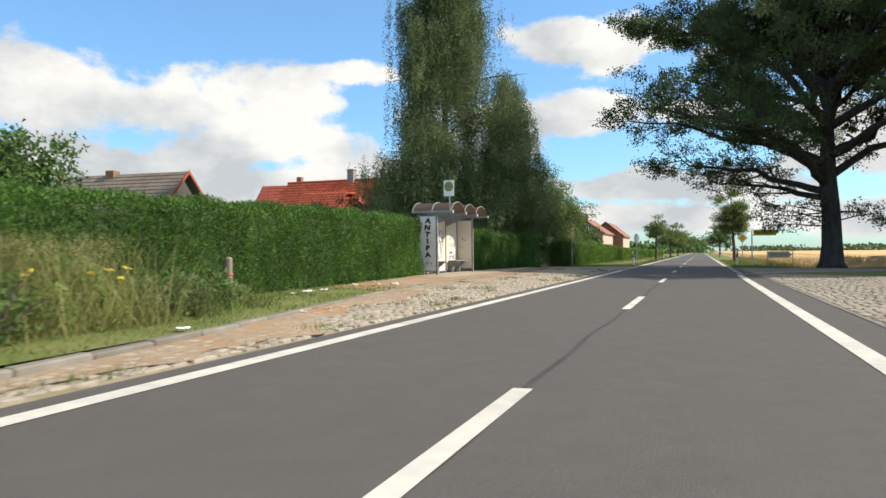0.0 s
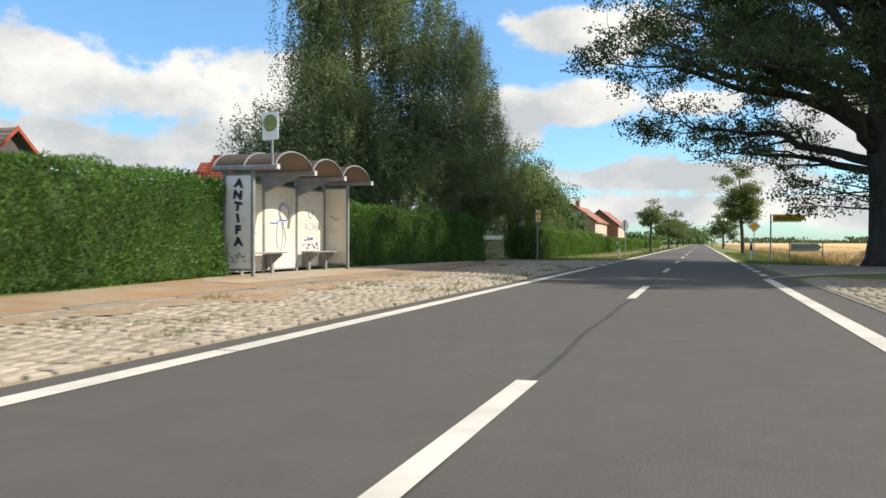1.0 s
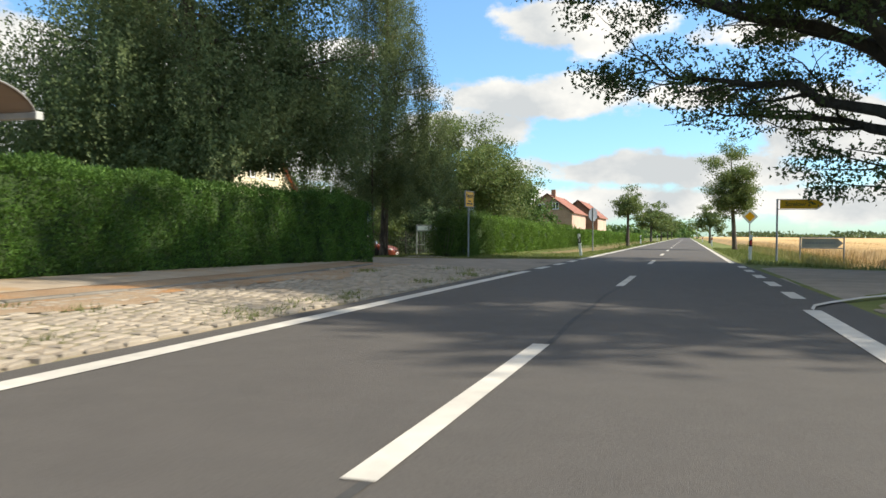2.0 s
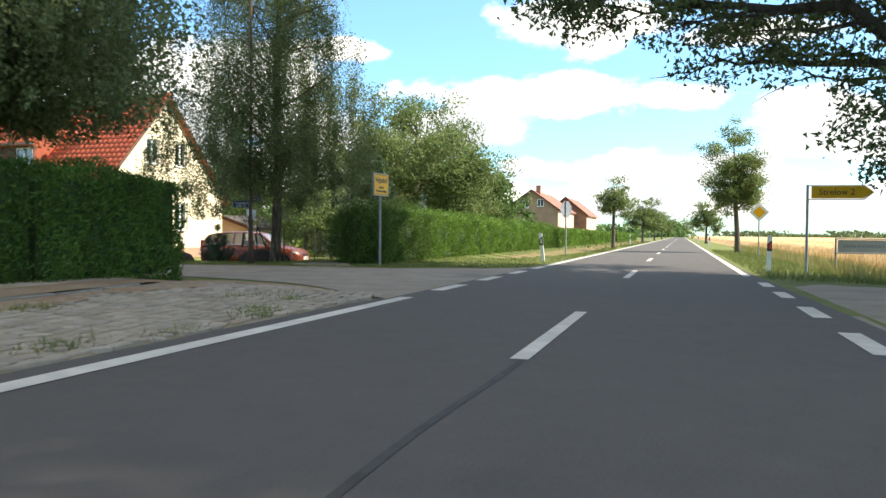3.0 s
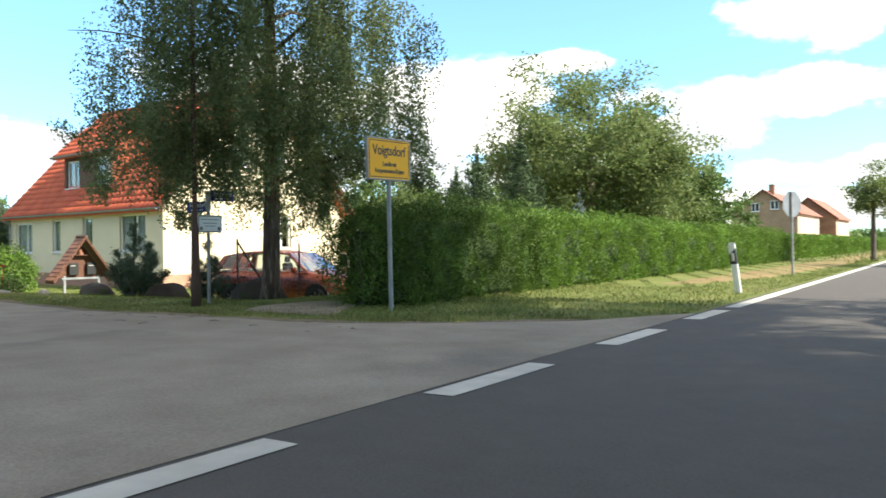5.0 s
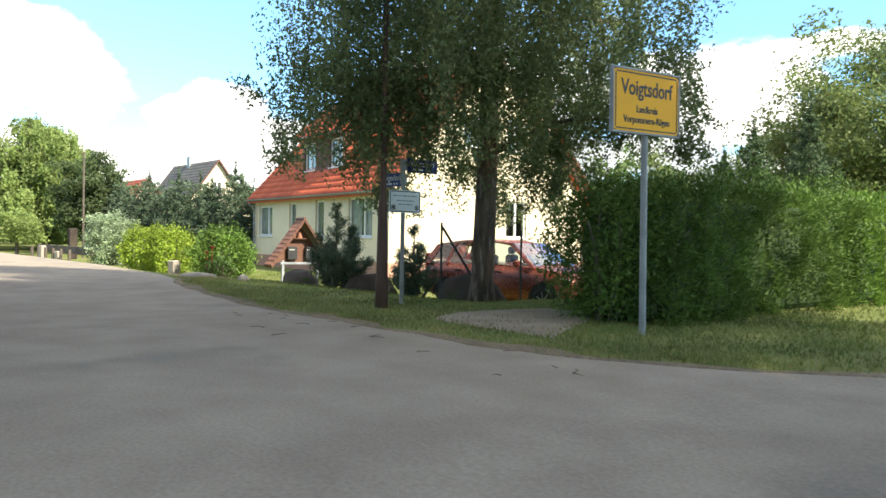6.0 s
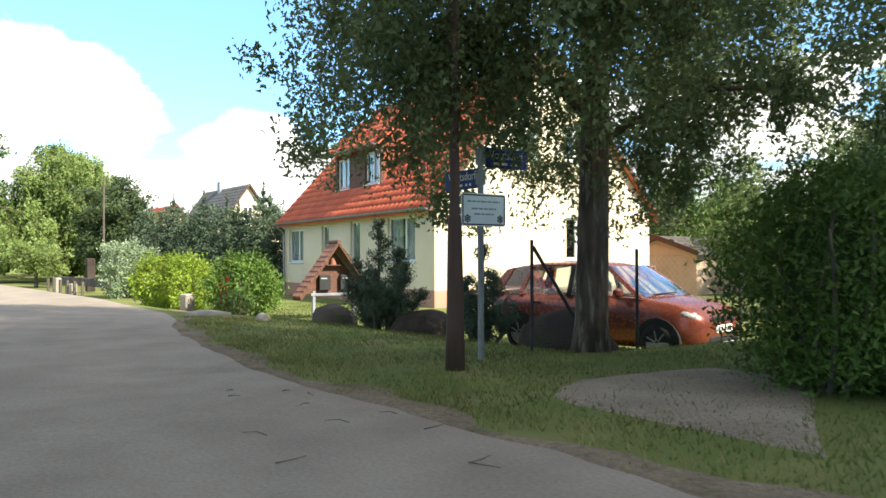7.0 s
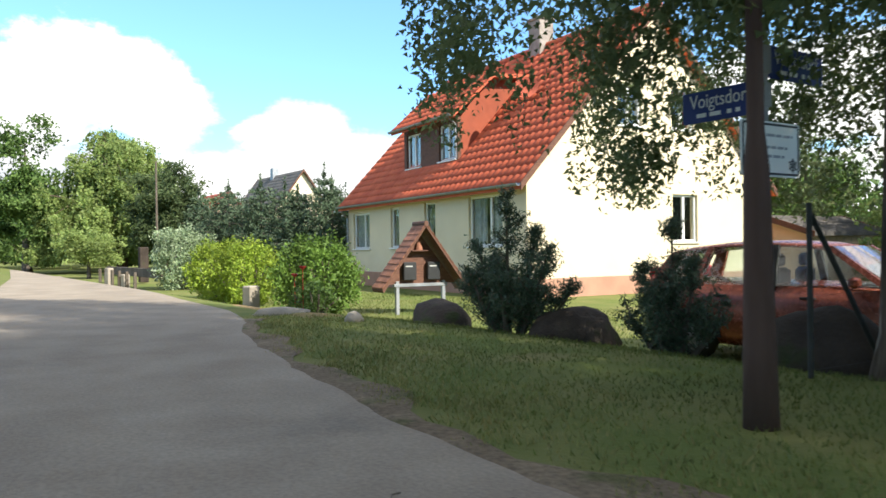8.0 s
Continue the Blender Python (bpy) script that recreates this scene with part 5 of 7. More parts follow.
for y in (SY[0], SY[3]):
    b = Build()
    b.box((SX1 - 0.035, y - 0.035, SG - 0.05), (SX1 + 0.035, y + 0.035, 2.42), ch=0.008)
    b.box((SX1 - 0.08, y - 0.08, SG - 0.03), (SX1 + 0.08, y + 0.08, SG + 0.012))
    part("post", b, STEEL, shelter)
# back panels
for k in range(3):
    b = Build()
    lowz = 0.30 if k < 2 else 0.32
    b.box((SX0 - 0.012, SY[k] + 0.045, lowz), (SX0 + 0.012, SY[k + 1] - 0.045, 2.22), ch=0.004)
    part("back_panel", b, PANEL, shelter)
    for z in (lowz - 0.03, 2.22):
        f = Build()
        f.box((SX0 - 0.025, SY[k] + 0.04, z), (SX0 + 0.025, SY[k + 1] - 0.04, z + 0.035))
        part("panel_rail", f, STEEL, shelter)
for k, (y, mat) in enumerate(((SY[0], PANEL_G), (SY[3], PANEL))):
    b = Build()
    b.box((SX0 + 0.045, y - 0.012, 0.36), (SX1 - 0.04, y + 0.012, 2.30), ch=0.004)
    part("side_panel", b, mat, shelter)
    for z in (0.32, 2.30):
        f = Build()
        f.box((SX0 + 0.04, y - 0.022, z), (SX1 - 0.035, y + 0.022, z + 0.04))
        part("panel_rail", f, STEEL, shelter)
# vaults
RB, SPRING, RISE = -9.92, 2.47, 0.42
for k in range(3):
    y0, y1 = SY[k] - (0.10 if k == 0 else 0), SY[k + 1] + (0.10 if k == 2 else 0)
    n = 14
    arc = [((y0 + y1) / 2 - (y1 - y0) / 2 * math.cos(math.pi * (0.06 + 0.88 * i / n)) / math.cos(math.pi * 0.06), SPRING + RISE * (math.sin(math.pi * (0.06 + 0.88 * i / n)) - math.sin(math.pi * 0.06))) for i in range(n + 1)]
    inner = [(u, w - 0.012) for u, w in arc]
    b = Build()
    b.prism(arc + inner[::-1], RB, SF, "x")
    part("vault", b, SMOKED, shelter, "smoked brown plastic vault")
    for x in (SF - 0.02, (RB + SF) / 2, RB + 0.02):
        b = Build()
        b.tube([(x, u, w + 0.012) for u, w in arc], [0.017] * len(arc), 6)
        part("rib", b, STEEL, shelter)
for k, y in enumerate([SY[0] - 0.10, SY[1], SY[2], SY[3] + 0.10]):
    b = Build()
    b.box((RB, y - 0.055, SPRING - 0.07), (SF + 0.04, y + 0.055, SPRING + 0.02), ch=0.01)
    part("gutter", b, STEEL, shelter)
    b = Build()
    b.box((SF + 0.04, y - 0.06, SPRING - 0.075), (SF + 0.055, y + 0.06, SPRING + 0.03))
    part("gutter_cap", b, STEEL_L, shelter)
    b = Build()
    yy = SY[k]
    b.prism([(SX0 + 0.03, 2.05), (SX0 + 0.08, 2.05), (SF - 0.35, SPRING - 0.07), (SX0 + 0.03, SPRING - 0.07)], yy - 0.02, yy + 0.02, "y")
    if k in (1, 2):
        part("bracket", b, STEEL, shelter)
# benches
for ya, yb in ((26.98, 28.75), (30.02, 31.44)):
    for i in range(3):
        b = Build()
        x = SX0 + 0.10 + i * 0.125
        b.box((x, ya, 0.66), (x + 0.105, yb, 0.695), ch=0.006)
        part("bench_slat", b, STEEL, shelter)
    for yy in (ya + 0.25, yb - 0.25):
        b = Build()
        b.box((SX0 + 0.02, yy - 0.02, 0.61), (SX0 + 0.46, yy + 0.02, 0.66))
        b.prism([(SX0 + 0.02, 0.30), (SX0 + 0.06, 0.30), (SX0 + 0.44, 0.61), (SX0 + 0.02, 0.61)], yy - 0.012, yy + 0.012, "y")
        b.box((SX0 + 0.16, yy - 0.05, 0.18), (SX0 + 0.22, yy + 0.05, 0.62))
        part("bench_bracket", b, STEEL, shelter)


def text(name, body, size, m, material, parent=None, extrude=0.002, align="CENTER", wide=1.0, bold=0.0):
    """Lettering in the built-in font, as a mesh; m: its plane faces local z."""
    cu = bpy.data.curves.new(name, "FONT")
    cu.body, cu.size, cu.extrude, cu.offset, cu.align_x, cu.align_y = body, size, extrude, bold, align, "CENTER"
    tmp = bpy.data.objects.new(name, cu)
    me = bpy.data.meshes.new_from_object(tmp)
    bpy.data.objects.remove(tmp)
    ob = new(name, me)
    me.materials.clear()
    me.materials.append(material)
    if parent:
        ob.parent = parent
    ob.matrix_basis = m @ Matrix.Diagonal((wide, 1, 1, 1))
    return ob


def facing(x, y, z, way):
    """A plane for lettering that is read from the given side: +x, -y and so on."""
    turn = {"+x": 90, "-y": 0, "-x": -90, "+y": 180}[way]
    return pose(x, y, z, 90, 0, turn)


for i, ch in enumerate("ANTIFA"):
    text("lettering", ch, 0.235, facing(-9.36 + rng.uniform(-0.02, 0.02), SY[0] - 0.016, 2.13 - i * 0.242, "-y") @ pose(0, 0, 0, 0, 0, rng.uniform(-12, 12)), INK, shelter, 0.001, wide=1.15, bold=0.018)
# scrawl below the letters, and blurs of paint round them
b = Build()
for i in range(16):
    x, z = -9.36 + rng.uniform(-0.2, 0.2), rng.uniform(0.48, 0.74)
    dx, dz = rng.uniform(-0.07, 0.07), rng.uniform(-0.06, 0.06)
    b.rod((x, SY[0] - 0.014, z), (x + dx, SY[0] - 0.014, z + dz), 0.010, 5)
part("scrawl", b, INK, shelter)["kind"] = "stuff"


def stroke(pts, r, mat, x=SX0 + 0.016):
    b = Build()
    b.tube([(x, y, z) for y, z in pts], [r] * len(pts), 5)
    part("paint_stroke", b, mat, shelter)


def loop(cy, cz, ry, rz, a0=0, a1=360, n=18):
    return [(cy + ry * math.cos(radians(a0 + (a1 - a0) * k / n)), cz + rz * math.sin(radians(a0 + (a1 - a0) * k / n))) for k in range(n + 1)]


stroke(loop(29.35, 1.62, 0.24, 0.24), 0.013, INK_L)
stroke(loop(29.33, 1.62, 0.17, 0.2, 30, 300), 0.010, INK_B)
stroke([(29.62, 1.78), (29.72, 1.72), (29.60, 1.58)], 0.011, INK_L)
stroke([(28.72, 1.36), (29.0, 1.36), (29.15, 1.44), (29.5, 1.44)], 0.016, INK_B)
stroke([(29.05, 1.40), (29.0, 1.1), (29.05, 0.75)], 0.018, INK_L)
stroke([(29.25, 1.40), (29.3, 1.0), (29.2, 0.72)], 0.018, INK_L)
stroke([(29.3, 1.38), (29.45, 1.0), (29.38, 0.78)], 0.018, INK_L)
stroke(loop(30.72, 1.68, 0.13, 0.16, 170, 380), 0.014, INK_L)
text("lettering", "ACAB", 0.30, facing(SX0 + 0.016, 30.75, 1.30, "+x"), INK_L, shelter, 0.001)
text("lettering", "LS", 0.26, facing(SX0 + 0.016, 27.9, 1.34, "+x"), INK_L, shelter, 0.001)
for i in range(22):
    y, z = rng.uniform(30.25, 31.15), rng.uniform(0.74, 1.05)
    stroke([(y, z), (y + rng.uniform(-0.1, 0.1), z + rng.uniform(-0.07, 0.07)), (y + rng.uniform(-0.12, 0.12), z + rng.uniform(-0.06, 0.06))], 0.012, INK_B)
stroke([(28.0, 1.12), (28.2, 1.12)], 0.012, INK_L)
b = Build()
b.tube([(-9.5, SY[3] - 0.016, 1.62), (-9.38, SY[3] - 0.016, 1.50), (-9.26, SY[3] - 0.016, 1.52)], [0.01] * 3, 5)
part("paint_stroke", b, INK, shelter)

# bus stop sign on its pole beside the roof
SIGN_W = surface("sign white", (0.78, 0.78, 0.75), (0.72, 0.72, 0.69), 4, 0.5, 0.05, 40)
SIGN_Y = surface("sign yellow", (0.90, 0.46, 0.02), (0.85, 0.42, 0.02), 3, 0.45, 0.05, 40, big=0.06, spec=0.15)
SIGN_YL = surface("faded yellow green", (0.36, 0.31, 0.09), (0.30, 0.27, 0.09), 3, 0.5, 0.05, 40)
SIGN_K = surface("sign black", (0.02, 0.02, 0.02), (0.03, 0.03, 0.03), 3, 0.5, 0.02, 40)
SIGN_B = surface("sign blue", (0.018, 0.036, 0.17), (0.024, 0.045, 0.20), 3, 0.45, 0.03, 40)
SIGN_G = surface("sign back grey", (0.28, 0.29, 0.31), (0.34, 0.35, 0.37), 3, 0.5, 0.05, 40, metal=0.3)
SIGN_R = surface("sign red", (0.55, 0.03, 0.03), (0.5, 0.03, 0.03), 3, 0.45, 0.03, 40)
GREEN_RING = surface("ring green", (0.06, 0.20, 0.07), (0.08, 0.22, 0.08), 3, 0.5, 0.02, 40)


def disc(b, m, r, d, n=28):
    b.tube([m @ Vector((0, 0, 0)), m @ Vector((0, 0, d))], [r, r], n)
    return b


def plate(name, w, h, m, material, parent, t=0.012, r=0.03, label=""):
    """A sign plate with rounded corners; m: centre, faces local z."""
    b, n = Build(), 4
    out = []
    for cx, cy, a in ((w / 2 - r, h / 2 - r, 0), (-w / 2 + r, h / 2 - r, 90), (-w / 2 + r, -h / 2 + r, 180), (w / 2 - r, -h / 2 + r, 270)):
        out += [(cx + r * math.cos(radians(a + 90 * k / n)), cy + r * math.sin(radians(a + 90 * k / n))) for k in range(n + 1)]
    b.prism(out, -t, 0, "z", m)
    return part(name, b, material, parent, label)


stop = thing("bus_stop_sign", "white bus stop sign with yellow disc on shelter", "sign")
b = Build()
b.tube([(-8.50, 26.80, 2.42), (-8.50, 26.78, 2.75), (-8.50, 26.76, 3.52)], [0.028] * 3, 8)
part("pole", b, GALV, stop)
SM = pose(-8.50, 26.70, 3.26, 90, 0, -8)
plate("plate", 0.40, 0.56, SM, SIGN_W, stop)
b = Build()
part("ring", disc(b, SM @ pose(0, 0.06, 0.002), 0.17, 0.004), GREEN_RING, stop)
b = Build()
part("disc", disc(b, SM @ pose(0, 0.06, 0.006), 0.148, 0.004), SIGN_YL, stop, "faded yellow disc")
text("letter", "H", 0.23, SM @ pose(0, 0.06, 0.012), GREEN_RING, stop)

# ---------- signs ----------
town = thing("town_sign", "yellow place-name sign on a steel post before the hedge", "sign")
b = Build()
b.tube([(-8.185, 52.56, -0.05), (-8.185, 52.53, 2.0), (-8.185, 52.52, 2.52)], [0.034] * 3, 10)
part("pole", b, GALV, town)
TM = pose(-8.14, 52.50, 2.275, 90, 0, 85.5) @ pose(0, 0, 0, 0, 0, 0.8) @ Matrix.Diagonal((0.91, 0.875, 0.91, 1))
b = Build()
for lo, hi in (((-0.53, -0.355, -0.04), (0.53, -0.33, 0.008)), ((-0.53, 0.33, -0.04), (0.53, 0.355, 0.008)), ((-0.53, -0.33, -0.04), (-0.505, 0.33, 0.008)), ((0.505, -0.33, -0.04), (0.53, 0.33, 0.008))):
    b.box(lo, hi, TM, ch=0.004)
part("frame", b, GALV, town, "grey steel frame")
plate("plate", 1.01, 0.66, TM, SIGN_Y, town, 0.02, 0.05)
b = Build()
for lo, hi in (((-0.47, 0.295, 0.001), (0.47, 0.308, 0.003)), ((-0.47, -0.308, 0.001), (0.47, -0.295, 0.003)), ((-0.485, -0.29, 0.001), (-0.472, 0.29, 0.003)), ((0.472, -0.29, 0.001), (0.485, 0.29, 0.003))):
    b.box(lo, hi, TM)
part("border", b, SIGN_K, town)
text("lettering", "Voigtsdorf", 0.235, TM @ pose(0, 0.14, 0.002), SIGN_K, town, wide=0.80, bold=0.003)
text("lettering", "Landkreis", 0.105, TM @ pose(0, -0.085, 0.002), SIGN_K, town, wide=0.82, bold=0.002)
text("lettering", "Vorpommern-Rügen", 0.105, TM @ pose(0, -0.20, 0.002), SIGN_K, town, wide=0.82, bold=0.002)

street = thing("street_sign", "street name signs and white notice on a steel post", "sign")
b = Build()
b.tube([(-12.36, 52.72, -0.05), (-12.37, 52.73, 2.03)], [0.03, 0.03], 10)
part("pole", b, GALV, street)
b = Build()
b.box((-12.41, 52.695, 1.68), (-12.335, 52.77, 1.82), ch=0.006)
b.box((-12.41, 52.695, 1.87), (-12.335, 52.77, 2.03), ch=0.006)
part("bracket", b, GALV, street)
WM = facing(-12.315, 52.725, 1.437, "+x")
plate("notice", 0.54, 0.31, WM, SIGN_W, street, 0.01, 0.02, "white notice with black border")
b = Build()
for lo, hi in (((-0.255, 0.132, 0.0005), (0.255, 0.145, 0.002)), ((-0.255, -0.145, 0.0005), (0.255, -0.132, 0.002)), ((-0.262, -0.132, 0.0005), (-0.249, 0.132, 0.002)), ((0.249, -0.132, 0.0005), (0.262, 0.132, 0.002))):
    b.box(lo, hi, WM)
part("border", b, SIGN_K, street)
b = Build()
for z, w in ((0.078, 0.40), (0.010, 0.30), (-0.040, 0.24)):
    x = -w / 2
    while x < w / 2:
        ww = rng.uniform(0.03, 0.08)
        b.box((x, z - 0.008, 0.0005), (min(x + ww, w / 2), z + 0.008, 0.002), WM)
        x += ww + 0.012
part("print", b, SIGN_G, street)["kind"] = "stuff"
for cx in (-0.20, 0.20):
    b = Build()
    for k in range(3):
        b.box((-0.042, -0.005, 0.0005), (0.042, 0.005, 0.002), WM @ pose(cx, -0.085, 0, 0, 0, 60 * k + 30))
    for k in range(6):
        b.box((0.022, -0.016, 0.0005), (0.030, 0.016, 0.0022), WM @ pose(cx, -0.085, 0, 0, 0, 60 * k + 30))
    part("snowflake", b, SIGN_K, street)
for m in (facing(-12.37, 53.06, 1.95, "+x"), facing(-12.67, 52.74, 1.75, "-y")):
    plate("name_plate", 0.54, 0.19, m, SIGN_B, street, 0.006, 0.015, "blue street name plate")
    text("lettering", "Voigtsdorf", 0.12, m @ pose(0, 0.03, 0.002), SIGN_W, street, 0.001, wide=0.85)
    b = Build()
    for x, w in ((-0.13, 0.07), (-0.03, 0.08), (0.07, 0.03), (0.13, 0.03)):
        b.box((x - w / 2, -0.065, 0.0005), (x + w / 2, -0.04, 0.002), m)
    part("print", b, SIGN_W, street)["kind"] = "stuff"

arrow = thing("direction_sign", "yellow arrow direction sign on a dark steel post", "sign")
b = Build()
b.tube([(3.03, 54.83, -0.12), (3.03, 54.83, 2.33)], [0.038, 0.038], 10)
part("pole", b, SIGN_G, arrow)
b = Build()
b.prism([(3.11, 1.97), (4.36, 1.97), (4.58, 2.13), (4.36, 2.29), (3.11, 2.29)], 54.76, 54.74, "y")
part("plate", b, SIGN_Y, arrow)
b = Build()
for z in (1.95, 2.31):
    b.rod((3.03, 54.815, z), (4.38, 54.815, z), 0.014, 8)
b.rod((4.38, 54.815, 1.95), (4.60, 54.815, 2.13), 0.014, 8), b.rod((4.38, 54.815, 2.31), (4.60, 54.815, 2.13), 0.014, 8)
part("frame", b, GALV, arrow)
text("lettering", "Strelow 2", 0.22, facing(3.72, 54.738, 2.13, "-y"), SIGN_K, arrow)
tour = thing("direction_sign", "low grey arrow board on two steel posts", "sign")
for x in (4.10, 5.66):
    b = Build()
    b.rod((x, 57.0, -0.35), (x, 57.0, 0.93), 0.03)
    part("post", b, GALV, tour)
b = Build()
b.prism([(4.14, 0.52), (5.42, 0.52), (5.62, 0.70), (5.42, 0.88), (4.14, 0.88)], 56.96, 56.94, "y")
part("plate", b, surface("grey board", (0.40, 0.40, 0.38), (0.46, 0.45, 0.42), 3, 0.6, 0.05, 40), tour)
b = Build()
b.rod((4.10, 56.98, 0.91), (5.66, 56.98, 0.91), 0.018), b.rod((4.10, 56.98, 0.50), (5.66, 56.98, 0.50), 0.018)
part("frame", b, SIGN_G, tour)
b = Build()
x = 4.28
while x < 5.3:
    w = rng.uniform(0.05, 0.11)
    b.box((x, 56.937, 0.66), (x + w, 56.94, 0.74))
    x += w + 0.02
part("print", b, SIGN_G, tour)["kind"] = "stuff"

prio = thing("priority_sign", "yellow and white priority road sign on post", "sign")
b = Build()
b.rod((3.14, 69.78, -0.2), (3.14, 69.78, 2.34), 0.03)
part("pole", b, GALV, prio)
PM = facing(3.14, 69.74, 2.03, "-y") @ pose(0, 0, 0, 0, 0, 45)
plate("plate", 0.60, 0.60, PM, SIGN_W, prio, 0.01, 0.05)
plate("field", 0.38, 0.38, PM @ pose(0, 0, 0.006), SIGN_Y, prio, 0.004, 0.03, "yellow middle field")
yield_sign = thing("sign_back", "grey eight-sided back of a traffic sign on post", "sign")
b = Build()
b.rod((-5.22, 68.3, -0.1), (-5.24, 68.3, 2.46), 0.035)
part("pole", b, GALV, yield_sign)
b = Build()
YM = pose(-5.24, 68.36, 2.10, 90, 0, 58)
b.prism([(0.40 * math.cos(radians(22.5 + 45 * k)), 0.40 * math.sin(radians(22.5 + 45 * k))) for k in range(8)], 0, 0.012, "z", YM)
part("plate", b, surface("dull sign back", (0.16, 0.18, 0.21), (0.20, 0.22, 0.25), 4, 0.6, 0.1, 40), yield_sign)


def guide_post(x, y, lean, back, z=None):
    t = thing("guide_post", "white guide post with slanted black band" + (" and red reflector" if back else ""), "guide post", (x, y, float(land(x, y)) - 0.05 if z is None else z), group="guide posts")
    m = pose(0, 0, 0, lean[0], lean[1], 0)
    out = [(-0.06, -0.035), (0.0, -0.055), (0.06, -0.035), (0.06, 0.04), (-0.06, 0.04)]
    b = Build()
    v = [m @ Vector((u, w, z)) for z in (0, 0.62) for u, w in out] + [m @ Vector((u, w, 0.70 + 0.05 * (u / 0.06))) for u, w in out]
    b.add(v[:10], [tuple(range(4, -1, -1)), tuple(range(5, 10))] + [(i, (i + 1) % 5, 5 + (i + 1) % 5, 5 + i) for i in range(5)])
    part("foot", b, SIGN_W, t)
    b = Build()
    rings = [[m @ Vector((u * 1.01, w * 1.01, z + 0.05 * u / 0.06)) for u, w in out] for z in (0.63, 0.87)]
    b.add([m @ Vector((u * 1.01, w * 1.01, 0.62)) for u, w in out] + rings[1], [tuple(range(4, -1, -1)), tuple(range(5, 10))] + [(i, (i + 1) % 5, 5 + (i + 1) % 5, 5 + i) for i in range(5)])
    part("band", b, SIGN_K, t, "black band")
    b = Build()
    b.add(rings[1] + [m @ Vector((u, w, 1.02 - 0.03 * w / 0.05)) for u, w in out], [tuple(range(4, -1, -1)), tuple(range(5, 10))] + [(i, (i + 1) % 5, 5 + (i + 1) % 5, 5 + i) for i in range(5)])
    part("top", b, SIGN_W, t)
    b = Build()
    b.box((-0.028, -0.064, 0.68), (0.028, -0.045, 0.84), m, ch=0.006)
    part("reflector", b, SIGN_R if back else STEEL_L, t)


guide_post(-4.72, 59.2, (4, -6), False)
guide_post(2.13, 55.1, (0, 1), True)
for x, y in ((-4.75, 108), (2.15, 104), (-4.75, 156), (2.15, 152)):
    guide_post(x, y, (0, 0), x > 0)

# timber pole beside the village road
pole = thing("timber_pole", "brown timber pole with a thicker foot on the verge", "pole")
b = Build()
b.tube([(-11.975, 52.11, -0.1), (-11.985, 52.12, 0.4), (-11.995, 52.125, 1.27), (-12.0, 52.13, 1.46), (-12.015, 52.14, 3.0), (-12.045, 52.16, 8.2)], [0.090, 0.078, 0.062, 0.042, 0.040, 0.036], 12)
part("shaft", b, surface("weathered pole wood", (0.058, 0.034, 0.026), (0.088, 0.052, 0.040), 7, 0.85, 0.5, 30, stretch=(1, 1, 0.12)), pole, smooth=True)

# ---------- the front garden ----------
ROCK = surface("dark boulder", (0.042, 0.033, 0.027), (0.068, 0.053, 0.043), 3.5, 0.95, 0.9, 22, big=0.3, spec=0.15, stain=(0.05, 0.06, 0.025), stain_at=0.58, stain_scale=3.0)
PALE_STONE = surface("pale stone", (0.36, 0.31, 0.25), (0.28, 0.25, 0.21), 3, 0.9, 0.6, 30)


def boulder(x, y, rx, ry, h, mat=ROCK, name="boulder", label="dark rounded boulder on the grass"):
    z = float(land(x, y))
    bm = bmesh.new()
    bmesh.ops.create_icosphere(bm, subdivisions=3, radius=1.0)
    for v in bm.verts:
        k = 1 + 0.16 * noise.noise(v.co * 1.7 + Vector((x, y, 0))) + 0.06 * noise.noise(v.co * 5 + Vector((y, x, 0)))
        v.co = Vector((v.co.x * rx * k, v.co.y * ry * k, max(v.co.z, -0.35) * h * k))
    me = bpy.data.meshes.new(name)
    bm.to_mesh(me)
    bm.free()
    me.polygons.foreach_set("use_smooth", [True] * len(me.polygons))
    ob = part(name, me, mat)
    ob.matrix_basis = pose(x, y, z, 0, 0, x * 40)
    return tagged(ob, label, "boulder")


boulder(-18.6, 54.6, 0.75, 0.42, 0.36)
boulder(-16.2, 54.8, 0.55, 0.4, 0.42)
boulder(-13.3, 54.85, 0.70, 0.45, 0.58, label="large dark boulder before the parked car")
boulder(-20.3, 53.0, 0.42, 0.2, 0.10, PALE_STONE, label="flat pale stone at the garden edge")
boulder(-18.6, 53.3, 0.16, 0.12, 0.12, PALE_STONE, label="small pale stone at the lawn edge")


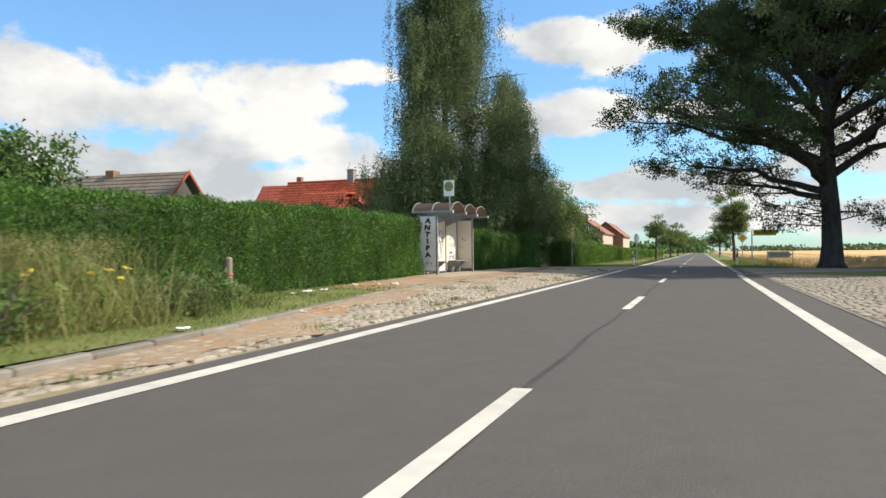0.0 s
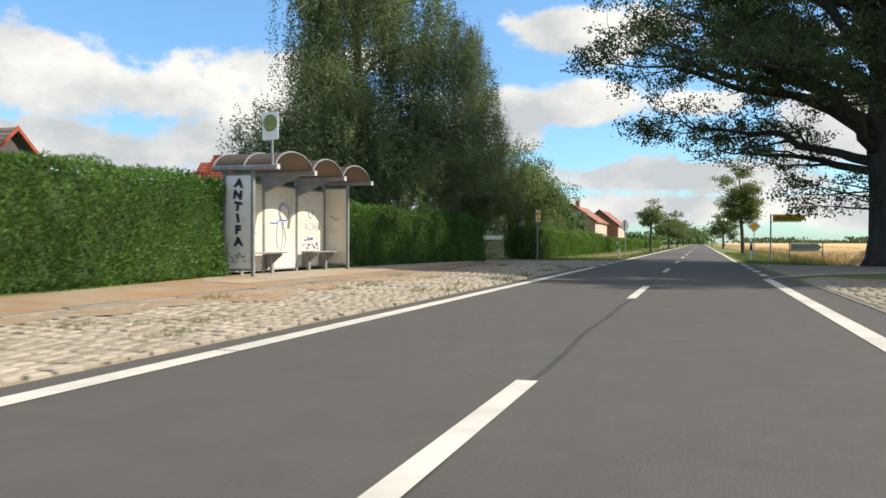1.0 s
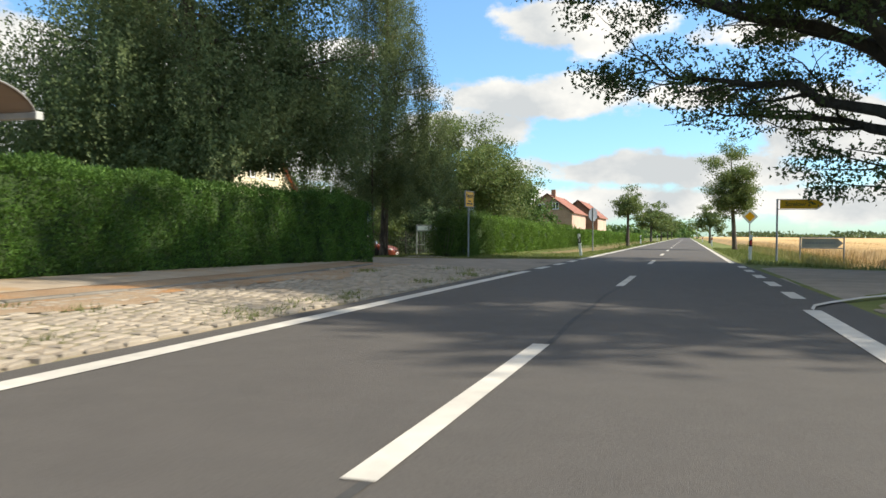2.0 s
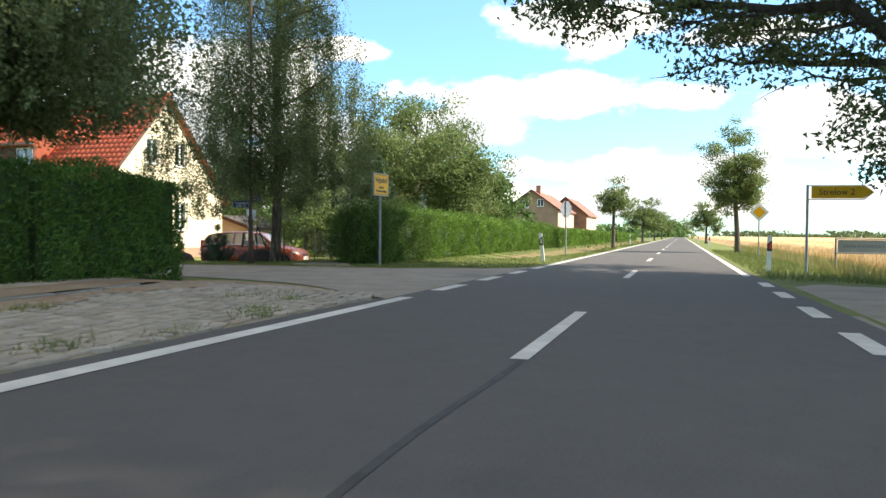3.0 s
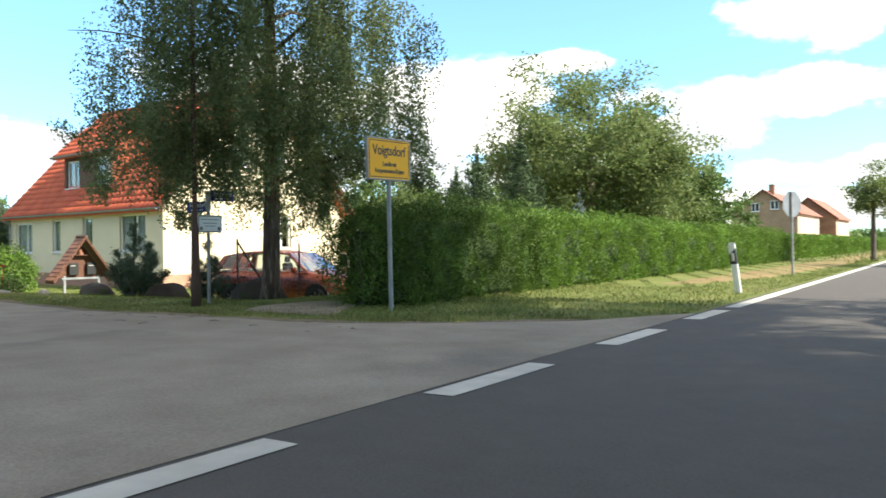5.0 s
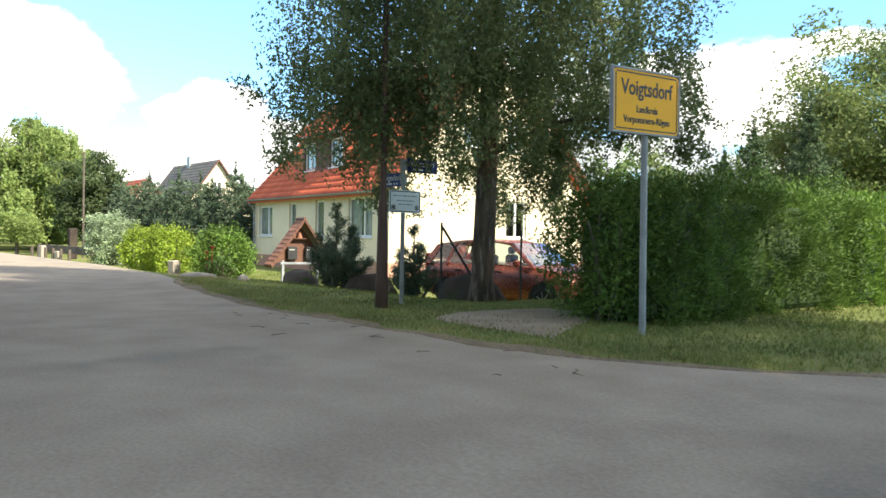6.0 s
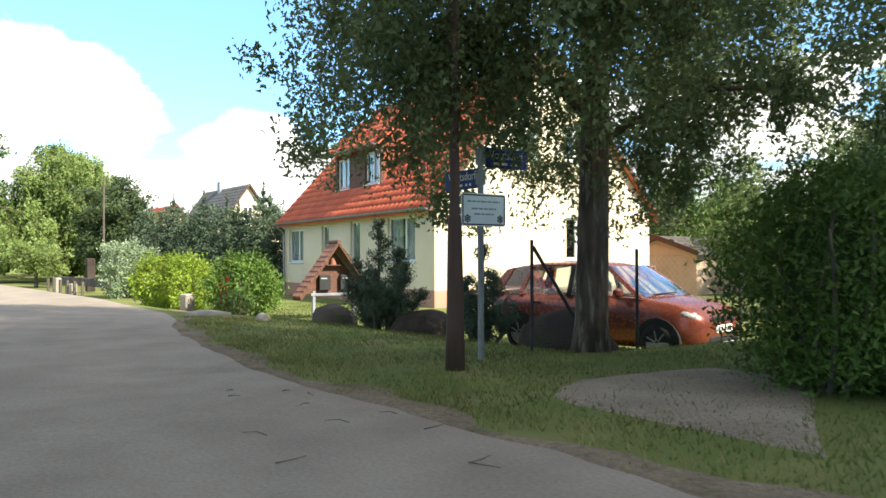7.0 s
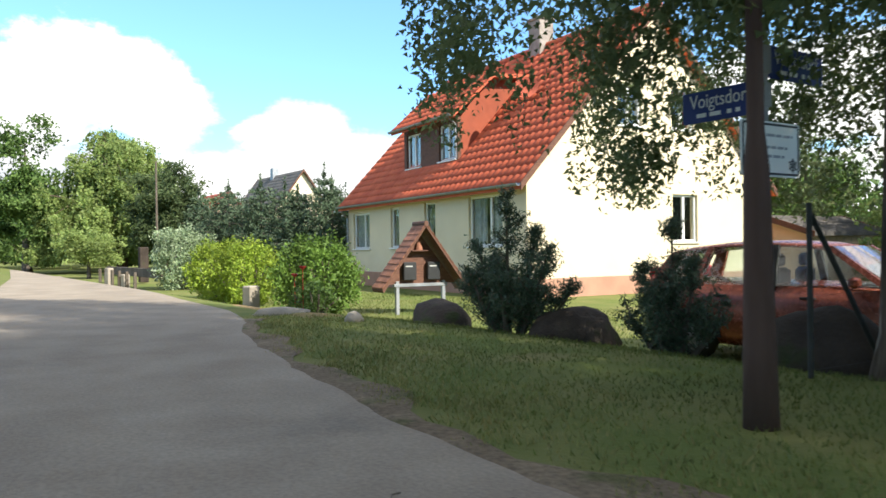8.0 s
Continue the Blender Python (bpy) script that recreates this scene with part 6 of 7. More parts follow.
def juniper(label, x, y, spires, n, size):
    """A shrub of several feathery spires: (dx, dy, height, radius) each."""
    t = thing("juniper", label, "juniper", (x, y, float(land(x, y)) - 0.02))
    b, P = Build(), []
    for dx, dy, h, r in spires:
        tip = np.array([dx * 1.25, dy * 1.25, h])
        foot = np.array([dx * 0.35, dy * 0.35, 0.0])
        b.tube([tuple(foot), tuple(foot * 0.4 + tip * 0.6 + np.array([0, 0, -0.05])), tuple(tip)], [0.03, 0.016, 0.005], 6)
        for k in range(int(26 * h / 0.8)):
            f = rng.uniform(0.04, 0.97)
            a = rng.uniform(0, 6.283)
            reach = r * (1 - f) ** 0.7 * rng.uniform(0.5, 1.25) + 0.03
            q0 = foot + (tip - foot) * f
            q1 = q0 + np.array([math.cos(a) * reach, math.sin(a) * reach, reach * rng.uniform(0.5, 1.1)])
            b.tube([tuple(q0), tuple(q1)], [0.008, 0.003], 4)
            m = max(6, int(n * h / (26 * h / 0.8) / sum(s[2] for s in spires)))
            s = rng.uniform(0.05, 1.08, m)[:, None]
            P.append(q0 * (1 - s) + q1 * s + rng.normal(size=(m, 3)) * 0.028)
    part("stem", b, BARK, t)
    P = np.concatenate(P)
    quads_mesh("needles", leaf_corners(P[P[:, 2] > 0.02], size, 0.32, axis=(0, 0, 0.7)), L_JUNIPER, t)
    t.matrix_basis = t.matrix_basis @ Matrix.Scale(1.13, 4)


juniper("dark feathery juniper with a tall spire among the boulders", -16.95, 54.5, ((-0.06, 0.02, 1.50, 0.34), (-0.34, -0.08, 0.98, 0.34), (0.34, 0.05, 0.86, 0.34), (-0.22, -0.26, 0.70, 0.36), (0.20, -0.26, 0.64, 0.36), (0.12, 0.2, 1.12, 0.3), (-0.60, 0.0, 0.62, 0.34), (0.56, -0.05, 0.92, 0.28), (0.70, 0.1, 0.55, 0.32), (-0.50, 0.2, 0.80, 0.3)), 24000, 0.042)
juniper("dark feathery juniper beside the sign post", -14.75, 54.75, ((0.0, 0.0, 1.18, 0.28), (-0.26, 0.0, 0.80, 0.28), (0.24, -0.05, 0.88, 0.26), (0.02, -0.24, 0.56, 0.30), (0.42, 0.05, 0.50, 0.28), (-0.46, 0.02, 0.46, 0.28)), 12000, 0.042)
bush("bush", "round green garden bush with a red flower", -23.9, 55.2, 1.58, 0.84, 0.8, leafy("fresh green leaves", (0.085, 0.16, 0.028), (0.15, 0.24, 0.045), 0.3), 9500, 0.075)
bush("bush", "bright golden green garden bush", -28.8, 55.5, 1.62, 0.95, 0.9, L_YELLOW, 8000, 0.08)
bush("bush", "yellow green garden bush", -31.2, 55.7, 1.60, 1.0, 0.95, L_YELLOW, 7000, 0.09)
bush("bush", "pale variegated garden bush", -38.4, 56.6, 2.2, 1.15, 1.1, L_VARIEG, 9000, 0.10)
bush("flower_clump", "small leafy plants with red poppies at lawn edge", -21.2, 53.9, 0.55, 0.3, 0.3, L_BROAD, 700, 0.08, category="plant")
for dx, dy, dz in ((0.1, -0.2, 0.62), (-0.1, -0.25, 0.5)):
    b = Build()
    m = pose(-21.2 + dx, 53.9 + dy, dz)
    b.tube([m @ Vector((0, 0, -0.02)), m @ Vector((0, 0, 0.03))], [0.02, 0.06], 8)
    b.rod((-21.2 + dx, 53.9 + dy, float(land(-21.2 + dx, 53.9 + dy)) - 0.02), m @ Vector((0, 0, -0.015)), 0.005, 5)
    tagged(part("poppy", b, SIGN_R), "red poppy flower above the leafy plants", "flower")
for x, y, h in ((-25.2, 54.35, 0.46), (-44.0, 55.2, 0.7), (-41.5, 55.3, 0.5)):
    b = Build()
    b.box((-0.13, -0.13, -0.05), (0.13, 0.13, h), ch=0.025)
    o = part("stone_post", b, PALE_STONE)
    o.matrix_basis = pose(x, y, float(land(x, y)), 0, 0, 20)
    tagged(o, "short pale stone post at the garden corner", "post")

# letterbox stand with its own little roof
MX, MY, MZ = -23.6, 57.4, -0.46
mail = thing("letterbox_stand", "little tiled roof over letterboxes on two legs", "letterboxes", (MX, MY, MZ), -8)
mail.matrix_basis = mail.matrix_basis @ Matrix.Diagonal((0.9, 0.84, 0.98, 1))
hw, top, low = 1.15, 1.88, 0.60
b = Build()
b.prism([(-hw + 0.18, low + 0.04), (hw - 0.18, low + 0.04), (0, top - 0.18)], -0.06, 0.0, "x")
part("back_board", b, DARK_WOOD, mail)
for s in (-1, 1):
    b = Build()
    b.prism([(s * hw, low - 0.06), (0, top), (0, top - 0.05), (s * (hw - 0.03), low - 0.11)], -0.30, 0.38, "x")
    part("roof_board", b, DARK_WOOD, mail)
MT = surface("small roof tiles", (0.24, 0.10, 0.06), (0.32, 0.14, 0.085), 6, 0.8, 0.3, 50, island=0.2)
ln = math.hypot(hw, top - low + 0.06)
for s in (-1, 1):
    b = Build()
    for j in range(11):
        for i in range(5):
            a = j / 11
            c = (j + 1.15) / 11
            x0 = -0.31 + i * 0.14
            b.prism([(s * hw * (1 - a), low - 0.04 + (top - low + 0.06) * a + 0.03), (s * hw * (1 - c), low - 0.04 + (top - low + 0.06) * c + 0.008), (s * hw * (1 - c), low - 0.04 + (top - low + 0.06) * c), (s * hw * (1 - a), low - 0.04 + (top - low + 0.06) * a)], x0, x0 + 0.135, "x")
    part("tiles", b, MT, mail, "reddish brown small tiles")
b = Build()
b.tube([(-0.31, 0, top + 0.02), (0.40, 0, top + 0.02)], [0.06, 0.06], 8)
part("ridge_cap", b, DARK_WOOD, mail)
for y in (-0.62, 0.62):
    b = Build()
    b.box((-0.04, y - 0.045, -0.1), (0.05, y + 0.045, low + 0.1), ch=0.008)
    part("leg", b, ZINC, mail)
b = Build()
b.box((-0.05, -0.72, low - 0.02), (0.06, 0.72, low + 0.05), ch=0.008)
part("rail", b, ZINC, mail)
for y in (-0.32, 0.32):
    b = Build()
    b.box((0.0, y - 0.17, low + 0.12), (0.13, y + 0.17, low + 0.50), ch=0.015)
    lb = part("letterbox", b, SIGN_K, mail, "black metal letterbox")
    b = Build()
    b.box((0.131, y - 0.12, low + 0.40), (0.136, y + 0.06, low + 0.425))
    part("slot", b, STEEL_L, lb)
b = Build()
b.box((0.0, -0.28, low + 0.72), (0.16, 0.28, low + 0.75), ch=0.006)
part("shelf", b, DARK_WOOD, mail)
b = Build()
b.tube([(0.05, -0.05, low + 0.75), (0.05, -0.05, low + 0.95)], [0.10, 0.05], 10)
part("ornament", b, MT, mail)

# wire fence
FENCE = surface("dark fence iron", (0.03, 0.032, 0.03), (0.05, 0.05, 0.045), 5, 0.7, 0.2, 60)
fence = thing("wire_fence", "dark wire mesh fence on thin iron posts", "fence")
FP = [(-12.695, 53.70, 1.175), (-12.635, 55.33, 1.085), (-12.35, 57.0, 1.05), (-12.30, 58.8, 1.0), (-12.35, 60.8, 1.0), (-12.4, 63.0, 1.0), (-12.4, 65.4, 1.0)]
for x, y, z in FP:
    b = Build()
    b.rod((x, y, float(land(x, y)) - 0.1), (x, y, z), 0.019, 8)
    part("post", b, FENCE, fence)
b = Build()
b.rod((-12.695, 53.72, 1.10), (-12.68, 54.55, 0.05), 0.02, 8)
part("brace", b, FENCE, fence)
wires = Build()
for (xa, ya, za), (xb, yb, zb) in zip(FP, FP[1:]):
    L_ = math.hypot(xb - xa, yb - ya)
    top = min(za, zb) - 0.04
    hgt = top - 0.02
    n = int((L_ + hgt) / 0.085)
    for k in range(n):
        for s in (0, 1):
            c0 = k * 0.085 - hgt
            u0, w0 = (c0, 0.0) if c0 > 0 else (0.0, -c0)
            u1, w1 = (c0 + hgt, hgt) if c0 + hgt < L_ else (L_, L_ - c0)
            if w0 >= hgt or u0 >= L_:
                continue
            q = []
            for u, w in ((u0, w0), (u1, w1)):
                uu = u if s == 0 else L_ - u
                q.append((xa + (xb - xa) * uu / L_, ya + (yb - ya) * uu / L_, 0.02 + w))
            wires.tube(q, [0.0007, 0.0007], 3, cap=False)
    for zz in (0.05, 0.55, top):
        wires.tube([(xa, ya, zz), (xb, yb, zz)], [0.0012, 0.0012], 3, cap=False)
w_ = part("wire_mesh", wires, FENCE, fence)
w_["kind"] = "stuff"

# ---------- parked car ----------
CAR_RED = surface("metallic orange red paint", (0.215, 0.056, 0.034), (0.24, 0.064, 0.039), 8, 0.26, 0.0, 40, metal=0.45, big=0.05, spec=0.6)
RUBBER = surface("black rubber", (0.02, 0.02, 0.02), (0.03, 0.03, 0.03), 6, 0.85, 0.2, 60, spec=0.15)
RIM = surface("grey wheel rim", (0.35, 0.35, 0.36), (0.28, 0.28, 0.29), 6, 0.4, 0.1, 60, metal=0.7)
LAMP = surface("clear headlamp", (0.30, 0.30, 0.29), (0.36, 0.36, 0.35), 6, 0.15, 0.1, 30, spec=0.8)
car = thing("car", "orange red compact hatchback parked behind the fence", "car", (-14.80, 57.30, -0.455), 8.7)
car.matrix_basis = car.matrix_basis @ Matrix.Diagonal((0.935, 0.92, 0.94, 1))
ST = [(-1.95, 0.66, 0.46, 0.80), (-1.90, 0.76, 0.32, 0.93), (-1.70, 0.82, 0.24, 0.97), (-1.20, 0.835, 0.21, 0.97), (-0.40, 0.84, 0.20, 0.955), (0.40, 0.84, 0.20, 0.94), (0.95, 0.835, 0.20, 0.93), (1.30, 0.835, 0.21, 0.895), (1.60, 0.815, 0.22, 0.845), (1.80, 0.745, 0.23, 0.775), (1.92, 0.63, 0.26, 0.69), (1.97, 0.52, 0.33, 0.60)]
b = Build()
rings = []
for x, w, zb, zt in ST:
    h = zt - zb
    half = [(0.0, zb), (w * 0.86, zb), (w * 0.985, zb + h * 0.16), (w, zb + h * 0.45), (w * 0.985, zb + h * 0.74), (w * 0.93, zt - 0.02), (w * 0.80, zt + 0.012), (0.0, zt + 0.04)]
    rings.append([(x, y, z) for y, z in half] + [(x, -y, z) for y, z in half[-2:0:-1]])
n = len(rings[0])
b.add([p for r in rings for p in r], [(i * n + k, i * n + (k + 1) % n, (i + 1) * n + (k + 1) % n, (i + 1) * n + k) for i in range(len(rings) - 1) for k in range(n)] + [tuple(range(n)), tuple(range(len(rings) * n - 1, (len(rings) - 1) * n - 1, -1))])
body = part("body", b, CAR_RED, car, smooth=True)
CAR_GLASS = glass_pane("tinted car glass", (0.72, 0.80, 0.80), 0.03)
SCREEN_GLASS = glass_pane("windscreen glass", (0.72, 0.80, 0.80), 0.03)
SCREEN_GLASS.node_tree.nodes["Principled BSDF"].inputs["Coat Weight"].default_value = 1.0
SCREEN_GLASS.node_tree.nodes["Principled BSDF"].inputs["Coat IOR"].default_value = 2.3
TRIM_D = surface("dark grey car cloth", (0.03, 0.03, 0.033), (0.05, 0.05, 0.055), 30, 0.9, 0.2, 90)
ROOF = [(-1.64, 0.535, 1.365), (-1.50, 0.56, 1.42), (-0.95, 0.58, 1.475), (-0.30, 0.585, 1.485), (0.10, 0.58, 1.462), (0.38, 0.565, 1.415)]
b = Build()
n = 10
rings = []
for x, w, zt in ROOF:
    half = [(0.0, zt), (w * 0.55, zt - 0.008), (w * 0.88, zt - 0.03), (w * 1.02, zt - 0.075), (w * 0.9, zt - 0.07), (0.0, zt - 0.04)]
    rings.append([(x, y, z) for y, z in half] + [(x, -y, z) for y, z in half[-2:0:-1]])
b.add([p for r in rings for p in r], [(i * n + k, i * n + (k + 1) % n, (i + 1) * n + (k + 1) % n, (i + 1) * n + k) for i in range(len(rings) - 1) for k in range(n)] + [tuple(range(n)), tuple(range(len(rings) * n - 1, (len(rings) - 1) * n - 1, -1))])
part("roof", b, CAR_RED, car, smooth=True)


def cab_y(x, z):
    """Half width of the glasshouse at a height."""
    return 0.80 - 0.20 * (z - 0.93) / 0.48


for side in (-1, 1):
    for name, q in (("front_pillar", ((1.00, 0.93), (1.10, 0.93), (0.40, 1.41), (0.30, 1.41))), ("door_pillar", ((-0.28, 0.93), (-0.19, 0.93), (-0.22, 1.43), (-0.30, 1.43))), ("window_post", ((-1.27, 0.93), (-1.20, 0.93), (-1.06, 1.41), (-1.13, 1.41))), ("rear_pillar", ((-1.92, 0.93), (-1.70, 0.93), (-1.48, 1.38), (-1.64, 1.34)))):
        b = Build()
        v = [(x, side * (cab_y(x, z) + o), z) for o in (0.012, -0.05) for x, z in q]
        b.add(v, [(0, 1, 2, 3), (7, 6, 5, 4), (0, 4, 5, 1), (1, 5, 6, 2), (2, 6, 7, 3), (3, 7, 4, 0)])
        part(name, b, CAR_RED if name != "door_pillar" else RUBBER, car)
    for quad in (((-1.70, 0.95), (-1.27, 0.95), (-1.13, 1.40), (-1.48, 1.38)), ((-1.20, 0.95), (-0.28, 0.95), (-0.30, 1.42), (-1.06, 1.41)), ((-0.19, 0.95), (1.00, 0.95), (0.30, 1.41), (-0.22, 1.42))):
        b = Build()
        v = [(x, side * (cab_y(x, z) - o), z) for o in (0.0, 0.005) for x, z in quad]
        b.add(v, [(0, 1, 2, 3), (7, 6, 5, 4), (0, 4, 5, 1), (1, 5, 6, 2), (2, 6, 7, 3), (3, 7, 4, 0)])
        part("side_window", b, CAR_GLASS, car).visible_shadow = False
    b = Build()
    b.box((-0.38, side * 0.36 - 0.20, 0.90), (-0.26, side * 0.36 + 0.20, 1.15), ch=0.04)
    b.box((-0.37, side * 0.36 - 0.11, 1.16), (-0.29, side * 0.36 + 0.11, 1.32), ch=0.03)
    part("seat", b, TRIM_D, car)
    for x in (-0.95, 0.12):
        b = Build()
        b.box((x, side * 0.845 - 0.015, 0.80), (x + 0.18, side * 0.845 + 0.015, 0.835), ch=0.008)
        part("door_handle", b, RUBBER, car)
    b = Build()
    b.box((0.70, side * 0.93 - 0.09, 0.95), (0.80, side * 0.93 + 0.09, 1.07), ch=0.03)
    part("mirror", b, CAR_RED, car)
    b = Build()
    b.box((-1.0, side * 0.842 - 0.006, 0.50), (0.85, side * 0.842 + 0.006, 0.545), ch=0.004)
    part("side_moulding", b, CAR_RED, car)
    bm = bmesh.new()
    bmesh.ops.create_icosphere(bm, subdivisions=3, radius=1.0)
    for v in bm.verts:
        v.co = pose(1.70, side * 0.575, 0.70, 0, 16, -side * 27) @ Vector((v.co.x * 0.20, v.co.y * 0.18, v.co.z * 0.10))
    me = bpy.data.meshes.new("headlight")
    bm.to_mesh(me)
    bm.free()
    part("headlight", me, LAMP, car, smooth=True)
    b = Build()
    b.box((-1.93, side * 0.68 - 0.06, 0.80), (-1.82, side * 0.68 + 0.09, 1.15), ch=0.02)
    part("tail_light", b, SIGN_R, car)
for name, xt, zt, wt, xb, zb, wb, bow in (("windscreen", 0.39, 1.405, 0.555, 1.09, 0.955, 0.73, 0.10), ("rear_window", -1.645, 1.34, 0.52, -1.90, 0.99, 0.66, -0.04)):
    b = Build()
    v = [(xt + (xb - xt) * r / 4 + bow * (1 - (k / 4 - 1) ** 2) + o, (wt + (wb - wt) * r / 4) * (k / 4 - 1), zt + (zb - zt) * r / 4) for o in (0.0, -0.006) for r in range(5) for k in range(9)]
    f = [(r * 9 + k, r * 9 + k + 1, r * 9 + k + 10, r * 9 + k + 9) for r in range(4) for k in range(8)]
    b.add(v, f + [tuple(45 + i for i in reversed(q)) for q in f])
    part(name, b, SCREEN_GLASS, car, smooth=True).visible_shadow = False
b = Build()
b.box((0.55, -0.66, 0.90), (1.02, 0.66, 0.985), ch=0.03)
part("dashboard", b, TRIM_D, car)
b = Build()
b.rod((1.12, -0.55, 0.985), (1.16, 0.10, 1.0), 0.01, 5)
part("wiper", b, RUBBER, car)
b = Build()
b.box((1.86, -0.36, 0.585), (1.98, 0.36, 0.675), ch=0.02)
part("grille", b, RUBBER, car)
b = Build()
b.box((1.88, -0.46, 0.30), (1.985, 0.46, 0.40), ch=0.02)
part("air_intake", b, RUBBER, car)
b = Build()
b.box((1.90, -0.50, 0.275), (1.995, 0.50, 0.298), ch=0.008)
part("bumper_lip", b, STEEL_L, car, "bright strip under the air intake")
b = Build()
b.box((1.945, -0.26, 0.44), (1.99, 0.26, 0.55), ch=0.006)
np_ = part("number_plate", b, SIGN_W, car)
b = Build()
for y in (-0.18, -0.09, 0.02, 0.11, 0.18):
    b.box((1.991, y - 0.03, 0.465), (1.993, y + 0.03, 0.525))
part("print", b, SIGN_K, np_)
for x in (-1.22, 1.34):
    for side in (-1, 1):
        b = Build()
        arch = [(x + 0.36 * math.cos(radians(a)), 0.30 + 0.36 * math.sin(radians(a))) for a in range(0, 181, 15)]
        b.prism(arch, side * 0.60, side * (0.838 if x > 0 else 0.842), "y")
        part("wheel_arch", b, RUBBER, car)
        b = Build()
        ring = [(0.20, 0.0), (0.27, 0.01), (0.295, 0.05), (0.295, 0.13), (0.27, 0.17), (0.20, 0.18)]
        m = 24
        v = [(x + r * math.cos(2 * math.pi * k / m), side * (0.675 + d), 0.295 + r * math.sin(2 * math.pi * k / m)) for k in range(m) for r, d in ring]
        q = len(ring)
        b.add(v, [(k * q + i, k * q + i + 1, ((k + 1) % m) * q + i + 1, ((k + 1) % m) * q + i) for k in range(m) for i in range(q - 1)])
        wheel = part("tyre", b, RUBBER, car, smooth=True)
        b = Build()
        b.tube([(x, side * 0.69, 0.295), (x, side * 0.83, 0.295)], [0.20, 0.19], 20)
        for k in range(7):
            a = 2 * math.pi * k / 7
            b.rod((x + 0.03 * math.cos(a), side * 0.84, 0.295 + 0.03 * math.sin(a)), (x + 0.18 * math.cos(a), side * 0.837, 0.295 + 0.18 * math.sin(a)), 0.014, 5)
        part("rim", b, RIM, wheel)

# ---------- garden gate across the drive ----------
gate = thing("garden_gate", "grey steel frame gate with pale board", "gate", (-13.67, 64.5, -0.45))
gate.matrix_basis = gate.matrix_basis @ Matrix.Scale(1.26, 4)
for x in (-0.58, 0.58):
    b = Build()
    b.rod((x, 0, -0.1), (x, 0, 1.5), 0.03)
    part("gate_post", b, GALV, gate)
b = Build()
for z in (0.15, 0.62, 1.22, 1.46):
    b.rod((-0.58, 0, z), (0.58, 0, z), 0.02, 8)
for k in range(9):
    b.rod((-0.46 + k * 0.115, 0, 0.15), (-0.46 + k * 0.115, 0, 1.22), 0.006, 5)
part("gate_frame", b, GALV, gate)
b = Build()
b.box((-0.55, -0.012, 1.25), (0.55, 0.012, 1.43), ch=0.004)
part("board", b, SIGN_W, gate)

# ---------- gardens, background planting ----------
L_RED = leafy("copper leaves", (0.07, 0.025, 0.02), (0.11, 0.045, 0.03), 0.25)
broad_tree("garden_tree", "leafy garden tree behind the hedge", -15.6, 14.6, 4.0, 2.0, 0.14, 1.2, L_BROAD, 240, 54, 0.12, low=0.4, clump=0.32)
broad_tree("copper_tree", "dark red-leaved tree behind the hedge", -20.4, 44.4, 5.0, 2.2, 0.12, 1.2, L_RED, 170, 50, 0.14, low=0.4, clump=0.32)
for x, y, h, r in ((-14.9, 66.5, 4.5, 1.5), (-15.3, 70.5, 5.7, 1.5), (-17.2, 74.0, 5.2, 2.2), (-17.05, 68.6, 4.1, 1.6)):
    conifer("spruce", "dark bushy spruce behind the hedge", x, y, h, r, L_CONIFER, 12000, 0.13, 0.09, 22, group="garden spruces", base_z=-0.3, full=0.7)
broad_tree("garden_tree", "small round leafy tree behind the parked car", -16.9, 65.4, 4.0, 1.8, 0.10, 1.2, L_WALNUT, 130, 40, 0.12, low=0.3, clump=0.30, gaps=0.4)
conifer("blue_spruce", "small pale blue spruce behind the hedge", -12.9, 70.6, 3.1, 0.85, L_BLUE, 3200, 0.11, 0.05, 11, base_z=-0.2)
for x, y, h, r in ((-14.5, 90, 6.5, 4.0), (-20.0, 84, 8.0, 4.5), (-27, 92, 9.0, 5.0), (-19, 98, 8.0, 4.5), (-34, 88, 8.0, 4.5), (-41, 96, 9.0, 5.0)):
    broad_tree("garden_tree", "shady green tree at the end of the lawn", x, y, h, r, 0.2, 1.2, L_BROAD, 190, 40, 0.26, low=0.8, clump=0.5, gaps=0.1, group="garden trees")
hedge("hedge", "loose dark green hedge at the end of the lawn", [(-24.5, 82), (-12.5, 80)], 1.6, 1.5, 140, 0.20, L_BROAD)
bush("bush", "low bush with yellow flowers beside the garage", -19.8, 72.0, 1.0, 0.9, 0.7, L_YELLOW, 1800, 0.13)
bush("bush", "green shrub beside the garage", -23.4, 76.0, 1.6, 1.2, 1.0, L_BROAD, 2600, 0.15)
# conifers west of the house
for k in range(13):
    x, y = -39.4 - k * 1.15, 63.0 + 0.35 * math.sin(k * 2.1) - k * 0.12
    conifer("fir", "dense dark green fir in a row beside the house", x, y, 4.05 + 0.6 * math.sin(k * 1.7), 2.0, L_FIR, 6000, 0.17, 0.08, 13, group="row of firs", base_z=-0.3, full=0.55)
birch_tree("willow", "pale green weeping willow beside the village road", -66.6, 60.3, 9.3, 5.6, 0.35, 6000, 22, 0.19, seed_shift=0.2, low=0.7, shape=2.4, skirt=0.45, leaf=L_WILLOW)
broad_tree("dark_tree", "dark leafy tree beside the willow", -55.2, 60.6, 6.7, 2.7, 0.2, 1.2, L_OAK, 420, 50, 0.20, low=0.5, clump=0.4)
broad_tree("copper_tree", "small reddish tree beside the firs", -61.5, 64.0, 4.5, 1.6, 0.12, 1.2, L_RED, 110, 40, 0.2)
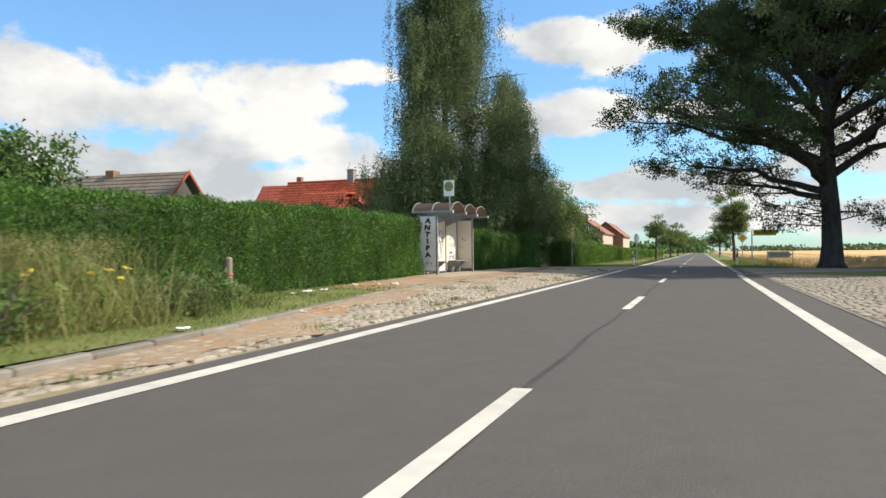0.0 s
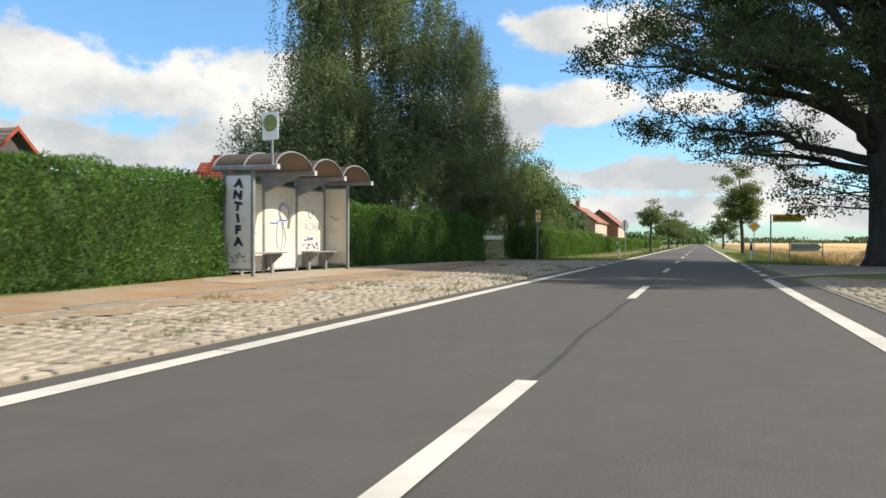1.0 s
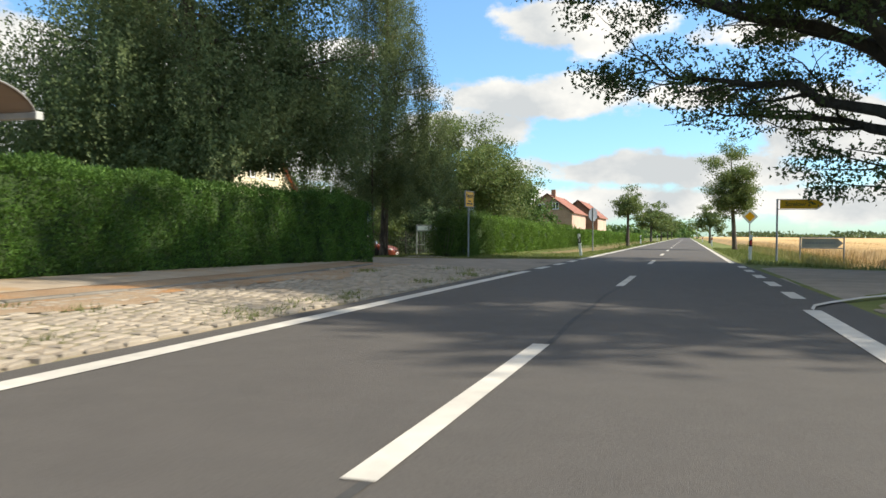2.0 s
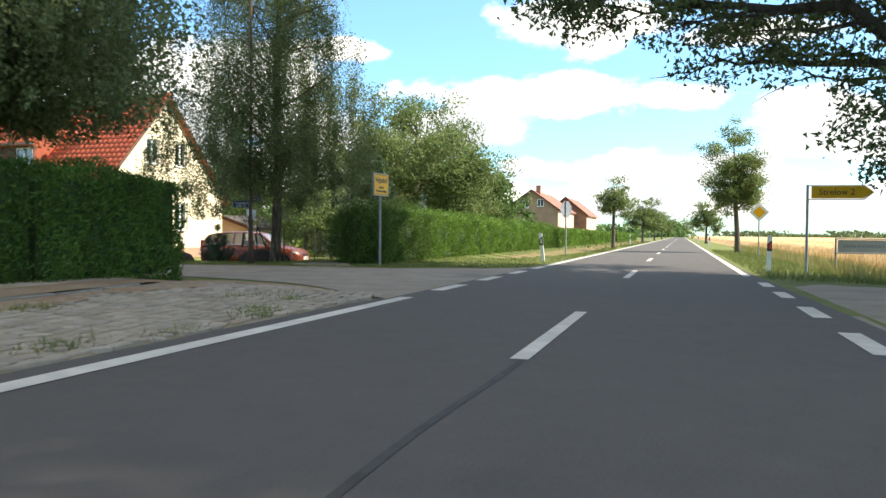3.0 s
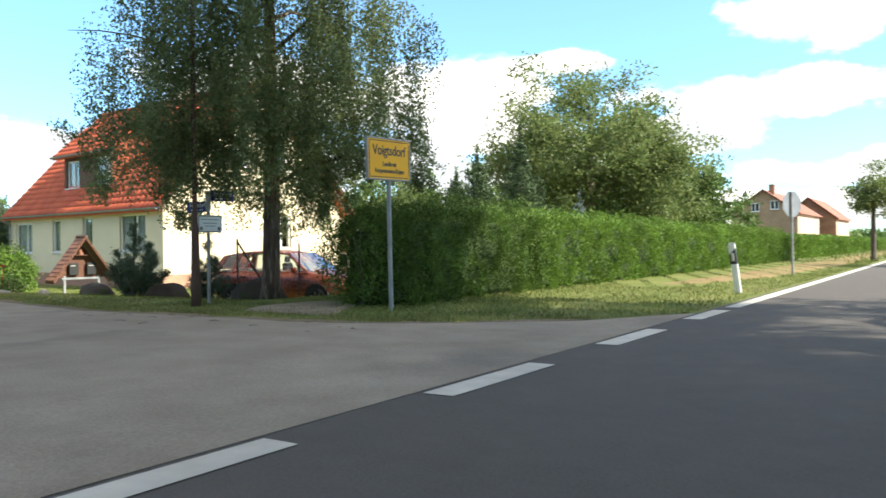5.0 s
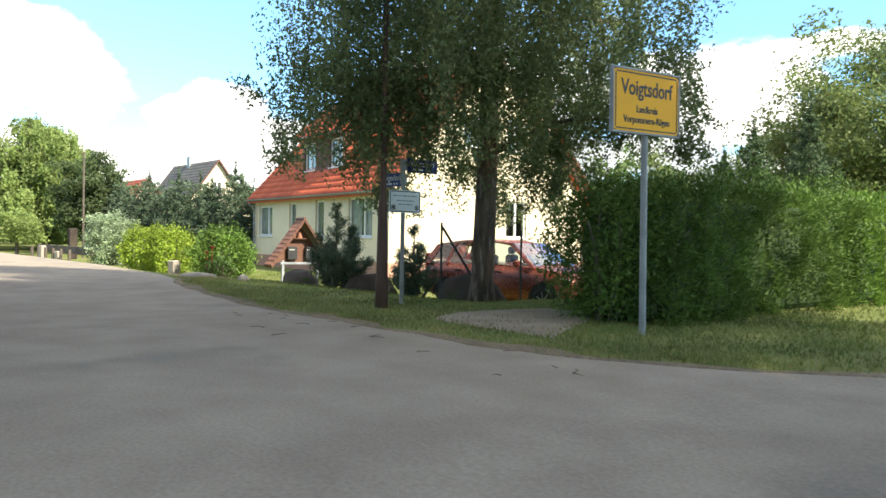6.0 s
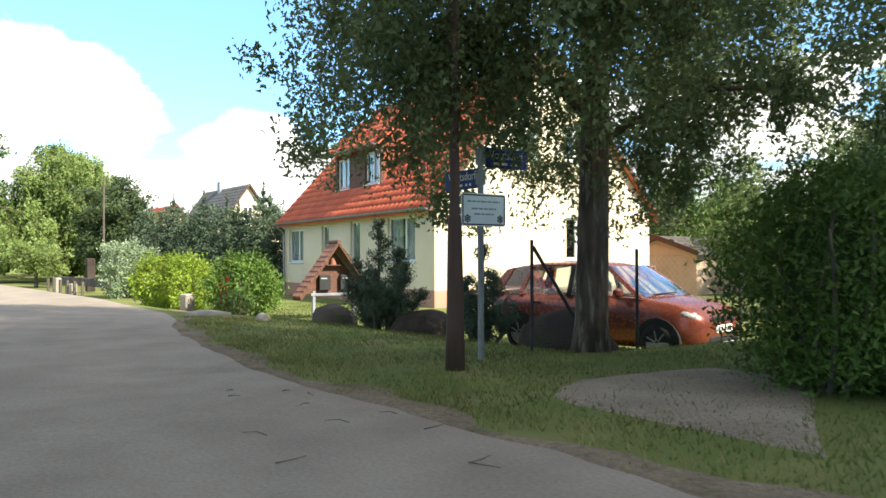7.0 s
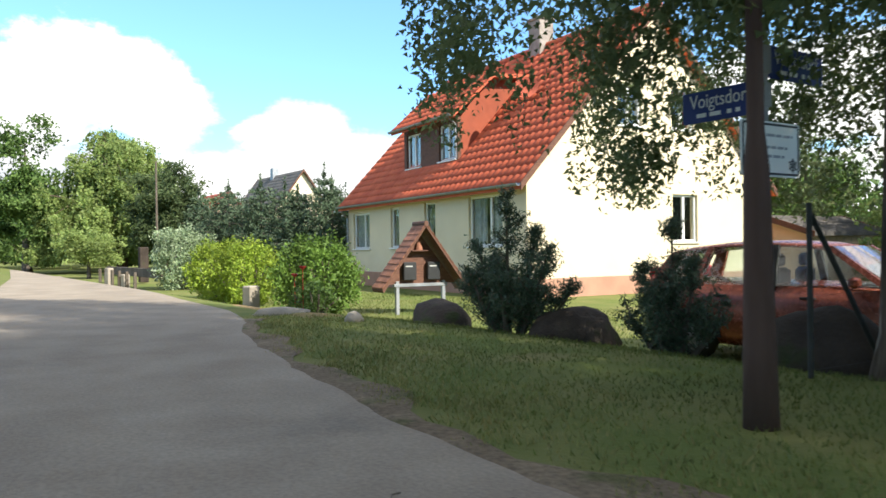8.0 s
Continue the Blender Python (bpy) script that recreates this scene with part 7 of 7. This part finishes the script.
broad_tree("garden_tree", "small pale green tree beside the lane", -54.0, 56.1, 2.7, 1.6, 0.1, 0.8, L_WILLOW, 150, 44, 0.15, clump=0.34)
broad_tree("poplar", "tall sparse tree beyond the lane", -69.3, 54.8, 10.6, 2.9, 0.3, 2.0, L_BROAD, 260, 46, 0.26, clump=0.5)
for x, y, h, r in ((-84, 57, 7, 5), (-92, 62, 8, 6), (-90, 50, 9, 6), (-100, 56, 9, 7), (-98, 68, 8, 6), (-78, 63, 4, 3.5), (-70, 47.5, 3.2, 3)):
    bush("thicket", "green thicket at the end of the lane", x, y, h * 0.75, r, r, L_BROAD, 3600, 0.45, 5, base_z=-0.2)
for k in range(6):
    b = Build()
    b.box((-0.05, -0.05, 0), (0.05, 0.05, 0.6), ch=0.01)
    o = part("fence_post", b, BARK)
    o.matrix_basis = pose(-38.5 - k * 1.6, 55.0 + 0.06 * k, float(land(-38.5, 55)), 0, 0, 10 * k)
    tagged(o, "short weathered wooden post beside the lane", "post", "lane posts")
b = Build()
b.box((-47.5, 55.75, -0.05), (-38.0, 55.85, 0.28), ch=0.01)
low_wall = part("low_wall", b, BARK)
tagged(low_wall, "low weathered board fence beside the lane", "fence")
b = Build()
b.box((-0.18, -0.18, 0), (0.18, 0.18, 1.5), ch=0.03)
o = part("gate_pillar", b, ROCK)
o.matrix_basis = pose(-44.7, 56.7, -0.4)
tagged(o, "dark grey stone gate pillar beside the pale bush", "pillar")
b = Build()
b.tube([(-48.5, 58.2, -0.5), (-48.5, 58.2, 5.2)], [0.06, 0.045], 8)
o = part("lane_pole", b, BARK)
tagged(o, "thin dark timber pole beside the lane", "pole")


def far_wood(name, label, line, h, depth, n, size, leaf):
    """A far belt of trees as one uneven mass of leaf clumps."""
    line = np.array(line, float)
    t = rng.uniform(0, len(line) - 1, n)
    i = np.minimum(t.astype(int), len(line) - 2)
    f = (t - i)[:, None]
    c = line[i] * (1 - f) + line[i + 1] * f
    top = h * (0.55 + 0.25 * np.sin(t * 9.1) + 0.2 * np.sin(t * 23.7 + 1))
    P = np.stack([c[:, 0] + rng.normal(size=n) * depth, c[:, 1] + rng.normal(size=n) * depth, np.maximum(top, 0.3 * h) * rng.uniform(0, 1, n) ** 0.7], -1)
    ob = quads_mesh(name, leaf_corners(P, size, 0.8), leaf)
    return tagged(ob, label, "woodland", kind="stuff")


far_wood("far_wood", "dark belt of distant woodland on the horizon", [(40, 820), (160, 760), (330, 700), (520, 640)], 6.5, 10, 5200, 2.6, L_OAK)
far_wood("far_wood", "distant trees closing the road's end", [(-60, 620), (-14, 560), (-8, 470)], 10, 6, 2600, 2.6, L_BROAD)
far_wood("far_wood", "distant green trees behind the village", [(-140, 60), (-130, 110), (-90, 150), (-60, 170), (-40, 180)], 10, 6, 9000, 1.5, L_BROAD)
far_wood("far_wood", "distant green trees south of the lane", [(-70, 30), (-120, 36), (-150, 60)], 9, 5, 4000, 1.4, L_BROAD)
for x, y in ((90, 330), (96, 332), (125, 340), (131, 338)):
    broad_tree("field_tree", "lone dark tree far out in the field", x, y, 7, 2.6, 0.2, 2.0, L_OAK, 46, 24, 0.6, clump=0.6, group="field trees")

# ---------- grasses ----------
def blades(name, label, P, h, width, leaf, bend=0.45, category="grass"):
    n = len(P)
    hh = (h * rng.uniform(0.5, 1.3, n))[:, None]
    a = rng.uniform(0, 2 * np.pi, n)
    side = np.stack([np.cos(a), np.sin(a), np.zeros(n)], -1) * width * rng.uniform(0.6, 1.4, n)[:, None]
    tip = P + np.concatenate([rng.normal(size=(n, 2)) * bend, np.ones((n, 1))], 1) * hh
    ob = quads_mesh(name, np.stack([P - side, P + side, tip + side * 0.15, tip - side * 0.15], 1), leaf)
    return tagged(ob, label, category, kind="stuff")


def scatter(n, x0, x1, y0, y1, keep=None, lift=-0.01):
    X, Y = rng.uniform(x0, x1, n), rng.uniform(y0, y1, n)
    patch = 0.5 + 0.5 * np.sin(X * 1.9 + np.sin(Y * 1.3)) * np.sin(Y * 1.7 + np.sin(X * 1.1))
    ok = rng.uniform(0, 1, n) < 0.35 + 0.65 * patch
    if keep is not None:
        ok &= keep(X, Y)
    X, Y = X[ok], Y[ok]
    return np.stack([X, Y, land(X, Y) + lift], -1)


nx_, ny_ = np.array([p[0] for p in N_EDGE])[::-1], np.array([p[1] for p in N_EDGE])[::-1]
def north_of_lane(X, Y):
    ragged = 0.10 * np.sin(X * 5.1) + 0.08 * np.sin(X * 11.7 + 1)
    return Y > np.interp(X, nx_, ny_) + 0.10 + ragged + 0.25 * rng.uniform(0, 1, X.shape) ** 2


def off_drive(X, Y):
    lx = np.interp(Y, [51.2, 51.5, 52.2, 53.5, 56, 66], [-9.6, -8.7, -9.2, -10.1, -10.6, -10.8])
    rx = np.interp(Y, [51.5, 51.8, 52.2, 53.3, 54.3, 56], [-9.6, -10.2, -10.75, -10.75, -10.1, -10.0])
    return (X > lx - 0.5 + 0.3 * np.sin(Y * 4) + 0.15 * np.sin(Y * 9.3)) | (X < rx + 0.2 + 0.22 * np.sin(Y * 3.1) + 0.15 * np.sin(Y * 8.7))


blades("verge_grass", "rough short grass between lane and garden", scatter(66000, -20.5, -6.4, 50.2, 56.0, lambda X, Y: north_of_lane(X, Y) & off_drive(X, Y)), 0.032, 0.005, L_GRASS)
blades("drive_grass", "sparse tufts of grass on the worn drive", scatter(9000, -12.4, -7.6, 51.2, 60, lambda X, Y: north_of_lane(X, Y) & ~off_drive(X, Y) & (np.sin(X * 2.3 + Y) * np.sin(Y * 1.7 - X) > 0.05), lift=0.0), 0.045, 0.006, L_GRASS)
blades("verge_grass", "dry trodden grass along the lane's edge", scatter(52000, -20.5, -5.0, 50.2, 53.4, lambda X, Y: north_of_lane(X, Y) & off_drive(X, Y) & (Y < np.interp(X, nx_, ny_) + 0.35 + np.abs(rng.normal(size=X.shape)) * 0.6)), 0.04, 0.005, L_DRY)
blades("lawn_grass", "lawn grass in the front garden", scatter(30000, -31, -12.9, 54.2, 61.0), 0.045, 0.010, L_GRASS)
blades("verge_grass", "grass verge before the long hedge", scatter(40000, -8.7, -4.3, 51.4, 82, lambda X, Y: (north_of_lane(X, Y) | (Y > 55)) & ((Y < 60.5 + 0.6 * np.sin(X * 3)) | (X > -5.9 + 0.9 * smooth(61, 72, Y) + 0.15 * np.sin(Y * 2)) | (np.sin(X * 7 + Y * 3) > 0.72))), 0.055, 0.008, L_GRASS)
blades("verge_grass", "grass under the far hedge", scatter(9000, -8.4, -4.4, 82, 150, lambda X, Y: (X > -5.1) | (np.sin(X * 5 + Y * 2) > 0.8)), 0.16, 0.03, L_GRASS)
blades("verge_grass", "grass verge beside the road's right edge", scatter(26000, 1.7, 6.8, 50.8, 86, lambda X, Y: Y > 50.6 + 0.2 * np.sin(X * 3)), 0.13, 0.011, L_GRASS)
blades("verge_grass", "tall dry grass along the field", scatter(16000, 3.8, 6.4, 53, 100), 0.42, 0.010, L_DRY, 0.3)
blades("verge_grass", "short grass between kerb and hedge", scatter(34000, -9.2, -5.0, -6, 18.5, lambda X, Y: X < kerb_x(Y) - 0.16), 0.06, 0.007, L_GRASS)
blades("tall_grass", "tall wild grass with dry seed heads before the hedge", scatter(8500, -8.9, -6.3, 0.5, 8.6, lambda X, Y: X < kerb_x(Y) - 0.75 - 0.2 * np.sin(Y * 2)), 0.92, 0.006, L_DRY, 0.38)
blades("tall_grass", "green weeds among the wild grass", scatter(9000, -8.9, -6.4, 0.5, 12.2, lambda X, Y: X < kerb_x(Y) - 0.7), 0.34, 0.008, L_GRASS, 0.7)
seeds = scatter(2200, -8.8, -6.5, 0.5, 8.2, lambda X, Y: X < kerb_x(Y) - 1.0)
seeds = np.repeat(seeds, 7, axis=0) + rng.normal(size=(len(seeds) * 7, 3)) * np.array([0.035, 0.035, 0.07]) + np.array([0, 0, 0.95])
tagged(quads_mesh("seed_heads", leaf_corners(seeds, 0.035, 0.4, axis=(0, 0, 0.6)), L_DRY), "dry brown seed heads of the wild grass", "grass", kind="stuff")
for k in range(34):
    yy = 1.2 + 11.3 * ((k * 0.618) % 1.0)
    xx = float(kerb_x(yy)) - 0.95 - 1.7 * ((k * 0.414 + 0.2) % 1.0)
    if xx > -9.0:
        hh = rng.uniform(0.45, 1.0) * (1.0 if yy < 9.0 else 0.6)
        bush("weeds", "leafy green weeds before the hedge", xx, yy, hh, hh * rng.uniform(0.45, 0.7), hh * 0.55, (L_BROAD, L_WILLOW, L_HEDGE, L_WALNUT)[k % 4], 620, 0.075, category="weeds")
fl = Build()
for k in range(16):
    yy, xx = rng.uniform(3.0, 9.0), rng.uniform(-7.9, -6.9)
    zz = 0.2 + rng.uniform(0.35, 0.75)
    for j in range(4):
        fl.tube([(xx + rng.normal() * 0.03, yy + rng.normal() * 0.03, zz), (xx + rng.normal() * 0.03, yy + rng.normal() * 0.03, zz + 0.03)], [0.008, 0.026], 6)
tagged(part("wild_flowers", fl, surface("yellow petals", (0.70, 0.52, 0.06), (0.62, 0.42, 0.05), 9, 0.8, 0)), "small yellow wild flowers among the grass", "flowers", kind="stuff")
tuft = []
for k in range(46):
    yy = rng.uniform(2, 42)
    xx = rng.uniform(float(kerb_x(yy)) + 0.2, -4.32)
    if k % 2:
        xx = -4.5 - abs(rng.normal()) * 0.25
    m = rng.integers(30, 90)
    q = np.stack([xx + rng.normal(size=m) * 0.09, yy + rng.normal(size=m) * 0.22, np.zeros(m)], -1)
    q[:, 2] = land(q[:, 0], q[:, 1]) + 0.01
    tuft.append(q[q[:, 0] < -4.44])
blades("sett_tufts", "grass tufts in the joints of the bus bay", np.concatenate(tuft), 0.075, 0.006, L_GRASS)
blades("field_stalks", "ripe grain stalks at the field's edge", scatter(24000, 5.7, 10.0, 55.5, 110, lift=0.25), 0.45, 0.012, leafy("grain stalks", (0.50, 0.34, 0.15), (0.62, 0.44, 0.23), 0.25), 0.2)

# ---------- posts and litter on the verge ----------
OLD_WOOD = surface("grey weathered wood", (0.20, 0.16, 0.12), (0.28, 0.24, 0.19), 8, 0.9, 0.6, 30, stretch=(1, 1, 0.15))
for x, y, h, lean in ((-8.20, 12.55, 0.80, 2), (-8.3, 9.2, 0.85, 6)):
    b = Build()
    b.tube([(0, 0, -0.1), (0, 0, h * 0.5), (0.01, 0, h - 0.03), (0.012, 0, h)], [0.085, 0.08, 0.07, 0.045], 9)
    o = part("fence_stake", b, OLD_WOOD)
    o.matrix_basis = pose(x, y, float(land(x, y)), lean, lean * 0.5, 0)
    tagged(o, "weathered grey wooden stake in the grass", "stake")
rib = thing("ribbon", "red ribbon tied to the wooden stake", "ribbon", (-8.20, 12.55, 0.62))
b = Build()
b.tube([(0.082 * math.cos(a), 0.082 * math.sin(a), 0.0) for a in np.linspace(0, 2 * math.pi, 14)], [0.024] * 14, 5)
b.tube([(-0.02, -0.07, 0), (-0.14, -0.16, -0.04), (-0.26, -0.24, -0.02)], [0.02, 0.032, 0.02], 5)
part("band", b, SIGN_R, rib)
for k, (x, y, s) in enumerate(((-5.78, 7.9, 0.10), (-6.1, 11.4, 0.09), (-8.04, 14.6, 0.10), (-8.06, 15.3, 0.13), (-8.0, 16.0, 0.11), (-8.3, 18.3, 0.09), (-8.5, 19.9, 0.08), (-7.55, 19.0, 0.15), (-7.95, 18.9, 0.09), (-6.0, 12.1, 0.07), (-8.15, 15.7, 0.07))):
    bm = bmesh.new()
    bmesh.ops.create_grid(bm, x_segments=5, y_segments=5, size=s * 0.7)
    for v in bm.verts:
        v.co.z = 0.35 * s * (1 + noise.noise(v.co * 14 + Vector((k, 0, 0)))) + 0.004
        v.co.x += 0.3 * s * noise.noise(v.co * 9 + Vector((0, k, 0)))
    me = bpy.data.meshes.new("paper_litter")
    bm.to_mesh(me)
    bm.free()
    o = part("paper_litter", me, SIGN_W)
    o.matrix_basis = pose(x, y, float(land(x, y)) + 0.01, 0, 0, 37 * k)
    tagged(o, "crumpled white paper litter on the grass", "litter", "scattered litter")
b = Build()
for k in range(18):
    a = rng.uniform(0, 6.28)
    x, y = rng.uniform(-13.5, -7.0), 50.55 - abs(rng.normal()) * 0.55
    z = float(land(x, y)) + 0.010
    d = rng.uniform(0.05, 0.18)
    b.tube([(x, y, z), (x + d * 0.5 * math.cos(a), y + d * 0.5 * math.sin(a), z + 0.006), (x + d * math.cos(a + 0.3), y + d * math.sin(a + 0.3), z)], [0.0032, 0.0028, 0.0015], 5)
tw = part("twigs", b, BARK)
tagged(tw, "fallen dry twigs on the lane", "twigs", kind="stuff")
boulder(-7.35, 38.5, 0.10, 0.09, 0.07, PALE_STONE, label="pale loose stone on the footway")

# ---------- kerbs and setts ----------
sand = ribbon("sand_drift", [(float(kerb_x(y)) + 0.01, y) for y in np.arange(-2, 44, 0.25)], [(float(kerb_x(y)) + 0.80 + 0.25 * math.sin(y * 0.9) + 0.16 * math.sin(y * 2.3) + 0.10 * math.sin(y * 5.1 + 1), y) for y in np.arange(-2, 44, 0.25)], 0.027, SAND, cols=6, step=0.25)
structure(sand, "orange sand drifted along the kerb", "sand")
walkway = ribbon("footway", [(-8.6, 24.6), (-9.6, 26.0), (-9.75, 26.5), (-9.75, 32.0), (-9.5, 36.0), (-8.9, 42.0), (-8.6, 44.4)], [(float(kerb_x(y)) - 0.75, y) for y in (24.8, 25.6, 26.5, 32, 36, 42, 44.2)], 0.012, PAVING, cols=6, step=0.7)
structure(walkway, "pale beige paved footway at the bus stop", "pavement")
kl = np.array(KERB_LINE)
d = np.concatenate([[0], np.cumsum(np.linalg.norm(np.diff(kl, axis=0), axis=1))])
kb = Build()
kb.box((-0.495, -0.07, -0.14), (0.495, 0.07, 0.0), ch=0.018)
KM = kb.mesh("kerb_stone")
KM.materials.append(KERB)
for s in np.arange(0.5, d[-1] - 0.5, 1.0):
    x, y = np.interp(s, d, kl[:, 0]), np.interp(s, d, kl[:, 1])
    x2, y2 = np.interp(s + 0.3, d, kl[:, 0]), np.interp(s + 0.3, d, kl[:, 1])
    o = new("kerb_stone", KM)
    o.parent = bay
    o.matrix_basis = pose(x - 0.07, y, 0.165 - 0.06 * (1 - float(smooth(13.0, 22.0, y))) + rng.uniform(-0.008, 0.006), rng.uniform(-1, 1), 0, math.degrees(math.atan2(y2 - y, x2 - x)) + rng.uniform(-0.8, 0.8))


def sett(seed):
    r = np.random.default_rng(seed)
    n = 7
    a = np.sort(np.linspace(0, 2 * np.pi, n, endpoint=False) + r.uniform(-0.25, 0.25, n))
    rad = r.uniform(0.86, 1.05, n)
    c = np.sign(np.cos(a)) * np.abs(np.cos(a)) ** 0.6 * rad
    s = np.sign(np.sin(a)) * np.abs(np.sin(a)) ** 0.6 * rad
    rings = [np.stack([c * k, s * k, np.full(n, z)], -1) for k, z in ((1.0, -0.03), (0.98, 0.012), (0.78, 0.024))]
    v = np.concatenate(rings + [np.array([[0, 0, 0.029]])])
    f = [(i * n + k, i * n + (k + 1) % n, (i + 1) * n + (k + 1) % n, (i + 1) * n + k) for i in range(2) for k in range(n)] + [(2 * n + k, 2 * n + (k + 1) % n, 3 * n) for k in range(n)]
    return v, f


SETTS = [sett(k) for k in range(6)]


def lay_setts(parent, x_lo, x_hi, y0, y1, single, grow=1.0):
    """Rows of uneven setts; those inside the stretch single(x, y) are pieces of their own."""
    meshes = []
    for v, f in SETTS:
        me = bpy.data.meshes.new("sett")
        me.from_pydata(v.tolist(), [], f)
        me.update()
        me.materials.append(COBBLE)
        meshes.append(me)
    V, F, count, y, made = [], [], 0, y0, 0
    while y < y1:
        row = rng.uniform(0.19, 0.25) * grow
        lo, hi = x_lo(y), x_hi(y)
        x = lo + rng.uniform(0, 0.08)
        while x < hi - 0.05:
            w = min(rng.uniform(0.12, 0.19) * grow, hi - x)
            k = int(rng.integers(0, 6))
            cx, cy = x + w / 2, y + rng.uniform(-0.025, 0.025)
            z = float(land(cx, cy)) + rng.uniform(-0.006, 0.006)
            m = pose(cx, cy, z, rng.uniform(-4, 4), rng.uniform(-4, 4), rng.uniform(-9, 9)) @ Matrix.Diagonal((w * 0.54, row * 0.54, 1, 1))
            if single(cx, cy) and made < 300:
                o = new("sett", meshes[k])
                o.parent, o.matrix_basis = parent, m
                made += 1
            else:
                v, f = SETTS[k]
                M3 = np.array(m)
                V.append(v @ M3[:3, :3].T + M3[:3, 3])
                F += [tuple(i + count for i in q) for q in f]
                count += len(v)
            x += w + 0.012
        y += row + 0.008
    me = bpy.data.meshes.new("setts")
    me.from_pydata(np.concatenate(V).tolist(), [], F)
    me.update()
    ob = part("setts", me, COBBLE, parent)
    ob["kind"] = "stuff"
    return ob


lay_setts(bay, lambda y: float(kerb_x(y)) + 0.02, lambda y: -4.45, -2.0, 43.2, lambda x, y: x > -5.5 and 20.0 < y < 28.0)
right_bay = ribbon("sett_strip", [(2.12, -14), (2.12, 32), (2.4, 35.4)], [(6.2, -14), (6.2, 33), (2.9, 36.6)], 0.004, JOINT, cols=5, step=1.2)
structure(right_bay, "strip of granite setts beside the road", "paving")
lay_setts(right_bay, lambda y: 2.15, lambda y: 6.1 if y < 32 else 6.1 - (y - 32) * 1.2, 4.0, 34.6, lambda x, y: x < 3.1 and 9.0 < y < 20.0, 1.1)
kb2 = Build()
kb2.box((-0.6, -0.05, -0.14), (0.6, 0.05, 0.012), ch=0.012)
KM2 = kb2.mesh("edge_stone")
KM2.materials.append(KERB)
for y in np.arange(-10, 33, 1.22):
    o = new("edge_stone", KM2)
    o.parent = right_bay
    o.matrix_basis = pose(2.10, y, 0.0, 0, 0, 90)
